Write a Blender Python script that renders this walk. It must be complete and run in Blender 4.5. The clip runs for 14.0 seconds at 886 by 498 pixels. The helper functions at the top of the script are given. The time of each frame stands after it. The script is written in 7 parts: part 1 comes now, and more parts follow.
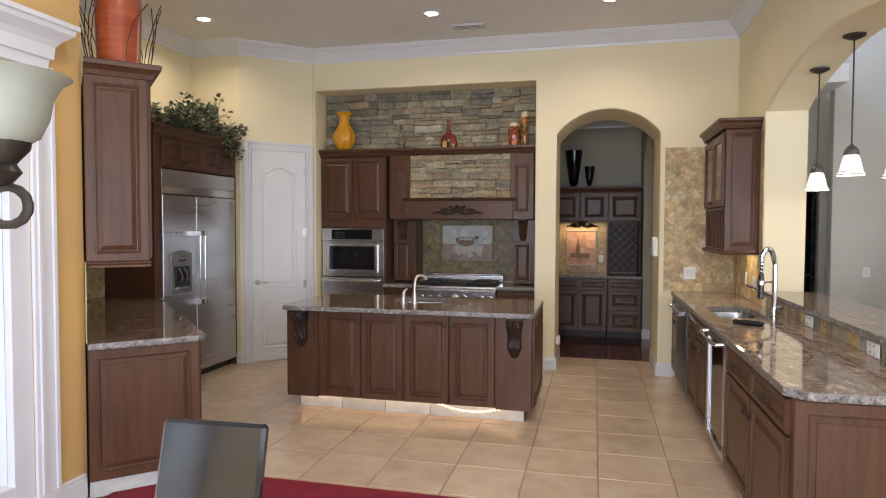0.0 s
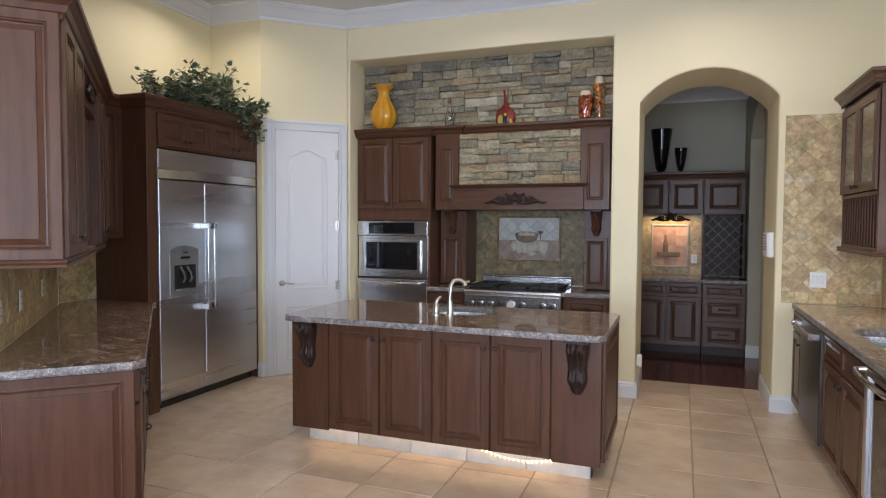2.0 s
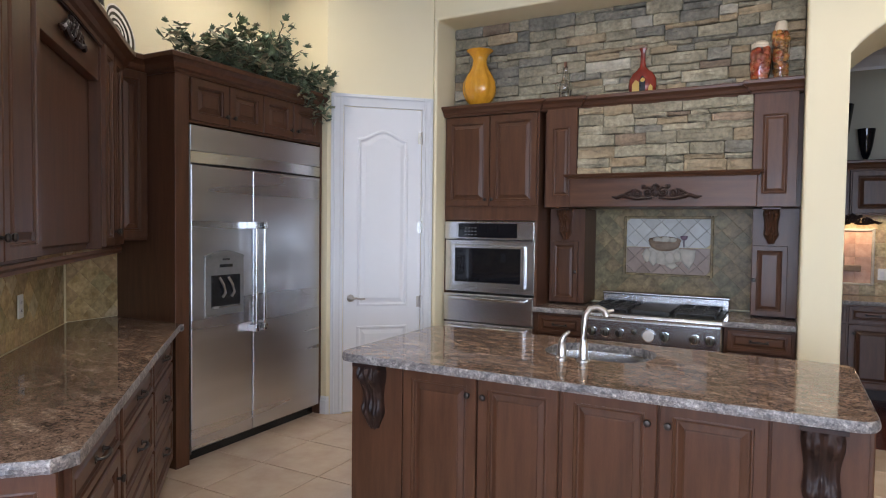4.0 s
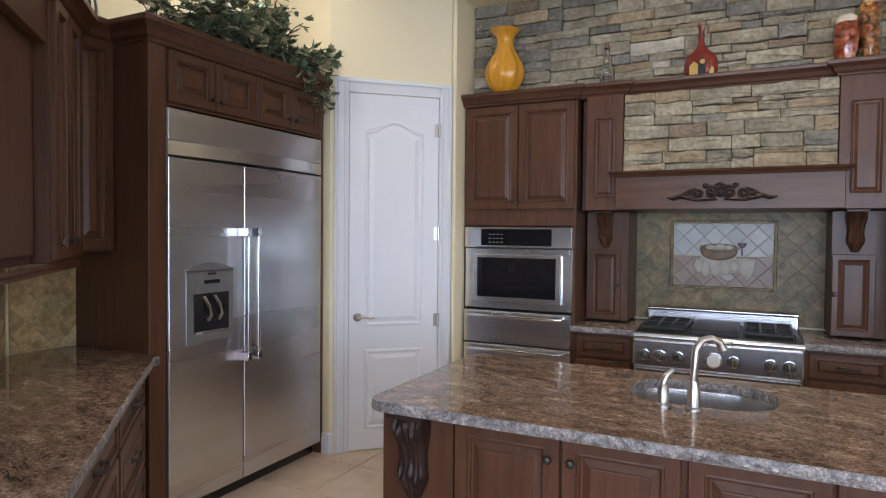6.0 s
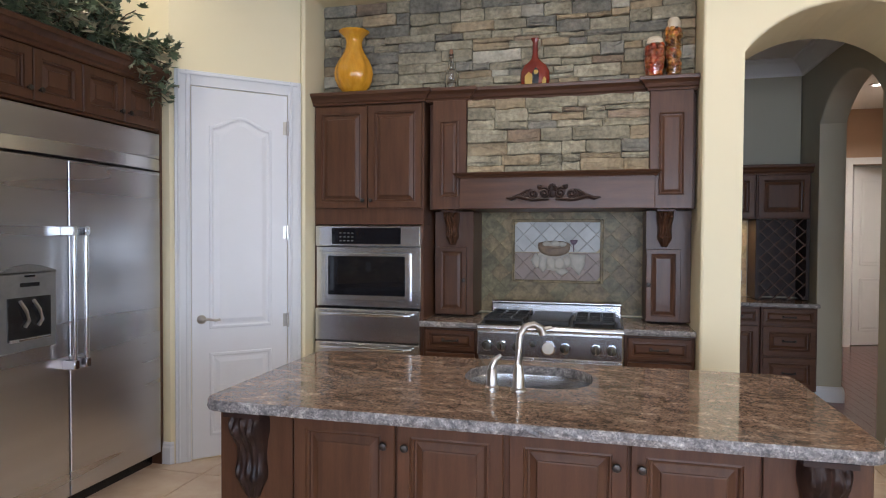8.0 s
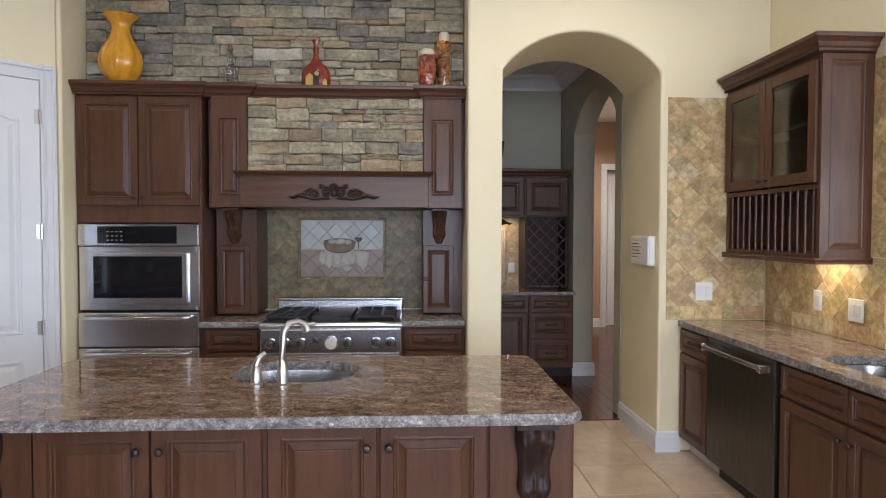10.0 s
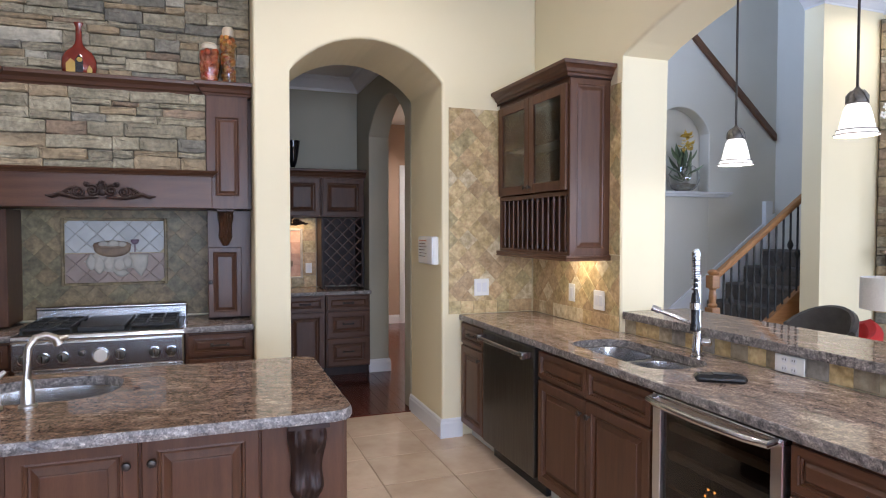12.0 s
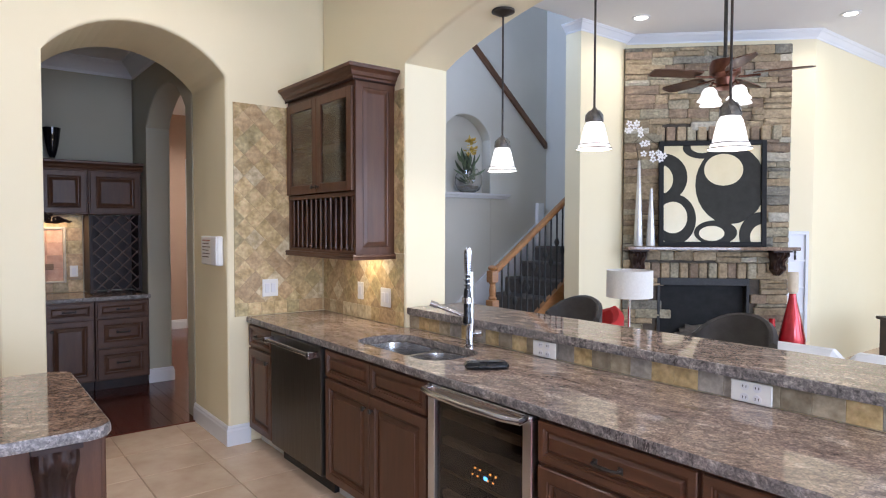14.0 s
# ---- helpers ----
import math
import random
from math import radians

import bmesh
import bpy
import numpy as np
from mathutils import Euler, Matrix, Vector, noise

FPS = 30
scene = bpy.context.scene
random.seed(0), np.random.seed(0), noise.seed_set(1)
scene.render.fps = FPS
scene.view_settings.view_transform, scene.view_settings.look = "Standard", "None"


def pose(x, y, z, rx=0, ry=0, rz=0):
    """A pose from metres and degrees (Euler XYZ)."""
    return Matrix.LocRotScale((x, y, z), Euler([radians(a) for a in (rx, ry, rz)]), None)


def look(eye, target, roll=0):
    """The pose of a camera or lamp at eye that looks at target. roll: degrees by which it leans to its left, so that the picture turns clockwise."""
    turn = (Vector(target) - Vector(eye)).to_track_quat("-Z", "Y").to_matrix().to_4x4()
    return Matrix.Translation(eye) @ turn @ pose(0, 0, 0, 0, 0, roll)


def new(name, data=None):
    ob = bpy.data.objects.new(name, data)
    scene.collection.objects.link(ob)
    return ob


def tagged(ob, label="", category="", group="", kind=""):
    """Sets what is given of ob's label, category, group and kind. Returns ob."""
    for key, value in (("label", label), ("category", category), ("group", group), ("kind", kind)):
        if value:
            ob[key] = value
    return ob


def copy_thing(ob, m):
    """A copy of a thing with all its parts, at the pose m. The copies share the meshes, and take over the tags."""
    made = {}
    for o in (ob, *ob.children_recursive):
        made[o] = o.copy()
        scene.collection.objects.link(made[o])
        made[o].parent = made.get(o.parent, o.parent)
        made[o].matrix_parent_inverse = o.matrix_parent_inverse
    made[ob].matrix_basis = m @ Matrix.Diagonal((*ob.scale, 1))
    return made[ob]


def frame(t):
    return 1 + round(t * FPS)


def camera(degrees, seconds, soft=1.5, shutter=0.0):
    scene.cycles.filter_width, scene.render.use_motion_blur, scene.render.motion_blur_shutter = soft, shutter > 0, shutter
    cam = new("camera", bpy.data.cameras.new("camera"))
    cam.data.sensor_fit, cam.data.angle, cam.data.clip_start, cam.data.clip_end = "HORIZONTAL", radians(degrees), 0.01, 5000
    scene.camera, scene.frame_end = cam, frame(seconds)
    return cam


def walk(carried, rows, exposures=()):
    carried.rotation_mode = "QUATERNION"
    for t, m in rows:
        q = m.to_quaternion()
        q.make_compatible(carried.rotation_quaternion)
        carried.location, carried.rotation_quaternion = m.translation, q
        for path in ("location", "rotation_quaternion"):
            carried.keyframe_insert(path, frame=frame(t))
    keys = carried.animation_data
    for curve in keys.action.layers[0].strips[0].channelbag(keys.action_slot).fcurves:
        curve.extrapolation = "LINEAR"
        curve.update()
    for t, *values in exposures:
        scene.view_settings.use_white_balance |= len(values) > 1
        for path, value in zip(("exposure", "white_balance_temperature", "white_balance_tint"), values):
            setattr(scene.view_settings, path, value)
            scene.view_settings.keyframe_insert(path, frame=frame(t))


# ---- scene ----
cam = camera(70.3, 14.0, soft=1.1)
PATH = [
    (0, (-0.012, 0.01, 1.583), (-0.481, 1.952, 1.51), 0.2),
    (0.5, (0.013, 0.22, 1.658), (-0.46, 2.161, 1.56), 0.1),
    (1, (-0.004, 0.518, 1.62), (-0.511, 2.45, 1.521), 0.1),
    (1.5, (-0.02, 0.88, 1.588), (-0.629, 2.782, 1.49), 0.2),
    (2, (-0.068, 1.263, 1.545), (-0.777, 3.131, 1.459), 0.3),
    (2.5, (-0.188, 1.619, 1.533), (-0.958, 3.463, 1.447), 0.5),
    (3, (-0.323, 1.94, 1.524), (-1.149, 3.76, 1.441), 0.4),
    (3.5, (-0.512, 2.228, 1.517), (-1.401, 4.018, 1.441), 0.6),
    (4, (-0.755, 2.482, 1.513), (-1.706, 4.24, 1.439), 0.7),
    (4.2, (-0.857, 2.57, 1.516), (-1.816, 4.324, 1.444), 0.7),
    (6.3, (-1.368, 2.974, 1.506), (-2.219, 4.783, 1.459), 0.4),
    (6.5, (-1.356, 2.97, 1.502), (-2.164, 4.799, 1.455), 0.3),
    (7, (-1.32, 2.951, 1.489), (-2.019, 4.824, 1.443), 0.2),
    (9.3, (-1.108, 2.86, 1.498), (-1.242, 4.855, 1.443), 0.1),
    (9.5, (-1.085, 2.838, 1.505), (-1.15, 4.836, 1.448), -0.0),
    (10, (-1.046, 2.819, 1.511), (-0.94, 4.815, 1.452), 0.1),
    (10.5, (-1.016, 2.8, 1.513), (-0.75, 4.781, 1.454), 0.0),
    (11, (-0.988, 2.763, 1.526), (-0.57, 4.718, 1.465), 0.0),
    (11.5, (-0.957, 2.736, 1.529), (-0.398, 4.655, 1.467), 0.1),
    (12, (-0.927, 2.715, 1.534), (-0.236, 4.59, 1.469), 0.0),
    (12.5, (-0.908, 2.695, 1.539), (-0.1, 4.523, 1.472), 0.0),
    (13, (-0.888, 2.665, 1.544), (0.036, 4.437, 1.475), 0.1),
    (13.5, (-0.873, 2.642, 1.543), (0.195, 4.331, 1.475), 0.2),
    (14, (-0.864, 2.627, 1.547), (0.367, 4.202, 1.475), 0.1),
]
walk(cam, [(t, look(eye, target, roll)) for t, eye, target, roll in PATH], [(0.0, -0.11, 6900, 15), (1.0, -0.09, 6500, 14), (2.0, 0.02, 6150, 12), (3.5, 0.17, 6080, 14), (7.0, 0.16, 6100, 14), (9.5, 0.14, 6250, 12), (10.5, 0.23, 6020, 14), (12.5, 0.26, 5850, 17), (14.0, 0.26, 5830, 17)])

# ---- world, sun and large lights ----
world = bpy.data.worlds.new("sky")
scene.world = world
world.use_nodes = True
_n = world.node_tree
_sky = _n.nodes.new("ShaderNodeTexSky")
_sky.sky_type, _sky.sun_disc = "NISHITA", False
_sky.sun_elevation, _sky.sun_rotation = radians(48), radians(200)
_n.links.new(_sky.outputs[0], _n.nodes["Background"].inputs[0])
_n.nodes["Background"].inputs[1].default_value = 0.1
_s = new("sun", bpy.data.lights.new("sun", "SUN"))
_s.data.energy, _s.data.angle, _s.data.color = 2.5, radians(0.5), (1.0, 0.95, 0.88)
_s.matrix_world = look((0, 0, 0), (0.25, -0.66, -0.8))


def window_light(name, centre, target, w, h, watts, colour):
    """Daylight standing in a window's opening."""
    ob = new(name, bpy.data.lights.new(name, "AREA"))
    ob.data.shape, ob.data.size, ob.data.size_y = "RECTANGLE", w, h
    ob.data.energy, ob.data.color = watts, colour
    ob.matrix_world = look(centre, target)


DAY = (0.68, 0.81, 1.0)
window_light("daylight_dining", (-0.6, -2.92, 1.55), (-0.6, 0, 1.5), 3.6, 2.3, 285, DAY)
window_light("daylight_nook", (-3.06, 0.8, 1.35), (0, 0.8, 1.3), 3.4, 2.2, 14, DAY)
# Added daylight for an assumed family room window, out of view.
window_light("daylight_family", (5.0, -2.92, 1.7), (5.0, 0, 1.6), 5.0, 2.6, 230, DAY)
# Added fill from the unseen east side, to brighten the left cabinets and right counter.
window_light("daylight_east", (9.97, -0.55, 1.65), (0, -0.55, 1.45), 4.3, 2.4, 190, DAY)
window_light("daylight_stair", (1.72, 7.7, 4.8), (5.2, 8.3, 3.3), 1.2, 1.4, 60, (0.56, 0.72, 1.0))


def downlight(x, y, z, watts, colour=(1.0, 0.90, 0.75), size=0.1, spread=2.6):
    ob = new("downlight_lamp", bpy.data.lights.new("downlight_lamp", "AREA"))
    ob.data.shape, ob.data.size, ob.data.energy, ob.data.color, ob.data.spread = "DISK", size, watts, colour, spread
    ob.matrix_world = pose(x, y, z)


# ---- geometry helpers ----
R2 = math.sqrt(0.5)


def diag(u, n, z=0.0):
    """The place u metres along the diagonal left wall and n metres out from the house's axis."""
    return Vector(((n - u) * R2, (n + u) * R2, z))


class G:
    """Gathers vertices and faces of one mesh."""

    def __init__(self):
        self.v, self.f = [], []

    def add(self, verts, faces, m=None):
        k = len(self.v)
        self.v += [(m @ Vector(p)) if m else Vector(p) for p in verts]
        self.f += [[i + k for i in fc] for fc in faces]
        return self

    def box(self, x0, x1, y0, y1, z0, z1, c=0.002, m=None):
        lo, hi = (x0, y0, z0), (x1, y1, z1)
        c = min(c, 0.45 * (x1 - x0), 0.45 * (y1 - y0), 0.45 * (z1 - z0))
        vs, ix = [], {}
        for s in range(8):
            sg = [(s >> a) & 1 for a in range(3)]
            for ax in range(3):
                p = [(hi[a] if sg[a] else lo[a]) + (0 if a == ax else (-c if sg[a] else c)) for a in range(3)]
                ix[s, ax] = len(vs)
                vs.append(p)
        fs = []
        for ax in range(3):
            b, d = [a for a in range(3) if a != ax]
            for sgn in (0, 1):
                o = sgn << ax
                q = [o, o | 1 << b, o | 1 << b | 1 << d, o | 1 << d]
                fs.append([ix[k, ax] for k in q])
            for e in range(4):
                o = ((e & 1) << b) | ((e >> 1) << d)
                fs.append([ix[o, b], ix[o | 1 << ax, b], ix[o | 1 << ax, d], ix[o, d]])
        for s in range(8):
            fs.append([ix[s, 0], ix[s, 1], ix[s, 2]])
        return self.add(vs, fs, m)

    def rings(self, loops, m=None, cap0=False, cap1=True):
        """Joins closed loops of equally many points, one after another."""
        n = len(loops[0])
        vs = [p for lp in loops for p in lp]
        fs = []
        for k in range(len(loops) - 1):
            for i in range(n):
                j = (i + 1) % n
                fs.append([k * n + i, k * n + j, (k + 1) * n + j, (k + 1) * n + i])
        if cap0:
            fs.append(list(range(n)))
        if cap1:
            fs.append([(len(loops) - 1) * n + i for i in range(n)])
        return self.add(vs, fs, m)

    def panel(self, x0, x1, z0, z1, y, steps, m=None):
        """Nested rectangles facing -y: steps of (inset, how far in front of y)."""
        lp = [[(x0 + i, y - d, z0 + i), (x1 - i, y - d, z0 + i), (x1 - i, y - d, z1 - i), (x0 + i, y - d, z1 - i)] for i, d in steps]
        return self.rings(lp, m, cap0=True)

    def lathe(self, prof, seg=20, m=None, cap0=True, cap1=True):
        lp = [[(r * math.cos(2 * math.pi * i / seg), r * math.sin(2 * math.pi * i / seg), z) for i in range(seg)] for r, z in prof]
        return self.rings(lp, m, cap0, cap1)

    def tube(self, pts, r, seg=8, m=None, taper=None):
        pts = [Vector(p) for p in pts]
        lp, up = [], Vector((0, 0, 1))
        for k, p in enumerate(pts):
            d = (pts[min(k + 1, len(pts) - 1)] - pts[max(k - 1, 0)]).normalized()
            a = d.cross(up)
            a = a.normalized() if a.length > 0.05 else d.cross(Vector((1, 0, 0))).normalized()
            if k and a.dot(pa) < 0:
                a = -a
            pa = a
            b = d.cross(a)
            rr = r * (taper[k] if taper else 1)
            lp.append([p + a * rr * math.cos(2 * math.pi * i / seg) + b * rr * math.sin(2 * math.pi * i / seg) for i in range(seg)])
        return self.rings(lp, m, cap0=True)

    def prism(self, poly, axis, a, b, m=None):
        """A polygon of pairs drawn through from a to b along an axis."""
        def at(p, w):
            return {"x": (w, p[0], p[1]), "y": (p[0], w, p[1]), "z": (p[0], p[1], w)}[axis]
        return self.rings([[at(p, a) for p in poly], [at(p, b) for p in poly]], m, cap0=True)

    def moulding(self, prof, path, closed=False, m=None):
        """A profile of (out, up) carried along a level path of (x, y, z); out is to the right of the way."""
        path = [Vector(p) for p in path]
        n, lp = len(path), []
        for k, p in enumerate(path):
            d0 = (p - path[k - 1]) if (k or closed) else (path[1] - p)
            d1 = (path[(k + 1) % n] - p) if (k < n - 1 or closed) else d0
            r0, r1 = Vector((d0.y, -d0.x, 0)).normalized(), Vector((d1.y, -d1.x, 0)).normalized()
            mid = (r0 + r1).normalized()
            mid /= max(0.3, mid.dot(r0))
            lp.append([p + mid * o + Vector((0, 0, u)) for o, u in prof])
        if closed:
            lp.append(lp[0])
        return self.rings(lp, m, cap0=not closed, cap1=not closed)

    def mesh(self, name, smooth=False):
        me = bpy.data.meshes.new(name)
        me.from_pydata([tuple(p) for p in self.v], [], self.f)
        bm = bmesh.new()
        bm.from_mesh(me)
        bmesh.ops.recalc_face_normals(bm, faces=bm.faces)
        if smooth:
            for fc in bm.faces:
                fc.smooth = True
            for e in bm.edges:
                if len(e.link_faces) == 2 and e.calc_face_angle(0) > 0.7:
                    e.smooth = False
        bm.to_mesh(me)
        bm.free()
        return me


def part(name, g, material, parent=None, label="", smooth=False):
    """One mesh object under a thing or a part."""
    me = g.mesh(name, smooth) if isinstance(g, G) else g
    if not me.materials:
        me.materials.append(material)
    ob = new(name, me)
    ob.parent = parent
    return tagged(ob, label)


def thing(name, m, label, category, group="", kind=""):
    ob = new(name)
    ob.empty_display_size = 0.1
    ob.matrix_basis = m
    return tagged(ob, label, category, group, kind)


def struct(name, g, material, label, category, smooth=False, bevel=0.0):
    ob = part(name, g, material, None, label, smooth)
    if bevel:
        b = ob.modifiers.new("soft", "BEVEL")
        b.width, b.segments, b.limit_method, b.angle_limit = bevel, 3, "ANGLE", radians(25)
    return tagged(ob, "", category, "", "structure")


def arc(a, b, spring, rise, n=20):
    """A flat arch from a to b over its springing line: pairs from b to a."""
    h = (b - a) / 2
    r = (h * h + rise * rise) / (2 * rise)
    w = math.asin(h / r)
    return [((a + b) / 2 + r * math.sin(w - 2 * w * i / n), spring + rise - r + r * math.cos(w - 2 * w * i / n)) for i in range(n + 1)]


# ---- materials ----
def material(name, c1, c2=None, scale=6.0, rough=0.5, metal=0.0, bump=0.0, bscale=80.0, stretch=(1, 1, 1), coat=0.0, rand=0.0,
             island=0.0, fine=0.0, rough2=None, detail=6.0, emit=None, spec=0.5, bdetail=4.0):
    """A node material: two tones mixed by noise, a finer grain over them, and relief."""
    mt = bpy.data.materials.new(name)
    mt.use_nodes = True
    nt = mt.node_tree
    b = nt.nodes["Principled BSDF"]
    add, link = nt.nodes.new, nt.links.new
    b.inputs["Roughness"].default_value, b.inputs["Metallic"].default_value = rough, metal
    b.inputs["Coat Weight"].default_value, b.inputs["Coat Roughness"].default_value = coat, 0.12
    b.inputs["Specular IOR Level"].default_value = spec
    co = add("ShaderNodeTexCoord")
    mp = add("ShaderNodeMapping")
    mp.inputs["Scale"].default_value = stretch
    link(co.outputs["Object"], mp.inputs["Vector"])
    src = mp.outputs[0]
    info = None
    if rand or island:
        info = add("ShaderNodeObjectInfo") if rand else add("ShaderNodeNewGeometry")
        rnd = info.outputs["Random"] if rand else info.outputs["Random Per Island"]
        sc = add("ShaderNodeVectorMath")
        sc.operation = "ADD"
        mul = add("ShaderNodeMath")
        mul.operation = "MULTIPLY"
        mul.inputs[1].default_value = 37.0
        link(rnd, mul.inputs[0])
        link(src, sc.inputs[0])
        link(mul.outputs[0], sc.inputs[1])
        src = sc.outputs[0]
    nz = add("ShaderNodeTexNoise")
    nz.inputs["Scale"].default_value, nz.inputs["Detail"].default_value, nz.inputs["Roughness"].default_value = scale, detail, 0.6
    link(src, nz.inputs["Vector"])
    ramp = add("ShaderNodeValToRGB")
    e = ramp.color_ramp.elements
    e[0].position, e[1].position = 0.32, 0.68
    e[0].color, e[1].color = (*c1, 1), (*(c2 or c1), 1)
    link(nz.outputs[0], ramp.inputs[0])
    out = ramp.outputs[0]
    if rand or island:
        hs = add("ShaderNodeHueSaturation")
        mr = add("ShaderNodeMapRange")
        amt = rand or island
        mr.inputs[3].default_value, mr.inputs[4].default_value = 1 - amt, 1 + amt
        link(rnd, mr.inputs[0])
        link(mr.outputs[0], hs.inputs["Value"])
        link(out, hs.inputs["Color"])
        out = hs.outputs[0]
    n2 = add("ShaderNodeTexNoise")
    n2.inputs["Scale"].default_value, n2.inputs["Detail"].default_value = bscale, bdetail
    link(src, n2.inputs["Vector"])
    if fine:
        mx = add("ShaderNodeMix")
        mx.data_type, mx.blend_type = "RGBA", "OVERLAY"
        mx.inputs[0].default_value = fine
        link(out, mx.inputs[6])
        link(n2.outputs[0], mx.inputs[7])
        out = mx.outputs[2]
    link(out, b.inputs["Base Color"])
    if rough2 is not None:
        rr = add("ShaderNodeMapRange")
        rr.inputs[3].default_value, rr.inputs[4].default_value = rough, rough2
        link(nz.outputs[0], rr.inputs[0])
        link(rr.outputs[0], b.inputs["Roughness"])
    if bump:
        bp = add("ShaderNodeBump")
        bp.inputs["Strength"].default_value, bp.inputs["Distance"].default_value = bump, 0.004
        link(n2.outputs[0], bp.inputs["Height"])
        link(bp.outputs[0], b.inputs["Normal"])
    if emit:
        b.inputs["Emission Color"].default_value, b.inputs["Emission Strength"].default_value = (*emit[0], 1), emit[1]
    return mt


def granite(name, dark, mid, light, rough, bump, turn=0.0, flow=(8.5, 19.0, 12.0)):
    """Polished stone: warped flowing veins, fine crystals, a few black seams and cream patches."""
    mt = bpy.data.materials.new(name)
    mt.use_nodes = True
    nt = mt.node_tree
    b = nt.nodes["Principled BSDF"]
    add, link = nt.nodes.new, nt.links.new
    co = add("ShaderNodeTexCoord")
    rot = add("ShaderNodeMapping")
    rot.inputs["Rotation"].default_value = (0, 0, turn)
    link(co.outputs["Object"], rot.inputs["Vector"])
    bend = add("ShaderNodeTexNoise")
    bend.inputs["Scale"].default_value, bend.inputs["Detail"].default_value = 2.2, 3
    link(rot.outputs[0], bend.inputs["Vector"])
    off = add("ShaderNodeVectorMath")
    off.operation = "MULTIPLY_ADD"
    off.inputs[1].default_value = (0.22, 0.22, 0.22)
    link(bend.outputs["Color"], off.inputs[0])
    link(rot.outputs[0], off.inputs[2])

    def noise(scale, detail, rg, shift=0.0, src=None):
        mp = add("ShaderNodeMapping")
        mp.inputs["Scale"].default_value, mp.inputs["Location"].default_value = scale, (shift, shift * 1.7, shift)
        link(src or off.outputs[0], mp.inputs["Vector"])
        n = add("ShaderNodeTexNoise")
        n.inputs["Scale"].default_value, n.inputs["Detail"].default_value, n.inputs["Roughness"].default_value = 1.0, detail, rg
        link(mp.outputs[0], n.inputs["Vector"])
        return n.outputs[0]

    def ramp(src, *stops):
        r = add("ShaderNodeValToRGB")
        e = r.color_ramp.elements
        while len(e) < len(stops):
            e.new(0.5)
        for q, (p, c) in zip(e, stops):
            q.position, q.color = p, (*c, 1)
        link(src, r.inputs[0])
        return r.outputs[0]

    def mix(kind, fac, a, c):
        m = add("ShaderNodeMix")
        m.data_type, m.blend_type = "RGBA", kind
        if isinstance(fac, float):
            m.inputs[0].default_value = fac
        else:
            link(fac, m.inputs[0])
        link(a, m.inputs[6])
        if isinstance(c, tuple):
            m.inputs[7].default_value = (*c, 1)
        else:
            link(c, m.inputs[7])
        return m.outputs[2]

    col = ramp(noise(flow, 9, 0.68), (0.34, dark), (0.47, mid), (0.55, tuple(x * 1.15 for x in mid)), (0.66, light))
    cells = add("ShaderNodeTexVoronoi")
    cells.inputs["Scale"].default_value = 190
    link(co.outputs["Object"], cells.inputs["Vector"])
    grey = add("ShaderNodeRGBToBW")
    link(cells.outputs["Color"], grey.inputs[0])
    speck = ramp(grey.outputs[0], (0.15, (0.55, 0.55, 0.56)), (0.55, (1.0, 1.0, 1.0)), (0.85, (1.45, 1.42, 1.38)))
    col = mix("MULTIPLY", 0.8, col, speck)
    grains = add("ShaderNodeTexVoronoi")
    grains.inputs["Scale"].default_value = 85
    link(off.outputs[0], grains.inputs["Vector"])
    grey2 = add("ShaderNodeRGBToBW")
    link(grains.outputs["Color"], grey2.inputs[0])
    col = mix("MULTIPLY", 0.55, col, ramp(grey2.outputs[0], (0.20, (0.55, 0.54, 0.54)), (0.55, (1.0, 1.0, 1.0)), (0.82, (1.5, 1.46, 1.40))))
    cream = ramp(noise((flow[0] * 1.6, flow[1] * 1.1, 9), 8, 0.7, 9.0), (0.63, (0, 0, 0)), (0.72, (0.75, 0.75, 0.75)))
    col = mix("MIX", cream, col, tuple(min(0.62, x * 1.25) for x in light))
    dots = ramp(noise((70, 95, 70), 4, 0.6, 4.0), (0.34, (0.22, 0.20, 0.19)), (0.42, (1, 1, 1)))
    col = mix("MULTIPLY", 0.38, col, dots)
    seam = ramp(noise((flow[0] * 0.35, flow[1] * 0.4, 4), 5, 0.6, 21.0), (0.484, (0, 0, 0)), (0.497, (1, 1, 1)), (0.503, (1, 1, 1)), (0.516, (0, 0, 0)))
    some = ramp(noise((1.7, 2.6, 2), 2, 0.5, 33.0), (0.56, (0, 0, 0)), (0.64, (0.9, 0.9, 0.9)))
    both = mix("MULTIPLY", 1.0, seam, some)
    col = mix("MIX", both, col, (0.025, 0.019, 0.016))
    link(col, b.inputs["Base Color"])
    b.inputs["Roughness"].default_value = rough
    if bump:
        bp = add("ShaderNodeBump")
        bp.inputs["Strength"].default_value, bp.inputs["Distance"].default_value = bump, 0.006
        link(noise((50, 50, 50), 5, 0.6), bp.inputs["Height"])
        link(bp.outputs[0], b.inputs["Normal"])
    return mt


def glass(name, colour=(1, 1, 1), rough=0.0):
    mt = bpy.data.materials.new(name)
    mt.use_nodes = True
    b = mt.node_tree.nodes["Principled BSDF"]
    b.inputs["Base Color"].default_value = (*colour, 1)
    b.inputs["Roughness"].default_value, b.inputs["Transmission Weight"].default_value = rough, 1.0
    return mt


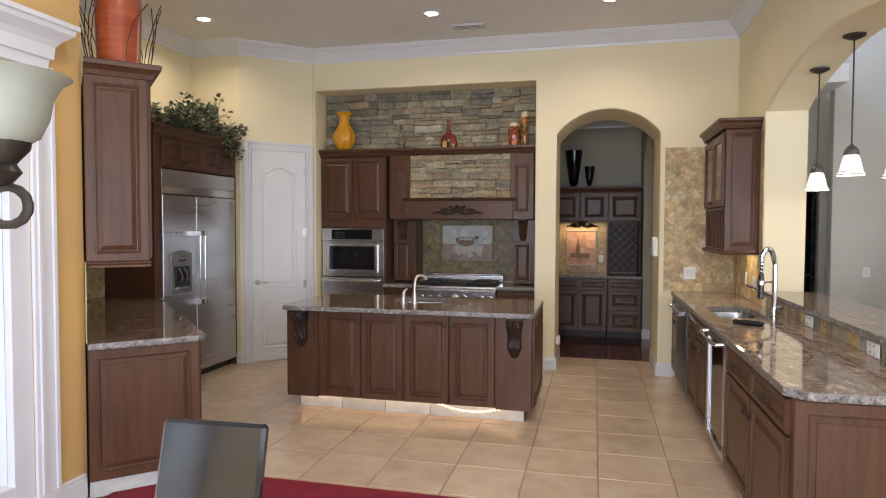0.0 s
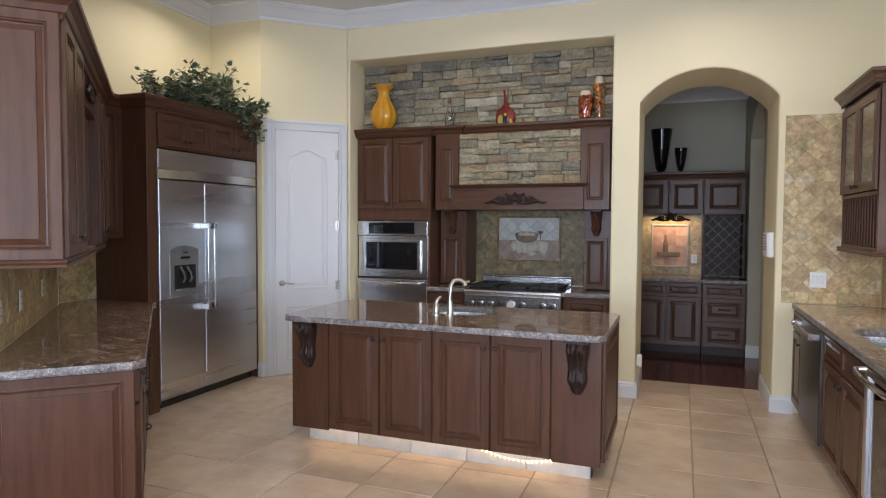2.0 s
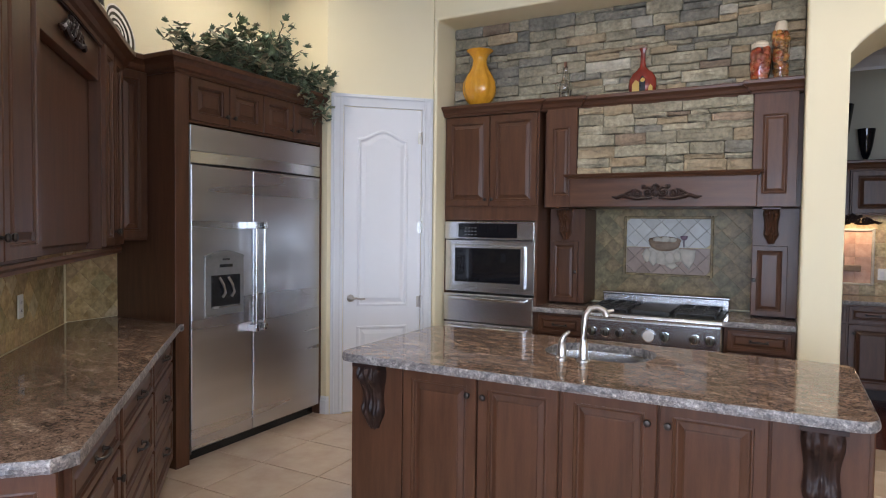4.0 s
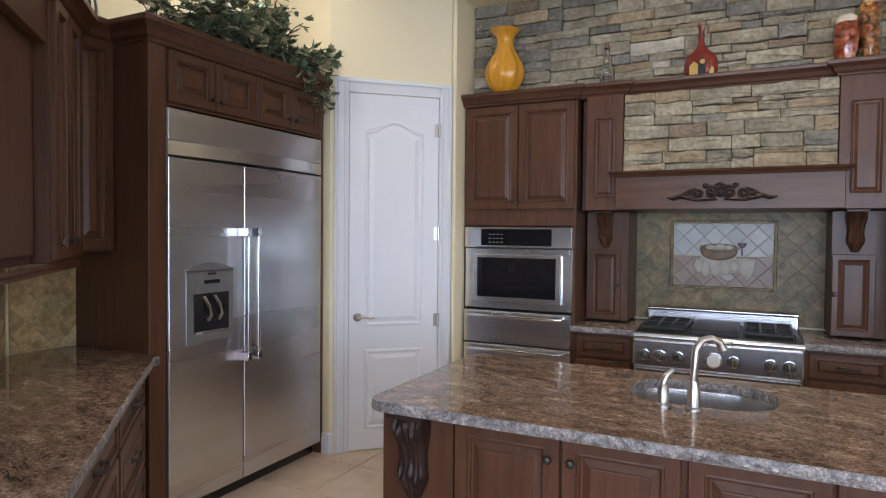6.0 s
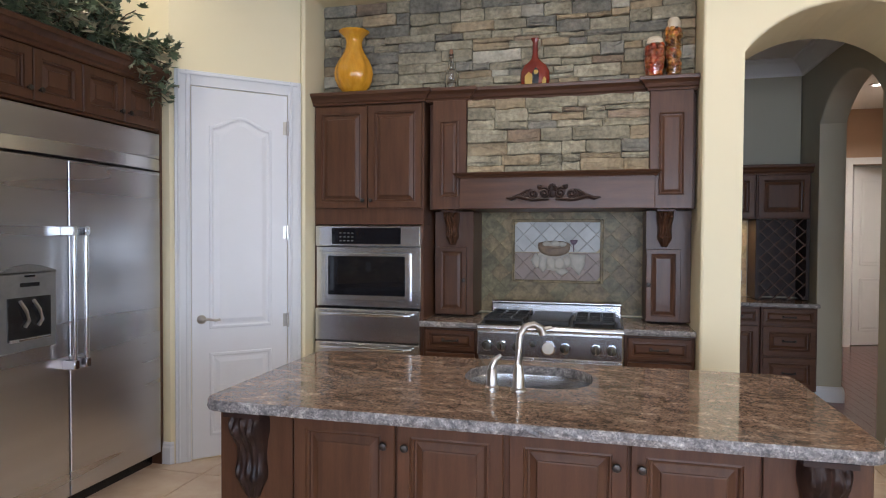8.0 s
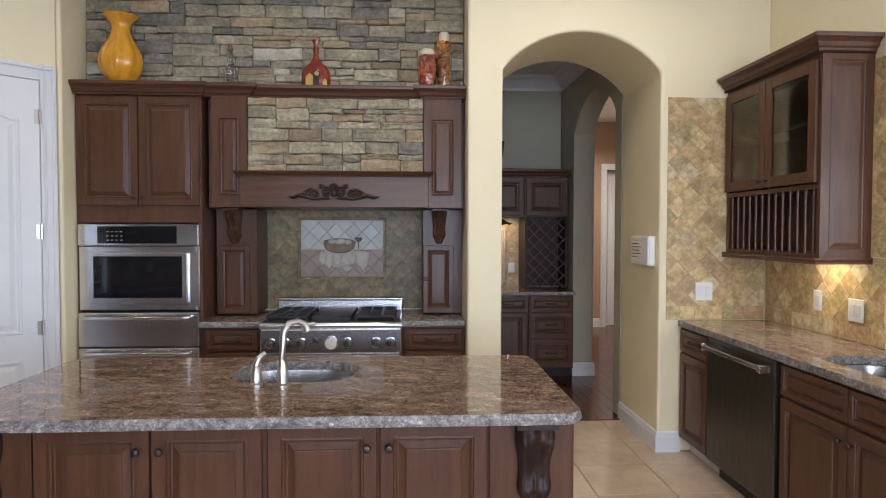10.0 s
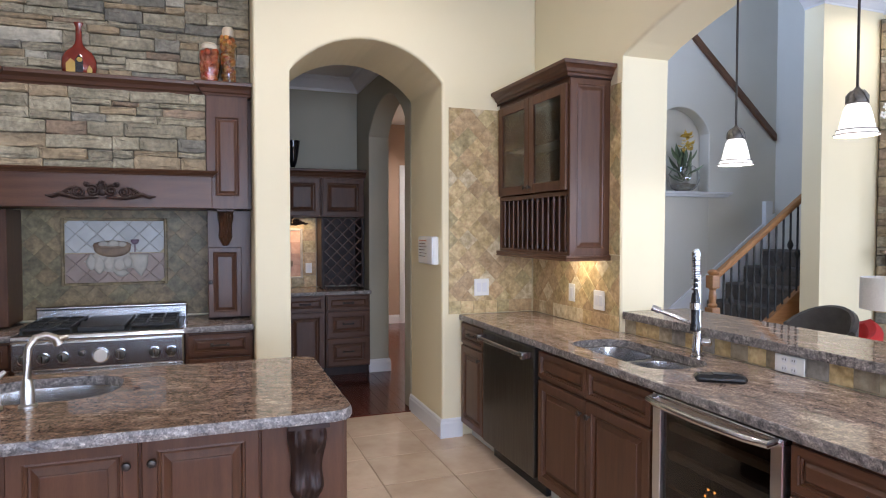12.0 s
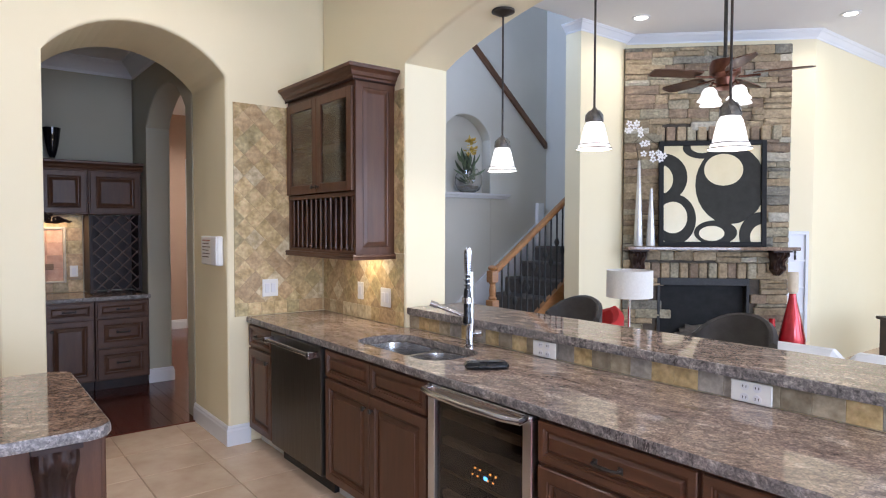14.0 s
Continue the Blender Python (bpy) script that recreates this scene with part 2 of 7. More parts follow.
YELLOW = material("yellow_paint", (0.82, 0.73, 0.49), (0.84, 0.75, 0.515), 1.5, 0.55, bump=0.05, bscale=220)
# Copy of the wall yellow with the nook's dimmer, warmer light put into it.
YELLOWDEEP = material("dim_lit_yellow_paint", (0.70, 0.45, 0.17), (0.72, 0.47, 0.19), 1.5, 0.55, bump=0.05, bscale=220)
GREY = material("grey_green_paint", (0.43, 0.405, 0.31), (0.45, 0.425, 0.33), 1.5, 0.6, bump=0.05, bscale=220)
GREIGE = material("pale_grey_paint", (0.58, 0.56, 0.50), (0.61, 0.59, 0.53), 1.5, 0.6, bump=0.05, bscale=220)
TAN = material("tan_paint", (0.44, 0.30, 0.21), (0.46, 0.32, 0.23), 1.5, 0.6, bump=0.05, bscale=220)
CEILING = material("ceiling_paint", (0.79, 0.78, 0.77), (0.82, 0.81, 0.80), 1.2, 0.8, bump=0.06, bscale=260)
WHITE = material("white_trim_paint", (0.72, 0.73, 0.75), (0.76, 0.77, 0.79), 2.0, 0.35, bump=0.02)
DOORW = material("white_door_paint", (0.78, 0.79, 0.82), (0.82, 0.83, 0.86), 2.0, 0.38, bump=0.03, bscale=140)
WOOD = material("stained_cherry", (0.077, 0.0335, 0.0175), (0.117, 0.0515, 0.0265), 4.0, 0.38, stretch=(7, 7, 0.7), bump=0.04, bscale=60, coat=0.06, fine=0.16, spec=0.34)
WOODM = material("stained_cherry_level", (0.077, 0.0335, 0.0175), (0.117, 0.0515, 0.0265), 4.0, 0.38, stretch=(0.7, 7, 7), bump=0.04, bscale=60, coat=0.06, fine=0.16, spec=0.34)
CARVED = material("dark_carved_wood", (0.020, 0.011, 0.009), (0.042, 0.020, 0.014), 14.0, 0.44, bump=0.10, bscale=60, spec=0.3)
BRONZE = material("dark_bronze", (0.045, 0.040, 0.036), (0.085, 0.072, 0.062), 30, 0.42, metal=0.8)
STEEL = material("brushed_steel", (0.60, 0.60, 0.61), (0.68, 0.68, 0.69), 1.5, 0.25, metal=1.0, stretch=(0.25, 0.25, 5), rough2=0.31, bump=0.35, bscale=0.9, detail=1.0, bdetail=0.0)
STEELH = material("brushed_steel_level", (0.66, 0.66, 0.67), (0.74, 0.74, 0.75), 1.5, 0.22, metal=1.0, stretch=(0.2, 0.2, 5), rough2=0.27, detail=0.0)
DARKSTEEL = material("dark_steel", (0.10, 0.095, 0.085), (0.16, 0.15, 0.135), 3.0, 0.30, metal=1.0, stretch=(30, 30, 1), rough2=0.4)
CHROME = material("chrome", (0.58, 0.58, 0.59), (0.64, 0.64, 0.65), 5, 0.14, metal=1.0)
NICKEL = material("satin_nickel", (0.52, 0.49, 0.45), (0.60, 0.57, 0.53), 8, 0.28, metal=1.0)
BLACK = material("black_enamel", (0.010, 0.010, 0.011), (0.018, 0.018, 0.019), 12, 0.25)
SINK = material("satin_sink_steel", (0.50, 0.50, 0.51), (0.58, 0.58, 0.59), 4, 0.27, metal=1.0, detail=1.0)
MATTE = material("matte_black", (0.010, 0.010, 0.010), (0.018, 0.018, 0.018), 12, 0.6, spec=0.2)
IRON = material("cast_iron", (0.012, 0.012, 0.012), (0.025, 0.025, 0.025), 40, 0.55, bump=0.2)
BLACKGLASS = material("black_glass", (0.008, 0.008, 0.010), (0.012, 0.012, 0.014), 4, 0.04)
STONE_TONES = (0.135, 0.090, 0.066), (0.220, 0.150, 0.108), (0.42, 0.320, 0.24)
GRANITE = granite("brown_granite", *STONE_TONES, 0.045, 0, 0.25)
# Paler slab of the same stone; the right counter's window sheen is in its tones.
GRANITEY = granite("sheen_lightened_granite", (0.165, 0.120, 0.098), (0.300, 0.230, 0.190), (0.56, 0.47, 0.395), 0.045, 0, 1.40)
GRANITEEDGE = granite("chiselled_granite", (0.075, 0.070, 0.070), (0.225, 0.208, 0.20), (0.47, 0.44, 0.41), 0.42, 0.35, 0.0, (26, 26, 26))
FLOORTILE = material("cream_porcelain", (0.545, 0.405, 0.285), (0.68, 0.53, 0.395), 2.6, 0.25, rand=0.06, fine=0.18, bscale=7, bump=0.02)
GROUT = material("sand_grout", (0.31, 0.225, 0.15), (0.39, 0.29, 0.20), 20, 0.9, bump=0.2)
PLANK = material("mahogany_plank", (0.065, 0.014, 0.008), (0.12, 0.028, 0.015), 4, 0.16, stretch=(8, 0.8, 1), rand=0.18, fine=0.2)
SLATE = material("golden_travertine", (0.36, 0.245, 0.100), (0.70, 0.545, 0.290), 14.0, 0.40, rand=0.15, bump=0.35, bscale=45, fine=0.55)
SLATEOLIVE = material("olive_travertine", (0.32, 0.240, 0.100), (0.62, 0.510, 0.270), 15.0, 0.40, rand=0.15, bump=0.35, bscale=45, fine=0.55)
SLATEROSE = material("brown_travertine", (0.36, 0.235, 0.110), (0.60, 0.440, 0.245), 14.0, 0.40, rand=0.12, bump=0.35, bscale=45, fine=0.50)
SLATEPALE = material("pale_travertine", (0.42, 0.320, 0.160), (0.80, 0.690, 0.460), 16.0, 0.40, rand=0.10, bump=0.35, bscale=45, fine=0.50)
MIXED = (SLATE, SLATE, SLATE, SLATEOLIVE, SLATEROSE, SLATEROSE, SLATEPALE)
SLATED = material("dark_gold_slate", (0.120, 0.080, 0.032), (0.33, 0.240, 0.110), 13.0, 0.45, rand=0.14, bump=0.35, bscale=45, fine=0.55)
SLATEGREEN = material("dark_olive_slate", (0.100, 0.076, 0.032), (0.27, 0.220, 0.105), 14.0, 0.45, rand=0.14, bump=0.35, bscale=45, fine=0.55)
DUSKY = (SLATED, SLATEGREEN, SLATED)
STONEGREY = material("olive_grey_fieldstone", (0.205, 0.178, 0.118), (0.385, 0.340, 0.240), 7.0, 0.85, rand=0.20, bump=1.0, bscale=40, fine=0.7)
STONECOOL = material("dark_grey_fieldstone", (0.150, 0.138, 0.108), (0.270, 0.250, 0.200), 7.0, 0.85, rand=0.20, bump=1.0, bscale=40, fine=0.7)
STONETAN = material("tan_fieldstone", (0.240, 0.180, 0.105), (0.400, 0.315, 0.200), 7.0, 0.85, rand=0.18, bump=0.9, bscale=34, fine=0.6)
STONEBROWN = material("russet_fieldstone", (0.175, 0.125, 0.082), (0.295, 0.220, 0.150), 7.0, 0.85, rand=0.18, bump=0.9, bscale=34, fine=0.6)
STONEPALE = material("pale_fieldstone", (0.34, 0.31, 0.24), (0.50, 0.46, 0.37), 7.0, 0.85, rand=0.15, bump=0.9, bscale=34, fine=0.5)
# Behind the stones this dark tone also paints the shadow lines of their joints.
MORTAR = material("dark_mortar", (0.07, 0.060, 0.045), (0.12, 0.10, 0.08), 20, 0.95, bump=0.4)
MURALW = material("pale_marble_tile", (0.46, 0.46, 0.43), (0.58, 0.58, 0.55), 8, 0.4, rand=0.12, bump=0.1)
MURALR = material("rose_marble_tile", (0.24, 0.17, 0.13), (0.34, 0.25, 0.20), 8, 0.4, rand=0.12, bump=0.1)
PLASTIC = material("white_plastic", (0.78, 0.78, 0.75), (0.82, 0.82, 0.79), 5, 0.35)
CLEAR = glass("clear_glass")
SMOKE = glass("seeded_glass", (0.75, 0.72, 0.62), 0.08)

# ---- the large structure ----
CEIL = 3.65
YW = 7.0     # kitchen's back wall
XR = 1.39    # kitchen's right wall
LX = -4.54   # wall behind the refrigerator
PA, PB = Vector((-3.93, 6.42, 0)), Vector((-3.31, 7.0, 0))   # pantry wall, cut across the corner

g = G().box(-6, 10.5, -3.4, 13.2, -0.25, -0.006, 0)
struct("floor", g, GROUT, "sand-coloured grout bed under the floor tiles", "floor")

g = G().prism([(-3.31, 0), (-3.275, 0), (-3.275, 3.18), (-0.66, 3.18), (-0.66, 0), (-0.43, 0), (-0.43, 2.58)]
              + arc(-0.43, 0.645, 2.58, 0.26)[::-1] + [(0.645, 0), (1.75, 0), (1.75, CEIL), (-3.31, CEIL)], "y", YW, 7.76)
struct("wall_north", g, YELLOW, "smooth cream-yellow painted wall with arched doorway", "wall", bevel=0.018)
g = G().box(-3.6, -0.5, 7.765, 7.95, 0, CEIL, 0)
struct("wall_alcove", g, YELLOW, "plain painted wall at the back of the cooking alcove", "wall")
g = G().prism([(LX - 0.2, 6.42), (PA.x, PA.y), (PB.x, PB.y), (PB.x, 7.9), (LX - 0.2, 7.9)], "z", 0, CEIL)
struct("wall_pantry", g, YELLOW, "cream-yellow wall cutting across the corner round the pantry", "wall")
c0, c1 = diag(4.10, 0.12), diag(6.505, 0.12)
g = G().prism([(-2.88, 3.05), (LX, 4.71), (LX, 6.42), (LX - 0.2, 6.42), (LX - 0.2, 4.6), (-3.08, 3.05)], "z", 0, CEIL)
struct("wall_west", g, YELLOW, "cream-yellow wall behind the diagonal cabinets", "wall")
g = G().box(-3.08, -2.88, 2.70, 3.05, 0, CEIL, 0).box(-3.08, -2.88, -3.2, -1.1, 0, CEIL, 0)
g.box(-3.08, -2.88, -1.1, 2.70, 0, 0.12, 0).box(-3.08, -2.88, -1.1, 2.70, 2.40, CEIL, 0)
struct("wall_nook", g, YELLOWDEEP, "yellow wall round the tall nook window, warm dim light in its colour", "wall")
g = G().box(-3.08, -2.4, -3.2, -3.0, 0, CEIL, 0).box(1.2, 2.5, -3.2, -3.0, 0, CEIL, 0).box(7.5, 10.2, -3.2, -3.0, 0, CEIL, 0)
g.box(-2.4, 1.2, -3.2, -3.0, 0, 0.4, 0).box(-2.4, 1.2, -3.2, -3.0, 2.7, CEIL, 0).box(2.5, 7.5, -3.2, -3.0, 0, 0.4, 0).box(2.5, 7.5, -3.2, -3.0, 3.0, CEIL, 0)
struct("wall_south", g, YELLOW, "cream-yellow wall with wide windows", "wall")
g = G().prism([(5.9, 0.99), (5.9, 2.565)] + arc(3.1, 5.9, 2.565, 0.25) + [(3.1, 0.99), (3.1, 0), (2.2, 0), (2.2, CEIL), (7.0, CEIL), (7.0, 0), (5.9, 0)], "x", XR, 1.72)
struct("wall_east", g, YELLOW, "cream-yellow wall with a wide low arch over the bar", "wall", bevel=0.018)
g = G().box(1.43, 1.72, 2.9, 5.9, 0, 0.985, 0)
struct("wall_bar", g, YELLOW, "half-height wall carrying the raised bar", "wall")

# ceilings
g = G().box(-5, 10.2, -3.2, 6.9, CEIL, CEIL + 0.2, 0).box(-5, 1.75, 6.9, 8.0, CEIL, CEIL + 0.2, 0)
struct("ceiling", g, CEILING, "smooth off-white ceiling", "ceiling")
CROWN = [(0, -0.15), (0.012, -0.15), (0.018, -0.125), (0.03, -0.115), (0.055, -0.085), (0.09, -0.045), (0.11, -0.035), (0.118, -0.02), (0.13, -0.012), (0.13, 0), (0, 0)]
Z = CEIL
g = G().moulding(CROWN, [(-2.88, -3.0, Z), (-2.88, 3.05, Z), (LX, 4.71, Z), (LX, 6.42, Z), (PA.x, PA.y, Z), (PB.x, PB.y, Z), (XR, YW, Z), (XR, 2.2, Z)])
struct("crown_moulding", g, WHITE, "white stepped crown moulding under the ceiling", "moulding")

BASE = [(0, 0), (0.018, 0), (0.018, 0.105), (0.013, 0.118), (0.013, 0.128), (0.004, 0.14), (0, 0.14)]


def baseboard(path):
    struct("baseboard", G().moulding(BASE, path), WHITE, "white profiled baseboard along the wall", "baseboard")


pd = (PB - PA).normalized()
baseboard([(-4.0, 6.42, 0), (PA.x, PA.y, 0), (PA + pd * 0.02)])
baseboard([(PB - pd * 0.02), (PB.x, PB.y, 0), (-3.28, 7.0, 0)])
baseboard([(-0.655, 7.0, 0), (-0.43, 7.0, 0), (-0.43, 7.76, 0)])
baseboard([(0.645, 7.76, 0), (0.645, 7.0, 0), (0.80, 7.0, 0)])
baseboard([(-2.88, 2.4, 0), (-2.88, 3.03, 0)])

# butler's pantry beyond the arch
g = G().box(-1.6, 0.63, 9.75, 9.95, 0, 3.3, 0).box(-1.8, -1.6, 7.77, 9.95, 0, 3.3, 0)
struct("wall_butler", g, GREY, "grey-green painted wall of the small serving pantry", "wall")
g = G().prism([(9.95, 0), (9.245, 0), (9.245, 2.5)] + [(a, b) for a, b in arc(7.95, 9.245, 2.5, 0.30)] + [(7.95, 0), (7.77, 0), (7.77, 3.3), (9.95, 3.3)], "x", 0.645, 0.86)
struct("wall_butler_arch", g, GREY, "grey painted pier with an arched side opening", "wall", bevel=0.015)
g = G().box(-1.8, 0.86, 7.765, 9.95, 3.2, 3.4, 0)
struct("ceiling_butler", g, CEILING, "off-white pantry ceiling", "ceiling")
g = G().moulding(CROWN, [(-1.6, 7.77, 3.2), (-1.6, 9.75, 3.2), (0.645, 9.75, 3.2), (0.645, 7.77, 3.2)])
struct("crown_moulding_butler", g, WHITE, "white crown moulding in the pantry", "moulding")
baseboard([(0.64, 9.245, 0), (0.86, 9.245, 0), (0.86, 9.6, 0)])
g = G().box(0.86, 2.02, 12.5, 12.7, 0, 3.3, 0).box(2.02, 2.548, 12.5, 12.7, 2.46, 3.3, 0).box(0.66, 0.86, 9.95, 12.7, 0, 3.3, 0)
g.box(1.0, 3.2, 15.0, 15.2, 0, 3.3, 0)
struct("wall_hall", g, TAN, "warm tan hallway wall with a cased doorway", "wall")
g = G().box(0.86, 2.7, 7.9, 15.2, 3.2, 3.4, 0)
struct("ceiling_hall", g, CEILING, "off-white hallway ceiling", "ceiling")
g = G().box(0.86, 2.1, 7.77, 7.9, 0, 3.3, 0).box(2.55, 2.65, 9.3, 15.2, 0, 3.3, 0)
struct("wall_hall_side", g, GREIGE, "plain hallway side wall", "wall")
baseboard([(0.86, 12.5, 0), (1.925, 12.5, 0)])

# ---- cabinet work ----
RAISED = [(0, 0), (0, 0.016), (0.004, 0.021), (0.046, 0.021), (0.048, 0.015), (0.054, 0.017), (0.058, 0.013), (0.060, 0.004), (0.066, 0.003), (0.088, 0.013), (0.090, 0.017), (0.093, 0.018)]
FLATD = [(0, 0), (0, 0.016), (0.003, 0.020), (0.026, 0.020), (0.028, 0.013), (0.034, 0.014), (0.037, 0.006), (0.041, 0.006), (0.050, 0.014), (0.053, 0.016)]
g = G().lathe([(0.004, 0), (0.006, 0.003), (0.005, 0.012), (0.012, 0.017), (0.015, 0.023), (0.012, 0.029), (0.004, 0.031)], 12, pose(0, 0, 0, 90))
KNOB = g.mesh("knob", True)
g = G().tube([(-0.05, 0, 0), (-0.05, -0.018, 0), (-0.035, -0.027, 0), (0, -0.029, 0), (0.035, -0.027, 0), (0.05, -0.018, 0), (0.05, 0, 0)], 0.006, 8, None, [1.3, 0.9, 0.9, 1.3, 0.9, 0.9, 1.3])
g.box(-0.06, -0.04, -0.004, 0, -0.012, 0.012).box(0.04, 0.06, -0.004, 0, -0.012, 0.012)
PULL = g.mesh("pull", True)


def hardware(mesh, x, y, z, parent, name="handle"):
    ob = part(name, mesh, BRONZE, parent, "dark bronze " + ("knob" if mesh is KNOB else "pull"))
    ob.location = (x, y, z)


def shell(g, x0, x1, y0, y1, z0, z1, t=0.02):
    """A box open at the top."""
    g.box(x0, x1, y0, y0 + t, z0, z1).box(x0, x1, y1 - t, y1, z0, z1).box(x0, x0 + t, y0 + t, y1 - t, z0, z1).box(x1 - t, x1, y0 + t, y1 - t, z0, z1)
    return g.box(x0 + t, x1 - t, y0 + t, y1 - t, z0, z0 + t)


def cabinet(name, label, m, w, h, d, fronts, category="cabinet", group="", toe=0.0, mat=None, hollow=False, toemat=None):
    """A box with its back at y 0, and raised-panel fronts: (kind, x0, x1, z0, z1, knob's x, knob's z)."""
    c = thing(name, m, label, category, group)
    b = shell(G(), 0, w, -d, 0, toe, h) if hollow else G().box(0, w, -d, 0, toe, h, 0.003)
    if toe:
        part("toe_board", G().box(0.0, w, -d + 0.075, -0.02, 0, toe - 0.001, 0.001), toemat or MURALW, c, "recessed toe-kick board")
    part("body", b, mat or WOOD, c)
    for kind, x0, x1, z0, z1, kx, kz in fronts:
        small = (z1 - z0) < 0.24 or (x1 - x0) < 0.22
        q = G().panel(x0 + 0.003, x1 - 0.003, z0 + 0.003, z1 - 0.003, -d, FLATD if small else RAISED)
        o = part(kind, q, WOODM if kind == "drawer" else WOOD, c)
        if kx is not None:
            hardware(PULL if kind == "drawer" else KNOB, kx, -d - 0.019, kz, o)
    return c


CABCROWN = [(0, 0), (0.006, 0), (0.010, 0.012), (0.022, 0.020), (0.030, 0.040), (0.048, 0.055), (0.058, 0.060), (0.060, 0.078), (0.052, 0.084), (0, 0.084)]
LIGHTRAIL = [(0, 0), (0.008, 0), (0.012, -0.012), (0.006, -0.022), (0.012, -0.034), (0, -0.034)]


def rope(path, r=0.006, step=0.014):
    """A twisted rope moulding as a row of slanted beads."""
    q = G()
    for a, b in zip(path, path[1:]):
        a, b = Vector(a), Vector(b)
        n = max(2, int((b - a).length / step))
        d = (b - a).normalized()
        for i in range(n):
            p = a.lerp(b, (i + 0.5) / n)
            q.tube([p - d * step * 0.45 + Vector((0, 0, -r * 0.8)), p + d * step * 0.45 + Vector((0, 0, r * 0.8))], r * 0.8, 5)
    return q


def slab(poly, z0, z1, holes=(), seed=1):
    """A stone worktop: polished top with openings, and a chiselled edge."""
    rnd = random.Random(seed)
    out = []
    for k, p in enumerate(poly):
        q = poly[(k + 1) % len(poly)]
        n = max(1, int(math.dist(p, q) / 0.022))
        out += [(p[0] + (q[0] - p[0]) * i / n, p[1] + (q[1] - p[1]) * i / n) for i in range(n)]
    cx, cy = sum(p[0] for p in poly) / len(poly), sum(p[1] for p in poly) / len(poly)

    def inset(p, a):
        d = math.hypot(p[0] - cx, p[1] - cy)
        return (p[0] - (p[0] - cx) / d * a, p[1] - (p[1] - cy) / d * a)
    bm = bmesh.new()
    es = []
    for lp in [[inset(p, 0.006) for p in out], *holes]:
        vs = [bm.verts.new((p[0], p[1], z1)) for p in lp]
        es += [bm.edges.new((vs[i], vs[(i + 1) % len(vs)])) for i in range(len(vs))]
    bmesh.ops.triangle_fill(bm, use_beauty=True, use_dissolve=False, edges=es)
    def inside(p, lp):
        odd = False
        for i, a in enumerate(lp):
            c = lp[i - 1]
            if (a[1] > p.y) != (c[1] > p.y) and p.x < (c[0] - a[0]) * (p.y - a[1]) / (c[1] - a[1]) + a[0]:
                odd = not odd
        return odd
    gone = [f for f in bm.faces if any(inside(f.calc_center_median(), h) for h in holes)]
    bmesh.ops.delete(bm, geom=gone, context="FACES")
    for f in bm.faces:
        if f.normal.z < 0:
            f.normal_flip()
    me = bpy.data.meshes.new("surface")
    bm.to_mesh(me)
    bm.free()
    e = G()
    lv = []
    for fr, amp, ins in ((1.0, 0.0, 0.006), (0.9, 0.0012, 0.002), (0.6, 0.0022, 0.0), (0.3, 0.0022, 0.0), (0.05, 0.0015, 0.004), (0.0, 0.0, 0.03)):
        lv.append([(*inset(p, ins + rnd.uniform(-amp, amp)), z0 + (z1 - z0) * fr) for p in out])
    e.rings(lv, None, False, False)
    for h in holes:
        e.rings([[(p[0], p[1], z1) for p in h], [(p[0], p[1], z0) for p in h]], None, False, False)
    return me, e


def worktop(name, label, poly, z0, z1, holes=(), seed=1):
    me, e = slab(poly, z0, z1, holes, seed)
    t = thing(name, Matrix.Identity(4), label, "countertop")
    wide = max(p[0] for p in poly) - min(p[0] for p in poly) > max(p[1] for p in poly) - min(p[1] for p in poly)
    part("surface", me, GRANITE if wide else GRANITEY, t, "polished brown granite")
    part("edge", e, GRANITEEDGE, t, "chiselled grey-brown edge")
    return t


def rounded(x0, x1, y0, y1, r, n=6):
    pts = []
    for cx, cy, a in ((x1 - r, y1 - r, 0), (x0 + r, y1 - r, 90), (x0 + r, y0 + r, 180), (x1 - r, y0 + r, 270)):
        pts += [(cx + r * math.cos(radians(a + 90 * i / n)), cy + r * math.sin(radians(a + 90 * i / n))) for i in range(n + 1)]
    return pts


def basin(name, label, outline, z, depth, m=None):
    t = thing(name, Matrix.Identity(4), label, "sink")
    cx, cy = sum(p[0] for p in outline) / len(outline), sum(p[1] for p in outline) / len(outline)

    def s(k, dz):
        return [(cx + (p[0] - cx) * k, cy + (p[1] - cy) * k, z - dz) for p in outline]
    q = G().rings([s(1.04, 0.0), s(1.012, 0.0), s(1.004, 0.006), s(0.995, depth * 0.55), s(0.98, depth * 0.82), s(0.93, depth * 0.95), s(0.82, depth), s(0.15, depth + 0.008)], None, False, True)
    part("bowl", q, SINK, t, "", True)
    part("drain", G().lathe([(0.04, 0), (0.04, 0.004), (0.025, 0.004), (0.02, 0.001)], 16, pose(cx, cy, z - depth - 0.006)), CHROME, t, "", True)
    return t


# island
isl = thing("kitchen_island", pose(-1.53, 5.35, 0), "dark-stained kitchen island with raised-panel doors", "island")
ox, oy = -1.53, 5.35
b = shell(G(), -2.585 - ox, -0.485 - ox, 4.965 - oy, 5.80 - oy, 0.125, 0.864)
part("body", b, WOOD, isl)
for x0, x1, kx in ((-2.295, -1.912, -1.95), (-1.912, -1.54, -1.875), (-1.53, -1.152, -1.19), (-1.152, -0.775, -1.115)):
    o = part("door", G().panel(x0 - ox + 0.004, x1 - ox - 0.004, 0.135, 0.855, 4.965 - oy, RAISED), WOOD, isl)
    hardware(KNOB, kx - ox, 4.945 - oy, 0.775, o)
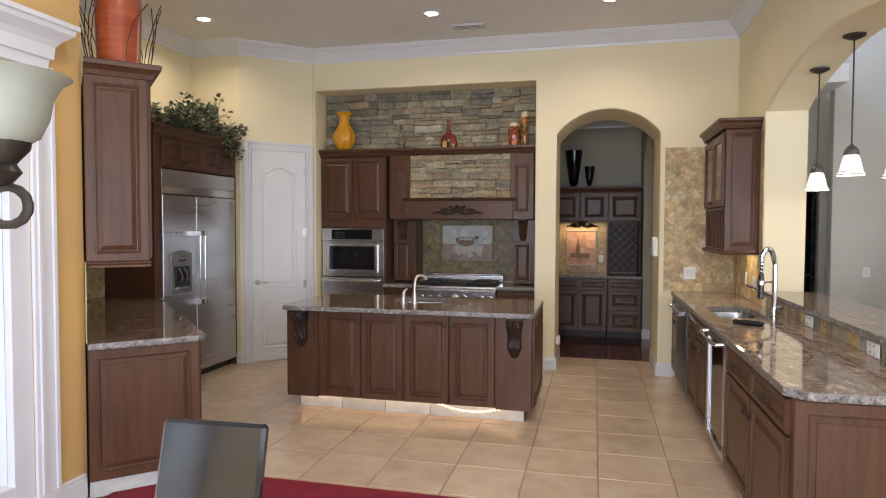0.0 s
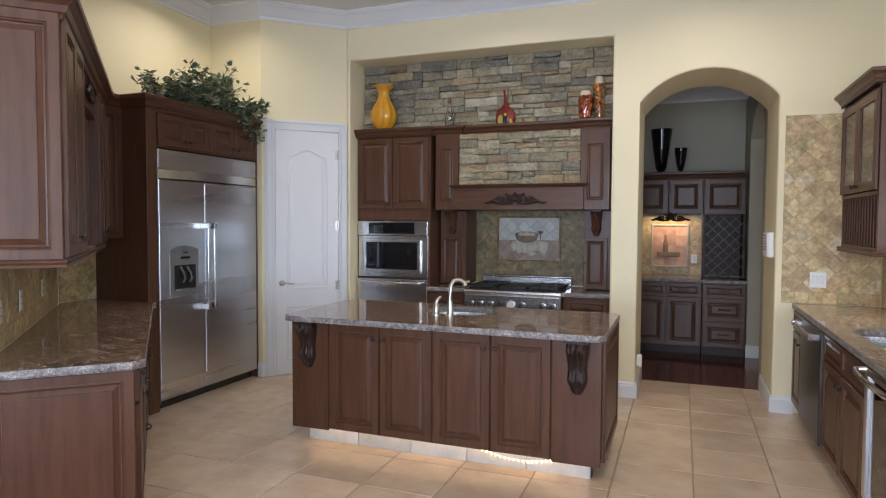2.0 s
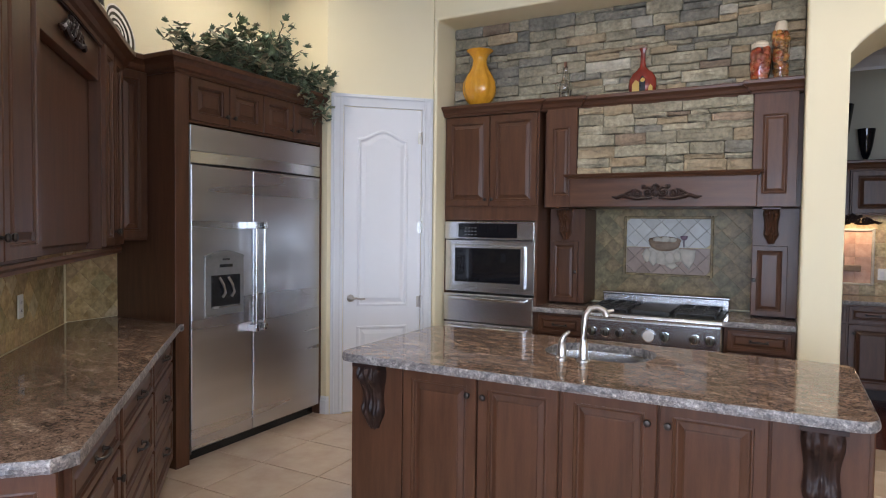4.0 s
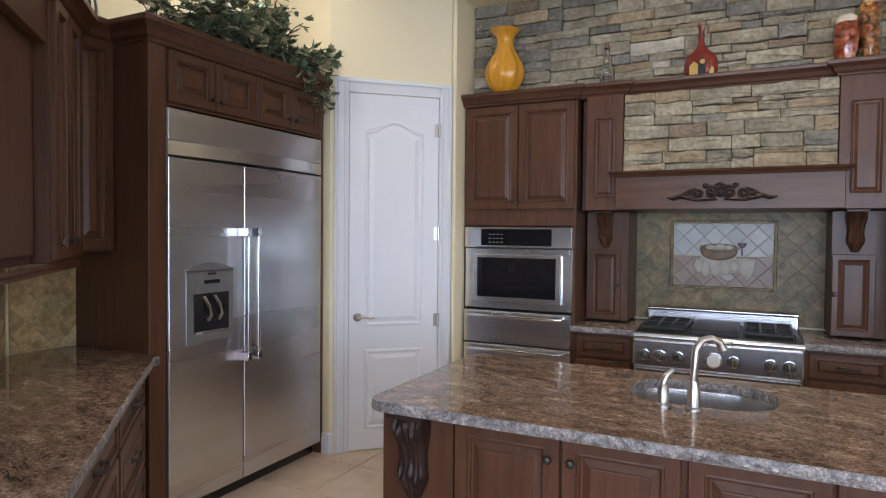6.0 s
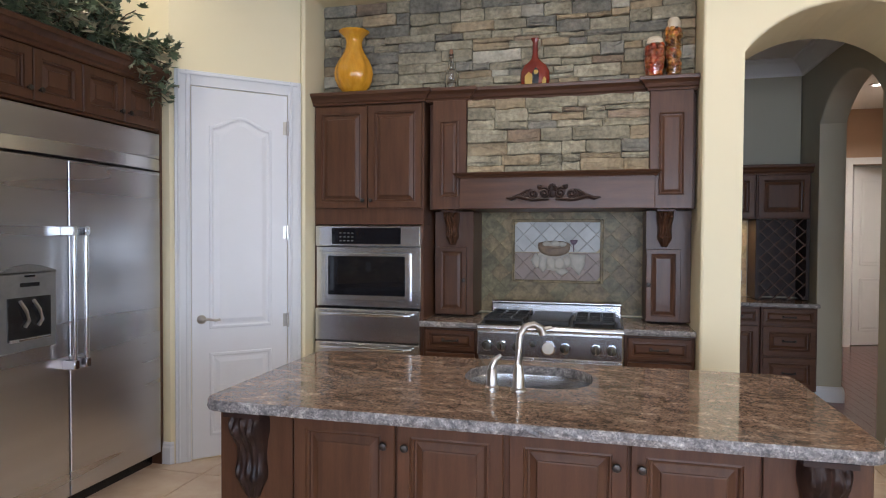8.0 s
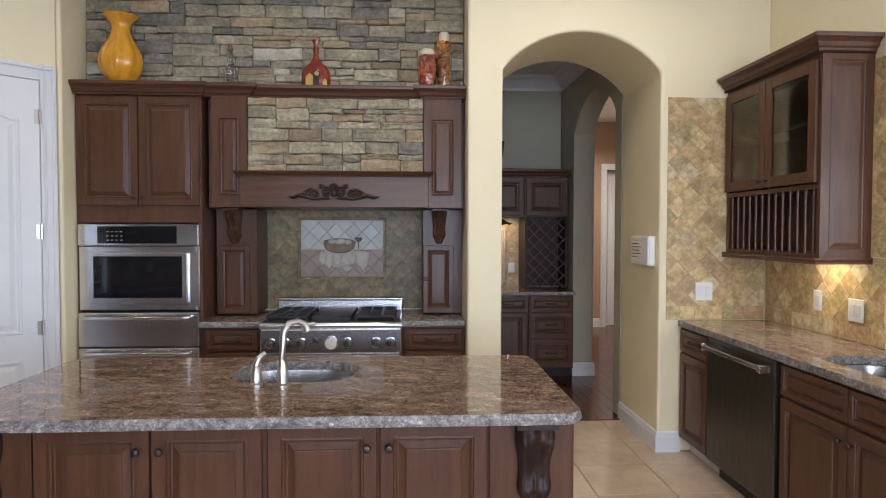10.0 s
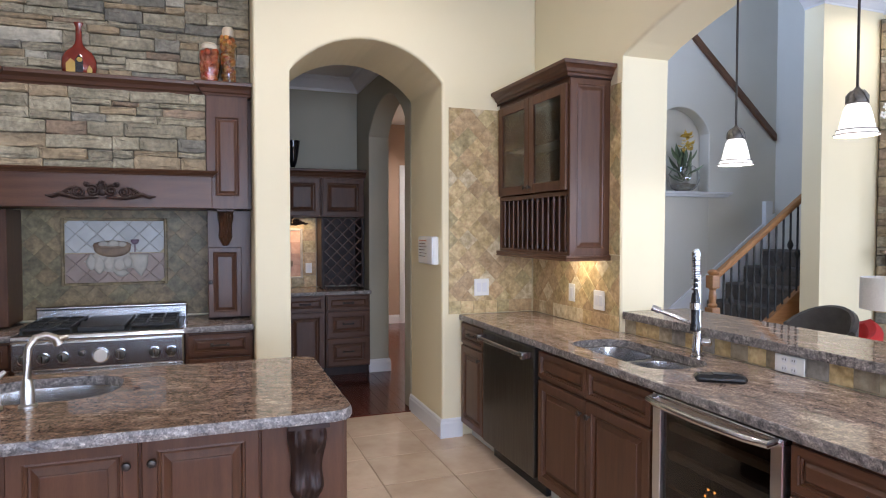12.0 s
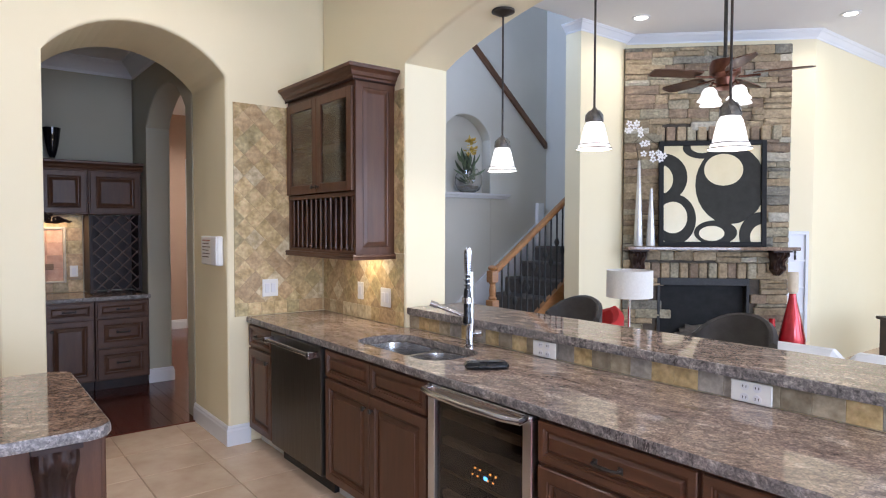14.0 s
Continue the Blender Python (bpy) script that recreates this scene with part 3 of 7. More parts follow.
for x0, x1 in ((-2.585, -2.298), (-0.772, -0.485)):
    part("end_panel", G().box(x0 - ox, x1 - ox, 4.950 - oy, 4.966 - oy, 0.118, 0.864), WOOD, isl)
part("side_panel", G().panel(0.02, 0.80, 0.135, 0.855, 0, RAISED, pose(-0.485 - ox, 4.98 - oy, 0, 0, 0, 90)), WOOD, isl)
part("side_panel", G().panel(0.02, 0.80, 0.135, 0.855, 0, RAISED, pose(-2.585 - ox, 5.78 - oy, 0, 0, 0, -90)), WOOD, isl)
for i in range(5):
    part("toe_tile", G().box(-2.52 + i * 0.394 - ox, -2.52 + (i + 1) * 0.394 - 0.004 - ox, 5.065 - oy, 5.08 - oy, 0, 0.124), MURALW, isl, "pale toe-kick tile")
part("toe_base", G().box(-2.52 - ox, -0.55 - ox, 5.08 - oy, 5.70 - oy, 0, 0.125), WOOD, isl)


def corbel(name, parent, m, w=0.12, h=0.27, d=0.10, mt=None):
    """A carved bracket: a leafy scroll at the top, a waist, a smaller scroll and a pointed drop below."""
    stops = ((1.06, 1.04, 0.56), (1.01, 1.04, 0.56), (1.00, 0.86, 0.48), (0.97, 0.92, 0.49), (0.93, 1.00, 0.51), (0.88, 1.03, 0.52), (0.82, 0.99, 0.515), (0.77, 0.88, 0.50), (0.72, 0.74, 0.475), (0.66, 0.62, 0.45), (0.58, 0.52, 0.43),
             (0.50, 0.46, 0.42), (0.42, 0.46, 0.425), (0.36, 0.52, 0.445), (0.31, 0.58, 0.46), (0.26, 0.585, 0.455), (0.21, 0.52, 0.43), (0.17, 0.41, 0.38), (0.13, 0.36, 0.33), (0.07, 0.30, 0.27), (0.0, 0.20, 0.20))
    lay = []
    for z, out, half in stops:
        row = [(-half * w, 0.0, z * h)]
        carve = 0.0 if z > 0.98 else 1.0
        for k in range(25):
            a = (k - 12) / 12
            vein = 0.05 * math.cos(a * math.pi * 5) + 0.07 * math.cos(a * math.pi * 2) * math.sin(z * 21.0)
            rib = 1 + carve * (vein - 0.30 * max(0.0, abs(a) - 0.70) / 0.30)
            row.append((a * half * w, -d * out * rib, z * h + carve * 0.016 * h * math.cos(a * 7.5)))
        row.append((half * w, 0.0, z * h))
        lay.append(row)
    return part(name, G().rings(lay, m, True, True), mt or CARVED, parent, "carved scroll bracket", True)


for cx in (-2.45, -0.62):
    corbel("corbel", isl, pose(cx - ox, 4.951 - oy, 0.545), 0.125, 0.302, 0.085, CARVED)
isl_poly = rounded(-2.615, -0.46, 4.86, 5.85, 0.075, 5)
hole = rounded(-1.79, -1.27, 5.335, 5.745, 0.17, 7)
worktop("island_worktop", "polished brown granite worktop with chiselled edge on the island", isl_poly, 0.865, 0.905, [hole], 3)
basin("island_sink", "undermounted stainless prep sink in the island", hole, 0.8645, 0.17)

# right-hand run under the bar; x runs towards the camera
def right(y, z=0.0):
    return pose(1.425, y, z, 0, 0, -90)


D = 0.62
cabinet("base_cabinet", "dark cherry base cabinet with drawer over door", right(6.995), 0.43, 0.864, D,
        [("drawer", 0.02, 0.41, 0.70, 0.855, 0.215, 0.78), ("door", 0.02, 0.41, 0.11, 0.69, 0.36, 0.63)], toe=0.1)
cabinet("sink_cabinet", "dark cherry sink cabinet with two doors", right(5.83), 0.98, 0.864, D,
        [("false_front", 0.01, 0.49, 0.70, 0.855, None, 0), ("false_front", 0.49, 0.97, 0.70, 0.855, None, 0),
         ("door", 0.01, 0.49, 0.11, 0.69, 0.455, 0.62), ("door", 0.49, 0.97, 0.11, 0.69, 0.525, 0.62)], toe=0.1, hollow=True)
cabinet("base_cabinet", "dark cherry base cabinet with two drawers and two doors", right(4.195), 1.30, 0.864, D,
        [("drawer", 0.01, 0.63, 0.70, 0.855, 0.32, 0.775), ("drawer", 0.64, 1.27, 0.70, 0.855, 0.955, 0.775),
         ("door", 0.01, 0.63, 0.11, 0.69, 0.585, 0.60), ("door", 0.64, 1.27, 0.11, 0.69, 0.685, 0.60)], toe=0.1)
def end_panel(parent, x0, x1, z0, z1):
    """A raised end panel: its moulded frame and the field set in it."""
    lp = [[(x0 + i, -d, z0 + i), (x1 - i, -d, z0 + i), (x1 - i, -d, z1 - i), (x0 + i, -d, z1 - i)] for i, d in RAISED[:9]]
    part("frame", G().rings(lp, None, True, False), WOOD, parent)
    part("field", G().panel(x0 + 0.066, x1 - 0.066, z0 + 0.066, z1 - 0.066, -0.001, [(0, 0), (0, 0.002), (0.022, 0.012), (0.024, 0.016), (0.027, 0.017)]), WOOD, parent)


ep = thing("end_panel", pose(0.80, 2.885, 0), "dark cherry raised end panel of the bar run", "panel")
end_panel(ep, 0.0, 0.92, 0.0, 0.864)

# left-hand diagonal run
def left(u, z=0.0, n=0.13):
    p = diag(u, n)
    return pose(p.x, p.y, z, 0, 0, 135)


cabinet("base_cabinet", "dark cherry base cabinet with drawer over door", left(4.13), 0.68, 0.864, 0.60,
        [("drawer", 0.03, 0.66, 0.70, 0.855, 0.345, 0.78), ("door", 0.03, 0.66, 0.11, 0.69, 0.60, 0.60)], toe=0.1)
cabinet("drawer_cabinet", "dark cherry cabinet with a stack of drawers", left(4.82), 0.75, 0.864, 0.60,
        [("drawer", 0.01, 0.74, 0.70, 0.855, 0.37, 0.78), ("drawer", 0.01, 0.74, 0.41, 0.69, 0.37, 0.56), ("drawer", 0.01, 0.74, 0.11, 0.40, 0.37, 0.27)], toe=0.1)
cabinet("drawer_cabinet", "dark cherry cabinet with a stack of drawers", left(5.58), 0.72, 0.864, 0.60,
        [("drawer", 0.01, 0.71, 0.70, 0.855, 0.36, 0.78), ("drawer", 0.01, 0.71, 0.41, 0.69, 0.36, 0.56), ("drawer", 0.01, 0.71, 0.11, 0.40, 0.36, 0.27)], toe=0.1)
ep = thing("end_panel", left(4.13) @ pose(0, 0, 0, 0, 0, -90), "dark cherry raised end panel of the diagonal counter", "panel")
end_panel(ep, 0.0, 0.60, 0.10, 0.864)
part("toe_tile", G().box(0.0, 0.52, 0.01, 0.03, 0, 0.1), MURALW, ep, "pale toe-kick tile")
a, b, c, d = diag(4.085, 0.13), diag(4.085, 0.72), diag(4.14, 0.775), diag(6.33, 0.79)
worktop("diagonal_worktop", "polished brown granite worktop along the diagonal wall", [(a.x, a.y), (b.x, b.y), (c.x, c.y), (d.x, d.y), (-3.9, 5.045), (LX + 0.01, 5.045), (LX + 0.01, 4.72)], 0.865, 0.905, (), 5)

UD = 0.33
def upper(name, label, m, w, fronts, h=1.07, d=UD):
    return cabinet(name, label, m, w, h, d, fronts, "wall cabinet")


upper("wall_cabinet", "tall dark cherry wall cabinet with two doors", left(4.15, 1.37), 0.75,
      [("door", 0.01, 0.375, 0.01, 1.06, 0.345, 0.09), ("door", 0.375, 0.74, 0.01, 1.06, 0.405, 0.09)])
t = upper("wall_cabinet", "dark cherry wall cabinet with wide recessed flat panel and carved ornament", left(4.90, 1.37), 1.0, [], d=0.26)
part("valance", G().box(0, 1.0, -0.32, -0.26, 0.86, 1.07), WOODM, t)
part("flat_panel", G().panel(0.02, 0.98, 0.03, 0.86, -0.26, [(0, 0), (0, 0.012), (0.01, 0.018), (0.012, 0.018)]), WOOD, t)
upper("wall_cabinet", "narrow dark cherry wall cabinet with two doors", left(5.90, 1.37), 0.47,
      [("door", 0.01, 0.235, 0.01, 1.06, 0.205, 0.09), ("door", 0.235, 0.46, 0.01, 1.06, 0.265, 0.09)])
cabinet("filler_cabinet", "dark cherry filler beside the refrigerator surround", pose(LX, 4.82, 1.40, 0, 0, 90), 0.23, 1.04, 0.30, [("panel", 0.005, 0.225, 0.01, 1.03, None, 0)], "cabinet")
# end panel of the wall cabinets
ep = thing("end_panel", left(4.15, 1.37) @ pose(0, 0, 0, 0, 0, -90), "dark cherry raised end panel of the wall cabinet", "panel")
end_panel(ep, 0.0, UD, 0.0, 1.07)

# refrigerator surround
sur = thing("refrigerator_surround", pose(LX, 5.05, 0, 0, 0, 90), "dark cherry surround with cabinet doors over the refrigerator", "cabinet")
part("side_panel", G().box(0, 0.10, -0.56, 0, 0, 2.44), WOOD, sur)
part("side_panel", G().box(1.345, 1.365, -0.56, 0, 0, 2.44), WOOD, sur)
part("body", G().box(0.10, 1.345, -0.55, 0, 2.13, 2.44), WOOD, sur)
for i in range(4):
    x0 = 0.112 + i * 0.306
    o = part("door", G().panel(x0, x0 + 0.300, 2.145, 2.405, -0.55, RAISED), WOOD, sur)
    hardware(KNOB, x0 + (0.27 if i % 2 == 0 else 0.03), -0.569, 2.20, o)
# crown over the whole left group
pts = [diag(4.15, 0.13), diag(4.15, 0.46), diag(6.36, 0.46), Vector((-4.24, 4.90, 0)), Vector((-4.24, 5.05, 0)), Vector((-3.98, 5.05, 0)), Vector((-3.98, 6.415, 0))]
cr = thing("cabinet_crown", pose(0, 0, 0), "dark stained crown moulding over the cabinets", "moulding")
part("cornice", G().moulding([(o * 1.25, u * 1.3) for o, u in CABCROWN], [(p.x, p.y, 2.413) for p in pts]), WOODM, cr)
part("rope_bead", rope([(p.x, p.y, 2.408) for p in pts[:3]]), CARVED, cr)
pts = pts[:3]
part("light_rail", G().moulding(LIGHTRAIL, [(p.x, p.y, 1.37) for p in pts]), WOODM, cr)
part("rope_bead", rope([(p.x, p.y, 1.355) for p in pts]), CARVED, cr)

# range wall
def back(x, z=0.0, y=7.76):
    return pose(x, y, z)


tower = thing("oven_tower", back(-3.271), "tall dark cherry oven tower with two upper doors", "cabinet")
TW = 0.825
part("body", G().box(0, TW, -0.60, 0, 1.56, 2.41), WOOD, tower)
part("base", G().box(0, TW, -0.60, 0, 0, 0.40), WOOD, tower)
for x0 in (0, TW - 0.02):
    part("side", G().box(x0, x0 + 0.02, -0.60, 0, 0.40, 1.56), WOOD, tower)
for x0, x1, kx in ((0.01, 0.412, 0.382), (0.412, 0.815, 0.442)):
    o = part("door", G().panel(x0 + 0.003, x1 - 0.003, 1.675, 2.40, -0.60, RAISED), WOOD, tower)
    hardware(KNOB, kx, -0.619, 1.73, o)
part("drawer", G().panel(0.01, 0.815, 0.12, 0.38, -0.60, RAISED), WOODM, tower)

hood = thing("range_hood_surround", back(-2.432), "dark cherry hood surround with mantel, pilasters and stone panel", "range hood")
# pilasters, mantel and stone backing
for x0, x1 in ((0.0, 0.287), (1.482, 1.772)):
    part("pilaster", G().box(x0 + (0.05 if x0 == 0 else 0), x1 - (0.03 if x0 else 0), -0.61, 0, 1.665, 2.41), WOOD, hood)
    part("filler", G().box(0.0 if x0 == 0 else x1 - 0.03, 0.05 if x0 == 0 else x1, -0.50, -0.01, 1.665, 2.41), WOOD, hood)
    a, b = (0.05, 0.287) if x0 == 0 else (1.482, 1.742)
    part("pilaster_panel", G().panel(a + 0.055, b - 0.055, 1.75, 2.27, -0.61, [(0, 0), (0, 0.010), (0.006, 0.012), (0.012, 0.004), (0.018, 0.003), (0.030, 0.009), (0.034, 0.010)]), WOOD, hood)
    part("upright", G().box(x0, x1, -0.34, -0.005, 0.905, 1.66), WOOD, hood)
    cx = (0.135 if x0 == 0 else 1.60)
    corbel("corbel", hood, pose(cx, -0.34, 1.415), 0.10, 0.235, 0.13, WOOD)
    o = part("door", G().panel(cx - 0.115, cx + 0.105, 0.915, 1.40, -0.34, [(0, 0), (0, 0.03), (0.003, 0.033), (0.032, 0.033), (0.036, 0.027), (0.045, 0.024), (0.065, 0.031), (0.068, 0.031)]), WOOD, hood)
    hardware(KNOB, cx + (0.09 if x0 == 0 else -0.10), -0.372, 1.16, o)
part("hood_box", G().box(0.287, 1.482, -0.565, 0, 1.70, 2.41), MORTAR, hood, "dark stone backing, joint shade put into its colour")
part("mantel", G().box(0.25, 1.515, -0.655, -0.02, 1.665, 1.875, 0.004), WOODM, hood)
part("mantel_shelf", G().moulding([(0, 0), (0.01, 0), (0.018, 0.015), (0.035, 0.022), (0.042, 0.035), (0, 0.035)], [(0.25, -0.60, 1.872), (0.25, -0.655, 1.872), (1.515, -0.655, 1.872), (1.515, -0.60, 1.872)]).box(0.25, 1.515, -0.655, -0.56, 1.872, 1.906), WOODM, hood)
# crown shelf over the whole range wall, breaking forward over the pilasters
sh = thing("crown_shelf", pose(0, 0, 0), "dark stained crown shelf under the upper stone", "shelf")
yy = 7.16
pts = [(-3.271, 7.135), (-2.440, 7.135), (-2.440, 7.160), (-2.13, 7.160), (-2.13, 7.195), (-0.96, 7.195), (-0.96, 7.145), (-0.664, 7.145)]
part("cornice", G().moulding(CABCROWN, [(x, y, 2.41) for x, y in pts]), WOODM, sh)
part("board", G().box(-3.271, -2.44, 7.135, 7.76, 2.41, 2.493).box(-2.44, -0.664, 7.194, 7.76, 2.411, 2.493), WOODM, sh)
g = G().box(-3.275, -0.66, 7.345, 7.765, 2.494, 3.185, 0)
struct("stone_backing", g, MORTAR, "dark mortar bed behind the upper ledgestone, joint shade in its colour", "wall")
for x0, w in ((-2.44, 0.39), (-1.095, 0.43)):
    cabinet("base_cabinet", "dark cherry drawer base beside the range", back(x0), w, 0.85, 0.62,
            [("drawer", 0.02, w - 0.02, 0.69, 0.84, w / 2, 0.765), ("door", 0.02, w - 0.02, 0.11, 0.68, 0.06, 0.6)], toe=0.1)
worktop("range_worktop", "brown granite worktop beside the range", [(-2.46, 7.10), (-2.045, 7.10), (-2.045, 7.745), (-2.46, 7.745)], 0.852, 0.892, (), 7)
worktop("range_worktop", "brown granite worktop beside the range", [(-1.10, 7.10), (-0.664, 7.10), (-0.664, 7.745), (-1.10, 7.745)], 0.852, 0.892, (), 8)

# right wall cabinet with glass doors and plate rack
rc = thing("glass_wall_cabinet", pose(1.387, 6.985, 1.37, 0, 0, -90), "dark cherry wall cabinet with glass doors and plate rack", "wall cabinet")
W, DD = 0.965, 0.285
part("back_panel", G().box(0, W, -0.012, 0, 0, 1.08), WOOD, rc)
part("side", G().box(0, 0.02, -DD, -0.012, 0, 1.08), WOOD, rc)
part("side", G().box(W - 0.02, W, -DD, -0.012, 0, 1.08), WOOD, rc)
for zz in (0.0, 0.37, 0.72, 1.06):
    part("shelf", G().box(0.02, W - 0.02, -DD + 0.03 * (zz == 0.72), -0.012, zz, zz + 0.02), WOODM, rc)
part("rail", G().box(0, W, -DD - 0.004, -DD, 1.03, 1.08), WOODM, rc)
part("rail", G().box(0, W, -DD - 0.004, -DD, 0.365, 0.392), WOODM, rc)
for x0, x1, kx in ((0.015, 0.48, 0.45), (0.485, 0.95, 0.515)):
    q = G()
    for a, b, c, d in ((x0, x0 + 0.06, 0.40, 1.04), (x1 - 0.06, x1, 0.40, 1.04), (x0 + 0.06, x1 - 0.06, 0.40, 0.46), (x0 + 0.06, x1 - 0.06, 0.98, 1.04)):
        q.box(a, b, -DD - 0.022, -DD - 0.002, c, d)
    o = part("door", q, WOOD, rc)
    part("pane", G().box(x0 + 0.055, x1 - 0.055, -DD - 0.012, -DD - 0.008, 0.455, 0.985, 0), SMOKE, o, "clear glass pane")
    hardware(KNOB, kx, -DD - 0.022, 0.44, o)
for i in range(13):
    x = 0.06 + i * (W - 0.12) / 12
    part("spindle", G().lathe([(0.006, 0.02), (0.009, 0.05), (0.006, 0.07), (0.008, 0.2), (0.006, 0.32), (0.009, 0.34), (0.006, 0.37)], 8, pose(x, -DD + 0.012, 0)), WOOD, rc, "", True)
part("side_panel", G().panel(0.0, DD, 0.0, 1.08, 0, [(0, 0), (0, 0.008), (0.045, 0.012), (0.05, 0.006), (0.056, 0.004), (0.075, 0.010), (0.08, 0.011)], pose(W, -DD, 0, 0, 0, 90)), WOOD, rc)
part("cornice", G().moulding(CABCROWN, [(0, -DD - 0.02, 1.08), (W + 0.012, -DD - 0.02, 1.08), (W + 0.012, 0, 1.08)]).box(0, W, -DD - 0.02, 0, 1.08, 1.09), WOODM, rc)
part("rope_bead", rope([(0, -DD - 0.025, 1.075), (W + 0.016, -DD - 0.025, 1.075), (W + 0.016, 0, 1.075)]), CARVED, rc)
part("light_rail", G().moulding(LIGHTRAIL, [(0, -DD - 0.02, 0), (W + 0.012, -DD - 0.02, 0), (W + 0.012, 0, 0)]).box(0, W, -DD - 0.02, 0, -0.01, 0), WOODM, rc)

# right worktop, and the bar above it
sink1 = rounded(0.895, 1.25, 5.355, 5.735, 0.12, 7)
sink2 = rounded(0.945, 1.25, 4.985, 5.325, 0.11, 7)
cutout = rounded(0.905, 1.262, 4.972, 5.745, 0.13, 8)
worktop("sink_worktop", "polished brown granite worktop along the bar", [(0.775, 2.93), (0.85, 2.855), (1.425, 2.855), (1.425, 6.99), (0.775, 6.99)], 0.865, 0.905, [cutout], 11)
ks = basin("kitchen_sink", "undermounted stainless double-bowl sink below the granite", sink1, 0.862, 0.2)
k2 = basin("second_bowl", "smaller stainless bowl of the double sink", sink2, 0.862, 0.17)
for ob in list(k2.children):
    ob.parent = ks
bpy.data.objects.remove(k2)
part("deck", slab(rounded(0.87, 1.285, 4.93, 5.775, 0.13, 8), 0.85, 0.8635, [sink1, sink2])[0], SINK, ks, "satin steel rim and divider")
worktop("bar_counter", "raised polished brown granite bar top", [(1.395, 2.75), (1.86, 2.75), (1.86, 5.885), (1.395, 5.885)], 0.99, 1.035, (), 13)

# ---- appliances ----
fr = thing("refrigerator", pose(LX, 5.152, 0, 0, 0, 90), "wide stainless built-in refrigerator with water dispenser", "refrigerator")
# Dark body colour stands in for the shade in the gap between the doors.
part("body", G().box(0.005, 1.238, -0.52, 0, 0.06, 2.12), DARKSTEEL, fr)
part("kick_plate", G().box(0.01, 1.23, -0.50, -0.05, 0.0, 0.07), BLACK, fr)


def bowed(x0, x1, z0, z1, y, out, n=10):
    """A sheet front that bows slightly forward across its width."""
    lo = [(x0 + (x1 - x0) * i / n, y - out * (1 - (2 * i / n - 1) ** 2), z0) for i in range(n + 1)]
    hi = [(p[0], p[1], z1) for p in lo]
    return G().rings([lo + [(x1, y + 0.05, z0), (x0, y + 0.05, z0)], hi + [(x1, y + 0.05, z1), (x0, y + 0.05, z1)]], None, True, True)


for x0, x1 in ((0.01, 0.518), (0.527, 1.232)):
    part("door", G().box(x0, x1, -0.565, -0.52, 0.085, 1.875, 0.003), STEEL, fr, "brushed steel door")
part("grille", G().box(0.008, 1.235, -0.562, -0.51, 1.96, 2.118, 0.003), STEEL, fr)
part("vent_cover", bowed(0.008, 1.235, 1.885, 1.955, -0.560, 0.055), STEELH, fr, "bowed steel vent cover", True)
part("hinge_strip", G().box(0.0, 0.008, -0.564, -0.50, 0.06, 2.12), DARKSTEEL, fr)
for x in (0.487, 0.565):
    q = G().tube([(x, -0.635, 0.80), (x, -0.635, 1.50)], 0.013, 12)
    for z in (0.80, 1.50):
        q.box(x - 0.017, x + 0.017, -0.65, -0.564, z - 0.025, z + 0.025, 0.004)
    part("handle", q, CHROME, fr, "tubular chrome handle", True)
q = G().box(0.105, 0.43, -0.578, -0.565, 0.915, 1.30, 0.004)
q.prism([(0.105, 1.29)] + [(0.105 + 0.325 * i / 10, 1.30 + 0.035 * math.sin(math.pi * i / 10)) for i in range(11)] + [(0.43, 1.29)], "y", -0.578, -0.565)
dp = part("dispenser", q, material("grey_plastic", (0.22, 0.22, 0.22), (0.27, 0.27, 0.27), 20, 0.4, metal=0.5), fr, "grey water and ice dispenser")
part("recess", G().box(0.15, 0.395, -0.5805, -0.57, 0.965, 1.175), BLACK, dp)
for x in (0.235, 0.31):
    part("lever", G().tube([(x - 0.02, -0.583, 1.16), (x, -0.60, 1.11), (x + 0.02, -0.595, 1.06), (x, -0.59, 1.03)], 0.009, 6), STEEL, dp, "", True)
part("tray", G().box(0.16, 0.385, -0.592, -0.575, 0.962, 0.975), STEEL, dp)
part("button_row", G().box(0.22, 0.33, -0.5805, -0.577, 1.225, 1.245), BLACK, dp)
part("badge", G().box(0.245, 0.305, -0.5800, -0.577, 1.272, 1.282), BLACK, dp)
part("badge", G().box(0.80, 0.94, -0.592, -0.580, 1.912, 1.924), DARKSTEEL, fr)

ov = thing("built_in_oven", pose(-3.255, 7.16, 0), "stainless built-in speed oven over a warming drawer", "oven")
part("control_panel", G().box(0.0, 0.79, -0.03, 0.3, 1.405, 1.55, 0.006), STEELH, ov)
part("display", G().box(0.13, 0.65, -0.033, -0.029, 1.42, 1.535), BLACKGLASS, ov, "black glass display")
for i in range(4):
    for j in range(3):
        part("key", G().box(0.19 + i * 0.03, 0.205 + i * 0.03, -0.0345, -0.032, 1.44 + j * 0.028, 1.445 + j * 0.028, 0), NICKEL, ov)
part("surround", G().box(0.0, 0.79, -0.012, 0.3, 0.97, 1.40, 0.004), STEELH, ov)
for z in (1.367, 1.380, 1.393, 0.978, 0.990, 1.002):
    part("vent_slat", G().box(0.02, 0.77, -0.018, -0.01, z - 0.004, z + 0.003, 0.001), STEELH, ov)
dr = part("door", G().box(0.07, 0.72, -0.04, -0.01, 1.015, 1.36, 0.008), STEELH, ov, "steel framed oven door")
part("window", G().box(0.105, 0.685, -0.043, -0.038, 1.055, 1.335, 0.003), BLACKGLASS, dr, "black glass window")
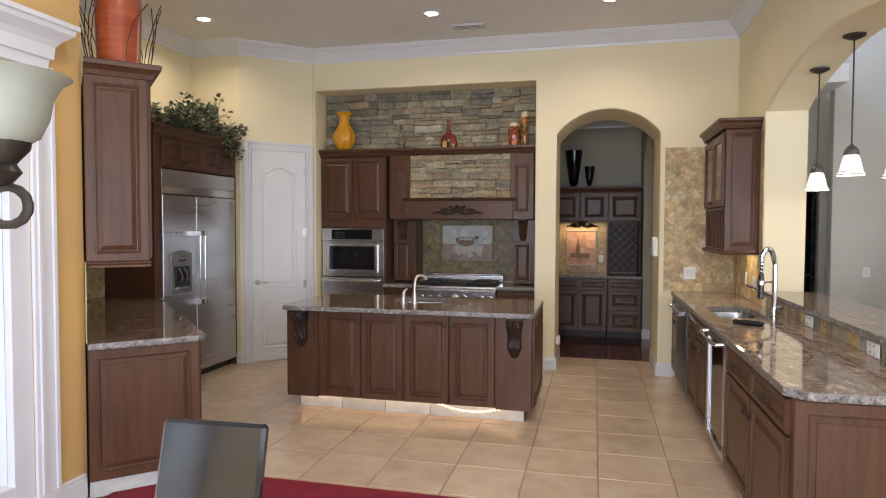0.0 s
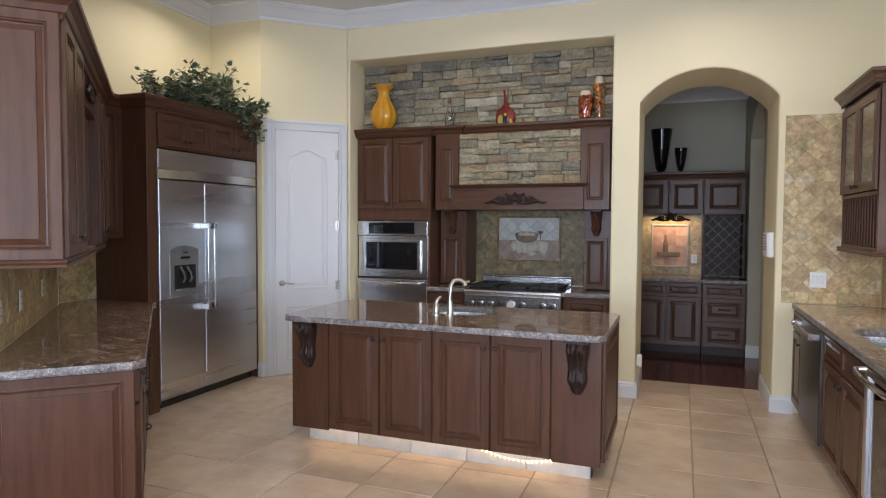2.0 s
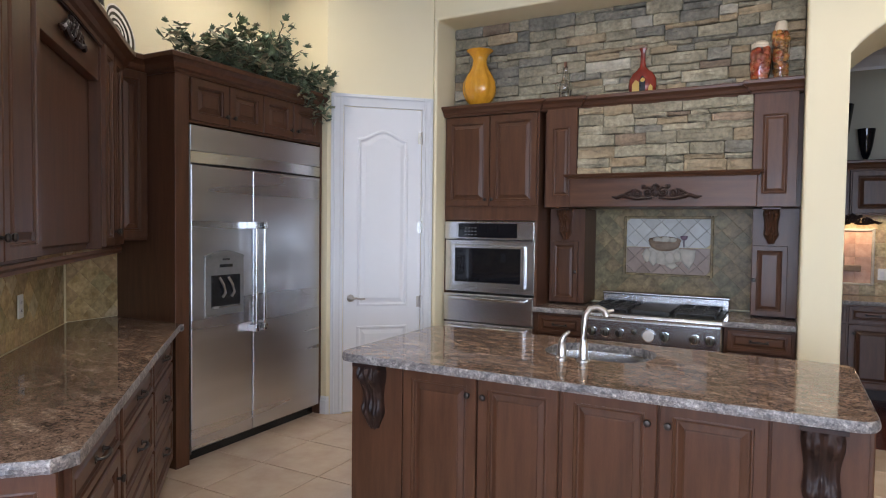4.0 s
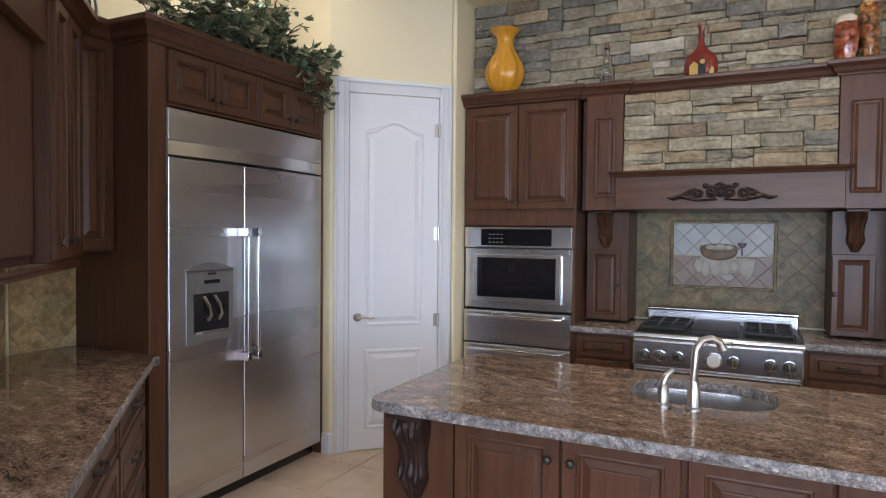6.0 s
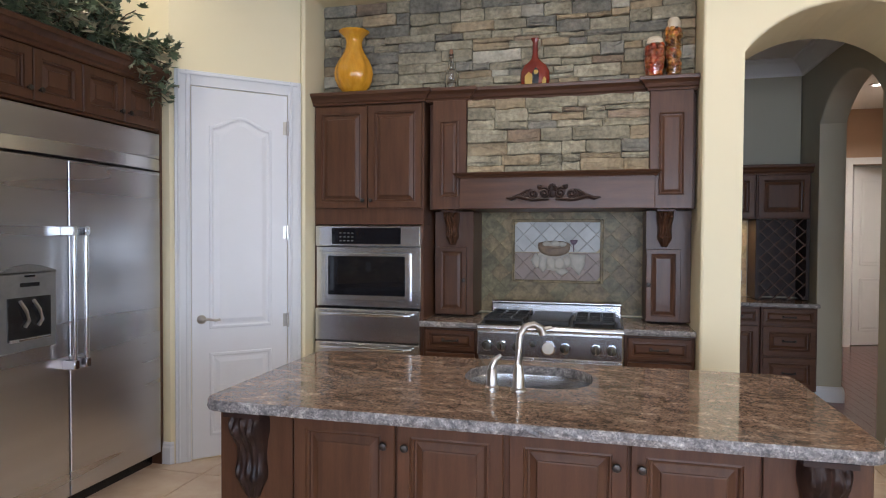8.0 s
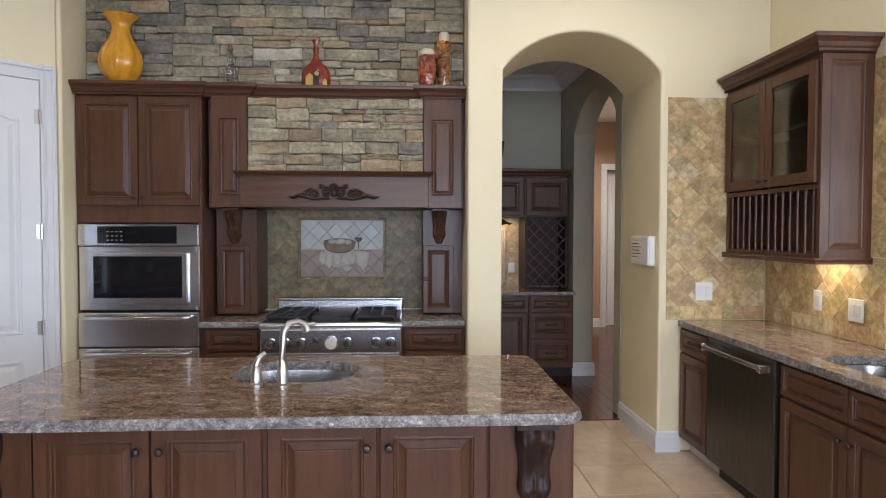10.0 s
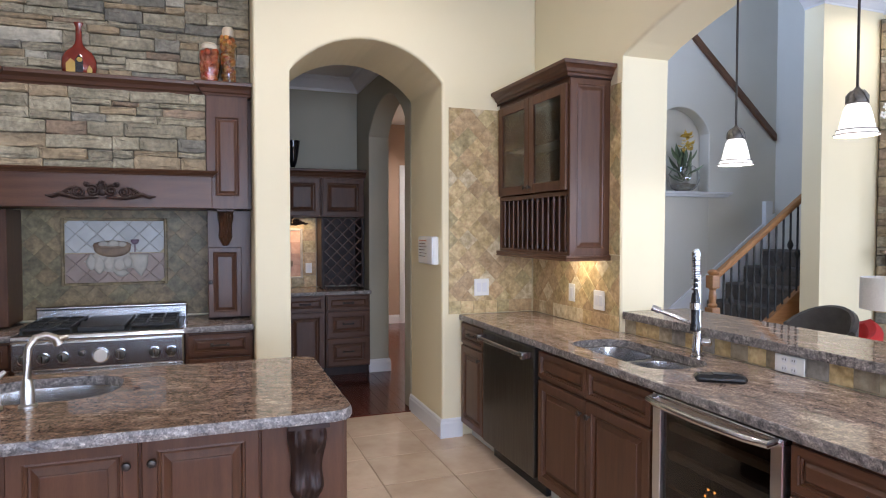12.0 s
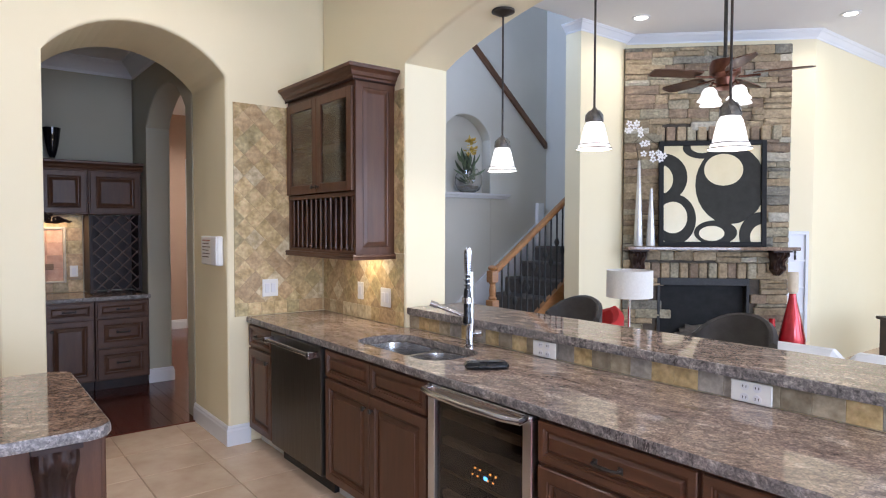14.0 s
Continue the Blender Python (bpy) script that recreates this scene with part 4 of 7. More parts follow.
wd = part("warming_drawer", G().box(0.0, 0.79, -0.035, 0.3, 0.725, 0.955, 0.006), STEELH, ov)
part("handle", G().tube([(0.06, -0.03, 0.925), (0.06, -0.075, 0.925), (0.10, -0.085, 0.925), (0.69, -0.085, 0.925), (0.73, -0.075, 0.925), (0.73, -0.03, 0.925)], 0.012, 10), CHROME, wd, "", True)
wd = part("warming_drawer", G().box(0.0, 0.79, -0.035, 0.3, 0.41, 0.715, 0.006), STEELH, ov)
part("handle", G().tube([(0.06, -0.03, 0.685), (0.06, -0.075, 0.685), (0.10, -0.085, 0.685), (0.69, -0.085, 0.685), (0.73, -0.075, 0.685), (0.73, -0.03, 0.685)], 0.012, 10), CHROME, wd, "", True)

rg = thing("range", pose(-2.045, 7.745, 0), "stainless professional gas range with griddle", "range")
RW = 0.945
part("body", G().box(0.003, RW - 0.003, -0.64, -0.01, 0.1, 0.885), STEELH, rg)
part("control_panel", G().box(0.0, RW, -0.69, -0.60, 0.68, 0.85, 0.01), STEELH, rg)
part("bullnose", G().tube([(0.0, -0.665, 0.868), (RW, -0.665, 0.868)], 0.027, 14), STEELH, rg, "", True)
part("oven_door", G().box(0.01, RW - 0.01, -0.68, -0.63, 0.16, 0.67, 0.008), STEELH, rg)
part("door_handle", G().tube([(0.06, -0.68, 0.60), (0.06, -0.73, 0.60), (RW - 0.06, -0.73, 0.60), (RW - 0.06, -0.68, 0.60)], 0.014, 10), CHROME, rg, "", True)
for x in (0.07, 0.167, 0.271, 0.581, 0.775, 0.872):
    kb = part("knob", G().lathe([(0.030, 0), (0.030, 0.006), (0.026, 0.008), (0.024, 0.032), (0.018, 0.036)], 16, pose(x, -0.69, 0.755, 90)), DARKSTEEL, rg, "dark steel control knob", True)
    part("bezel", G().lathe([(0.036, 0), (0.036, 0.005), (0.031, 0.006), (0.031, 0)], 18, pose(x, -0.6895, 0.755, 90)), CHROME, kb, "", True)
    part("grip", G().box(x - 0.004, x + 0.004, -0.735, -0.724, 0.732, 0.778), CHROME, kb)
kb = part("selector", G().lathe([(0.020, 0), (0.020, 0.005), (0.014, 0.007), (0.012, 0.026), (0.006, 0.028)], 16, pose(0.371, -0.69, 0.775, 90)), DARKSTEEL, rg, "small selector knob", True)
kb = part("dial", G().lathe([(0.047, 0), (0.047, 0.010), (0.04, 0.014)], 22, pose(0.473, -0.69, 0.755, 90)), CHROME, rg, "large griddle dial", True)
part("dial_face", G().lathe([(0.038, 0.0), (0.038, 0.003)], 22, pose(0.473, -0.703, 0.755, 90)), PLASTIC, kb)
part("pan", G().box(0.01, RW - 0.01, -0.64, -0.06, 0.885, 0.893), IRON, rg)
part("griddle", G().box(0.335, 0.60, -0.62, -0.10, 0.893, 0.925, 0.004), IRON, rg)
for x0 in (0.03, 0.625):
    for row in (-0.62, -0.36):
        q = G()
        for k in range(4):
            q.box(x0 + k * 0.088, x0 + 0.014 + k * 0.088, row, row + 0.245, 0.915, 0.932, 0.003)
        for k in (0.0, 0.115, 0.231):
            q.box(x0, x0 + 0.278, row + k, row + k + 0.014, 0.912, 0.930, 0.003)
        for a in (0.0, 0.264):
            for c in (0.0, 0.231):
                q.box(x0 + a, x0 + a + 0.014, row + c, row + c + 0.014, 0.892, 0.915, 0.002)
        gr = part("grate", q, IRON, rg, "black cast iron grate")
        part("burner", G().lathe([(0.05, 0.892), (0.05, 0.902), (0.03, 0.910), (0.01, 0.911)], 14, pose(x0 + 0.139, row + 0.122, 0)), IRON, gr, "", True)
part("back_guard", G().box(0.0, RW, -0.09, -0.012, 0.89, 0.985, 0.006), STEELH, rg)
part("guard_rail", G().tube([(0.0, -0.085, 0.985), (RW, -0.085, 0.985)], 0.014, 10), STEELH, rg, "", True)

dw = thing("dishwasher", right(6.555), "dark stainless dishwasher with bar handle", "dishwasher")
part("door", G().box(0.006, 0.714, -0.655, -0.05, 0.115, 0.86, 0.006), DARKSTEEL, dw)
part("kick_plate", G().box(0.006, 0.714, -0.57, -0.05, 0.0, 0.11), BLACK, dw)
q = G().tube([(0.05, -0.705, 0.815), (0.67, -0.705, 0.815)], 0.013, 10)
for x in (0.05, 0.67):
    q.box(x - 0.018, x + 0.018, -0.72, -0.654, 0.795, 0.835, 0.004)
part("handle", q, CHROME, dw, "chrome bar handle", True)

wc = thing("wine_cooler", right(4.845), "under-counter wine cooler with steel-framed glass door", "wine cooler")
part("body", G().box(0.005, 0.64, -0.02, -0.01, 0.1, 0.86).box(0.005, 0.03, -0.60, -0.02, 0.1, 0.86).box(0.615, 0.64, -0.60, -0.02, 0.1, 0.86).box(0.005, 0.64, -0.60, -0.02, 0.1, 0.13).box(0.005, 0.64, -0.60, -0.02, 0.83, 0.86), BLACK, wc)
part("kick_plate", G().box(0.005, 0.64, -0.57, -0.05, 0.0, 0.1), BLACK, wc)
q = G()
for a, b, c, d in ((0.006, 0.055, 0.105, 0.858), (0.59, 0.639, 0.105, 0.858), (0.055, 0.59, 0.105, 0.15), (0.055, 0.59, 0.815, 0.858)):
    q.box(a, b, -0.645, -0.605, c, d, 0.003)
dr = part("door", q, STEEL, wc, "brushed steel door frame")
pn = part("pane", G().box(0.05, 0.595, -0.63, -0.622, 0.145, 0.82, 0), glass("tinted_glass", (0.30, 0.30, 0.30)), dr, "tinted glass pane")
part("handle", G().tube([(0.03, -0.64, 0.845), (0.03, -0.685, 0.84), (0.10, -0.70, 0.838), (0.32, -0.708, 0.836), (0.54, -0.70, 0.838), (0.615, -0.685, 0.84), (0.615, -0.64, 0.845)], 0.014, 10), CHROME, dr, "curved chrome handle", True)
RACK = material("beech_rack", (0.42, 0.27, 0.15), (0.54, 0.36, 0.20), 8, 0.5, stretch=(1, 8, 8))
for z in (0.22, 0.34, 0.46, 0.58, 0.70):
    part("rack", G().box(0.032, 0.612, -0.58, -0.545, z, z + 0.03, 0.003).box(0.032, 0.612, -0.3, -0.27, z, z + 0.012, 0.002), RACK, wc, "wooden bottle rack")
part("display_panel", G().box(0.032, 0.612, -0.59, -0.58, 0.48, 0.56), BLACK, wc)
LEDO = material("orange_digits", (0.5, 0.2, 0.02), None, 5, 0.5, emit=((1.0, 0.35, 0.05), 5))
LEDB = material("blue_digits", (0.05, 0.2, 0.6), None, 5, 0.5, emit=((0.1, 0.45, 1.0), 7))
for k in range(8):
    part("indicator", G().box(0.25 + k * 0.016 + 0.03 * (k > 3), 0.258 + k * 0.016 + 0.03 * (k > 3), -0.593, -0.59, 0.512 + 0.03 * (k % 2), 0.518 + 0.03 * (k % 2), 0), LEDO, wc)
part("indicator", G().box(0.325, 0.345, -0.593, -0.59, 0.512, 0.526, 0), LEDB, wc)

# ---- pantry door across the corner ----
ang = math.degrees(math.atan2(pd.y, pd.x))
dm = pose(PA.x, PA.y, 0, 0, 0, ang)
LEN = (PB - PA).length
d0, d1, DH = 0.128, 0.755, 2.445
pdoor = thing("door_1", dm, "closed white two-panel pantry door with arched upper panel", "door", kind="structure")
leaf = part("leaf", G().box(d0, d1, -0.012, 0.02, 0.008, DH, 0.003), DOORW, pdoor)


def archloop(x0, x1, z0, z1, rise, inset, y, n=12):
    a, b, c, d = x0 + inset, x1 - inset, z0 + inset, z1 - inset
    top = [(b + (a - b) * i / n, y, d + rise * (0.5 - 0.5 * math.cos(2 * math.pi * i / n))) for i in range(n + 1)]
    return [(a, y, c), (b, y, c)] + top


for z0, z1, rs in ((0.86, 2.20, 0.07), (0.15, 0.70, 0.0)):
    lp = [archloop(d0 + 0.11, d1 - 0.11, z0, z1, rs, i, -0.012 - dd) for i, dd in ((0, 0), (0.004, 0.007), (0.016, 0.008), (0.026, 0.001), (0.036, 0.001), (0.06, 0.008), (0.064, 0.009))]
    part("panel", G().rings(lp), DOORW, pdoor)
q = G()
for a, b, c, d in ((d0 - 0.10, d0 - 0.004, 0, DH + 0.10), (d1 + 0.004, d1 + 0.095, 0, DH + 0.10), (d0 - 0.004, d1 + 0.004, DH + 0.004, DH + 0.10)):
    q.box(a, b, -0.018, -0.001, c, d, 0.002)
    if d - c > 1:
        q.box(a + 0.015, a + 0.03, -0.026, -0.018, c, d, 0.004).box(b - 0.03, b - 0.012, -0.024, -0.018, c, d, 0.004)
    else:
        q.box(a - 0.08, b + 0.08, -0.026, -0.018, d - 0.03, d - 0.012, 0.004)
part("casing", q, WHITE, pdoor, "white profiled door casing")
kn = part("door_lever", G().lathe([(0.03, 0), (0.03, 0.006), (0.024, 0.012), (0.012, 0.016), (0.012, 0.045), (0.016, 0.052), (0.008, 0.058)], 16, pose(d0 + 0.06, -0.012, 0.925, 90)).tube([(d0 + 0.06, -0.06, 0.925), (d0 + 0.10, -0.064, 0.929), (d0 + 0.14, -0.062, 0.920), (d0 + 0.17, -0.058, 0.924)], 0.008, 8), NICKEL, pdoor, "satin nickel lever", True)
for z in (2.22, 1.50, 0.89):
    part("hinge", G().tube([(d1 + 0.002, -0.022, z - 0.05), (d1 + 0.002, -0.022, z + 0.05)], 0.008, 8).box(d1 - 0.03, d1, -0.0145, -0.012, z - 0.045, z + 0.045, 0), NICKEL, pdoor, "nickel hinge", True)

# ---- tall nook window with a crowned head ----
nw = thing("window_1", pose(-2.88, 2.70, 0, 0, 0, 90), "tall white-framed window with crowned head casing", "window", kind="structure")
part("window_frame", G().box(-0.12, 0.0, -0.0, 0.12, 0.12, 2.40).box(-3.8, -0.12, 0.0, 0.10, 0.12, 0.24).box(-3.8, -0.12, 0.0, 0.1, 2.28, 2.40), WHITE, nw)
q = G().box(0.0, 0.15, -0.022, -0.001, 0.14, 2.42, 0.003).box(0.02, 0.045, -0.034, -0.022, 0.14, 2.42, 0.004).box(0.11, 0.135, -0.034, -0.022, 0.14, 2.42, 0.004).box(-0.012, 0.16, -0.03, -0.001, 0, 0.14, 0.003)
part("casing", q, WHITE, nw)
q = G().moulding([(0, 0), (0.03, 0), (0.035, 0.05), (0.05, 0.055), (0.055, 0.12), (0.075, 0.15), (0.12, 0.19), (0.125, 0.215), (0.14, 0.22), (0.14, 0.245), (0, 0.245)],
                 [(-3.9, 0.0, 2.40), (-3.9, -0.02, 2.40), (0.05, -0.02, 2.40), (0.05, 0.0, 2.40)])
part("head_crown", q, WHITE, nw, "stepped white head moulding")
part("pane", G().box(-3.8, -0.12, 0.045, 0.05, 0.24, 2.28, 0), CLEAR, nw).visible_shadow = False
for k in range(1, 5):
    part("mullion", G().box(-0.12 - k * 0.74, -0.07 - k * 0.74, 0.02, 0.08, 0.24, 2.28), WHITE, nw)
tp = thing("transom_window", pose(-2.88, 2.78, 2.78, 0, 0, 90), "white framed transom panel over the window", "panel")
part("frame", G().panel(-1.4, 0.0, 0, 0.5, 0, [(0, 0), (0, 0.02), (0.05, 0.03), (0.06, 0.015), (0.07, 0.015)]), WHITE, tp)

# south windows, unseen behind the walk; the family room one is assumed
for nm, x0, x1, z1 in (("window_2", -2.4, 1.2, 2.7), ("window_3", 2.5, 7.5, 3.0)):
    w = thing(nm, pose(0, -3.1, 0), "wide white-framed daylight window", "window", kind="structure")
    part("window_frame", G().box(x0, x1, -0.05, 0.05, 0.4, 0.46).box(x0, x1, -0.05, 0.05, z1 - 0.06, z1).box(x0, x0 + 0.06, -0.05, 0.05, 0.46, z1 - 0.06).box(x1 - 0.06, x1, -0.05, 0.05, 0.46, z1 - 0.06), WHITE, w)

# Framed opening added out of view, round the east fill light.
w = thing("window_4", pose(10.1, 0, 0), "white-framed opening added for the unseen east fill light", "window", kind="structure")
part("window_frame", G().box(-0.05, 0.05, -2.75, 1.65, 0.4, 0.46).box(-0.05, 0.05, -2.75, 1.65, 2.84, 2.9).box(-0.05, 0.05, -2.75, -2.69, 0.46, 2.84).box(-0.05, 0.05, 1.59, 1.65, 0.46, 2.84), WHITE, w)

# ---- family room and stair ----
FA, FB = Vector((5.05, 6.95, 0)), Vector((6.47, 5.53, 0))
g = G().prism([(4.27, 6.9), (5.03, 6.9), (FA.x, FA.y), (FB.x, FB.y), (10.2, 5.5), (10.2, 5.7), (6.6, 5.75), (5.2, 7.15), (4.27, 7.1)], "z", 0, CEIL)
struct("wall_family", g, YELLOW, "cream-yellow family room wall round the fireplace", "wall")
# Never in view; opened only where the east fill light stands.
g = G().box(10.0, 10.2, -3.2, -2.75, 0, CEIL, 0).box(10.0, 10.2, 1.65, 5.6, 0, CEIL, 0).box(10.0, 10.2, -2.75, 1.65, 0, 0.4, 0).box(10.0, 10.2, -2.75, 1.65, 2.9, CEIL, 0)
struct("wall_far_east", g, YELLOW, "unseen yellow family room wall, opened for the east fill light", "wall")
g = G().moulding([(p[0] * 0.62, p[1] * 0.62) for p in CROWN], [(4.27, 7.1, Z), (4.27, 6.9, Z), (5.03, 6.9, Z), (FA.x, FA.y, Z), (FB.x, FB.y, Z), (10.0, 5.5, Z)])
struct("crown_moulding_family", g, WHITE, "white crown moulding in the family room", "moulding")
NY = 8.35
g = G().prism([(2.71, 0), (2.71, 6.2), (6.2, 6.2), (6.2, 0), (4.34, 0), (4.34, 1.93)] + arc(3.58, 4.34, 2.60, 0.27) + [(3.58, 1.93), (3.58, 0)], "y", NY, NY + 0.16)
struct("wall_stair", g, GREIGE, "pale grey stairwell wall with an arched niche", "wall", bevel=0.012)
g = G().box(3.4, 4.5, NY + 0.165, NY + 0.25, 0, 3.0, 0).box(3.58, 4.34, NY + 0.001, NY + 0.165, 0, 1.92, 0)
struct("niche_back", g, GREIGE, "pale grey back of the arched niche", "wall")
g = G().box(5.33, 5.5, 7.05, NY, 0, 6.2, 0).box(1.75, 1.9, 7.0, 8.35, CEIL, 4.1, 0).box(1.75, 1.9, 7.0, 8.35, 5.5, 6.2, 0).box(1.6, 5.5, 6.92, 7.04, CEIL + 0.21, 6.2, 0)
g.box(1.75, 5.5, 7.0, 9.4, 6.2, 6.4, 0).box(1.9, 2.71, 8.95, 9.1, 3.4, 6.2, 0).box(1.75, 1.9, 8.35, 9.1, CEIL, 6.2, 0)
struct("wall_stair_side", g, GREIGE, "pale grey upper stairwell walls", "wall")
g = G().box(2.1, 2.2, 8.9, 9.02, 0, 3.4, 0).box(2.746, 3.1, 8.9, 9.02, 0, 3.4, 0).box(2.2, 2.746, 8.9, 9.02, 2.04, 3.4, 0).box(2.0, 2.1, 7.9, 9.0, 0, 3.4, 0)
struct("wall_foyer", g, GREIGE, "grey foyer wall with a dark doorway", "wall")
# One dark sheet: the unlit room's shade is put into its colour.
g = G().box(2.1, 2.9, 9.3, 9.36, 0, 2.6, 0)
struct("dark_room", g, material("unlit_room_shade", (0.03, 0.028, 0.027), (0.04, 0.037, 0.035), 3, 0.7), "dark sheet beyond the foyer doorway, the unlit room's shade in its colour", "wall")
q = G().box(2.746, 2.86, 8.875, 8.899, 0, 2.15).box(2.2, 2.746, 8.875, 8.899, 2.045, 2.15).box(2.77, 2.79, 8.866, 8.876, 0, 2.15).box(2.825, 2.845, 8.866, 8.876, 0, 2.15)
struct("trim", q, WHITE, "white casing round the foyer doorway", "trim")
d = thing("door_2", pose(2.70, 8.95, 0), "dark open foyer door with bronze knob", "door", kind="structure")
part("leaf", G().box(-0.02, 0.03, 0, 0.34, 0.01, 2.03), BLACK, d)
part("knob", G().lathe([(0.015, 0), (0.012, 0.03), (0.028, 0.04), (0.028, 0.06), (0.01, 0.07)], 14, pose(-0.02, 0.03, 0.97, 0, -90, 0)), BRONZE, d, "", True)

OAK = material("honey_oak", (0.30, 0.135, 0.048), (0.42, 0.21, 0.085), 6, 0.35, stretch=(1, 8, 8), coat=0.2, fine=0.2)
CARPET = material("grey_brown_carpet", (0.080, 0.068, 0.058), (0.125, 0.108, 0.094), 30, 0.95, bump=0.8, bscale=300)
st = thing("staircase", pose(0, 0, 0), "carpeted staircase with oak rail and black iron balusters", "staircase")
RUN, RISE = 0.265, 0.185
for i in range(7):
    x = 3.52 + i * RUN
    part("step", G().box(x - 0.025, x + RUN + 0.01, 7.36, 8.32, i * RISE if i == 0 else i * RISE - 0.03, (i + 1) * RISE, 0.018), CARPET, st, "dark grey-brown carpeted step")
def stair_z(x):
    return (x - 3.52) / RUN * RISE
for y0, y1, mat_, nm in ((7.30, 7.355, OAK, "outer_stringer"), (8.322, 8.348, WHITE, "skirting")):
    lo = -0.05 if nm == "outer_stringer" else -0.15
    hi = 0.24 if nm == "outer_stringer" else 0.46
    part(nm, G().prism([(3.46, 0), (5.32, max(0, stair_z(5.32) + lo - 0.1)), (5.32, stair_z(5.32) + hi), (3.46, stair_z(3.46) + hi)], "y", y0, y1), mat_, st)
q = G().box(3.40, 3.50, 7.28, 7.38, 0, 0.80, 0.006).lathe([(0.035, 0.80), (0.045, 0.82), (0.03, 0.84), (0.036, 0.90), (0.028, 0.96), (0.04, 0.98)], 14, pose(3.45, 7.33, 0))
q.box(3.405, 3.495, 7.285, 7.375, 0.98, 1.10, 0.006).lathe([(0.03, 1.10), (0.045, 1.115), (0.05, 1.13), (0.03, 1.15), (0.01, 1.155)], 14, pose(3.45, 7.33, 0))
part("newel_post", q, OAK, st, "turned oak newel post")
part("skirting_post", G().box(5.13, 5.235, 8.29, 8.348, 1.0, 1.85, 0.004), WHITE, st, "white painted post")


def rail_z(x):
    return 1.07 + (x - 3.45) * 0.70
part("handrail", G().rings([[(x, 7.33 + a, rail_z(x) + b) for a, b in ((-0.03, -0.03), (0.03, -0.03), (0.036, 0.005), (0.025, 0.03), (-0.025, 0.03), (-0.036, 0.005))] for x in (3.49, 5.3)], None, True, True), OAK, st, "honey oak handrail")
for i in range(18):
    x = 3.58 + i * 0.092
    z0, z1 = stair_z(x) + 0.20, rail_z(x) - 0.03
    bl = part("baluster", G().tube([(x, 7.33, z0 + (z1 - z0) * k / 6) for k in range(7)], 0.0105, 6), IRON, st, "black twisted iron baluster")
    q = G().lathe([(0.010, -0.05), (0.022, -0.025), (0.029, 0), (0.022, 0.025), (0.010, 0.05)], 8, pose(x, 7.33, z0 + (z1 - z0) * (0.62 if i % 2 else 0.45)))
    part("shoe", G().box(x - 0.016, x + 0.016, 7.314, 7.346, z0 - 0.02, z0 + 0.02), IRON, bl)
    part("basket", q, IRON, bl, "", True)
g = G().rings([[(x, NY + a, 3.72 + (x - 4.0) * -0.868 + b) for a, b in ((-0.05, -0.04), (-0.01, -0.04), (-0.01, 0.04), (-0.05, 0.04))] for x in (2.9, 5.29)], None, True, True)
tagged(part("wall_rail", g, material("dark_oak", (0.10, 0.045, 0.022), (0.15, 0.07, 0.035), 6, 0.35), None, "dark wooden rail sloping up the stairwell wall"), "", "rail", "", "structure")
g = G().moulding([(0, 0), (0.09, 0), (0.10, 0.02), (0.12, 0.03), (0.13, 0.055), (0, 0.055)], [(3.62, NY + 0.0, 1.885), (3.62, NY - 0.001, 1.885), (4.44, NY - 0.001, 1.885), (4.44, NY, 1.885)])
tagged(part("niche_shelf", g, WHITE, None, "white moulded shelf under the arched niche"), "", "shelf", "", "structure")

# ---- fireplace ----
fm = pose(FA.x, FA.y, 0, 0, 0, -45)
fp = thing("fireplace", fm, "floor-to-ceiling ledgestone fireplace with granite mantel and dark firebox", "fireplace")
part("core", G().box(0.0, 0.37, -0.10, 0.0, 0, 3.49, 0).box(1.33, 1.72, -0.10, 0.0, 0, 3.49, 0).box(0.37, 1.33, -0.10, 0.0, 0.99, 3.49, 0).box(0.37, 1.33, -0.10, 0.0, 0.0, 0.22, 0), MORTAR, fp)
part("firebox", G().box(0.37, 1.33, -0.02, 0.0, 0.22, 0.99, 0), MATTE, fp, "black firebox back")
for x0 in (0.37, 1.30):
    part("firebox_side", G().box(x0, x0 + 0.03, -0.13, -0.02, 0.22, 0.99, 0.002), IRON, fp, "black metal frame")
part("firebox_hood", G().box(0.40, 1.30, -0.135, -0.02, 0.91, 0.99, 0.003), IRON, fp, "black metal hood")
for k in range(5):
    part("log", G().tube([(0.58 + 0.05 * k, -0.06, 0.34 + 0.05 * (k % 3)), (0.80 + 0.04 * k, -0.08, 0.40 + 0.04 * (k % 2)), (1.08 + 0.03 * k, -0.05, 0.33 + 0.06 * (k % 3))], 0.04, 8), MORTAR, fp, "charred gas log", True)
part("mantel", G().box(0.02, 1.76, -0.34, -0.10, 1.30, 1.335, 0.006), GRANITE, fp, "granite mantel slab")
for x in (0.15, 1.60):
    corbel("corbel", fp, pose(x, -0.13, 1.03), 0.17, 0.25, 0.17)

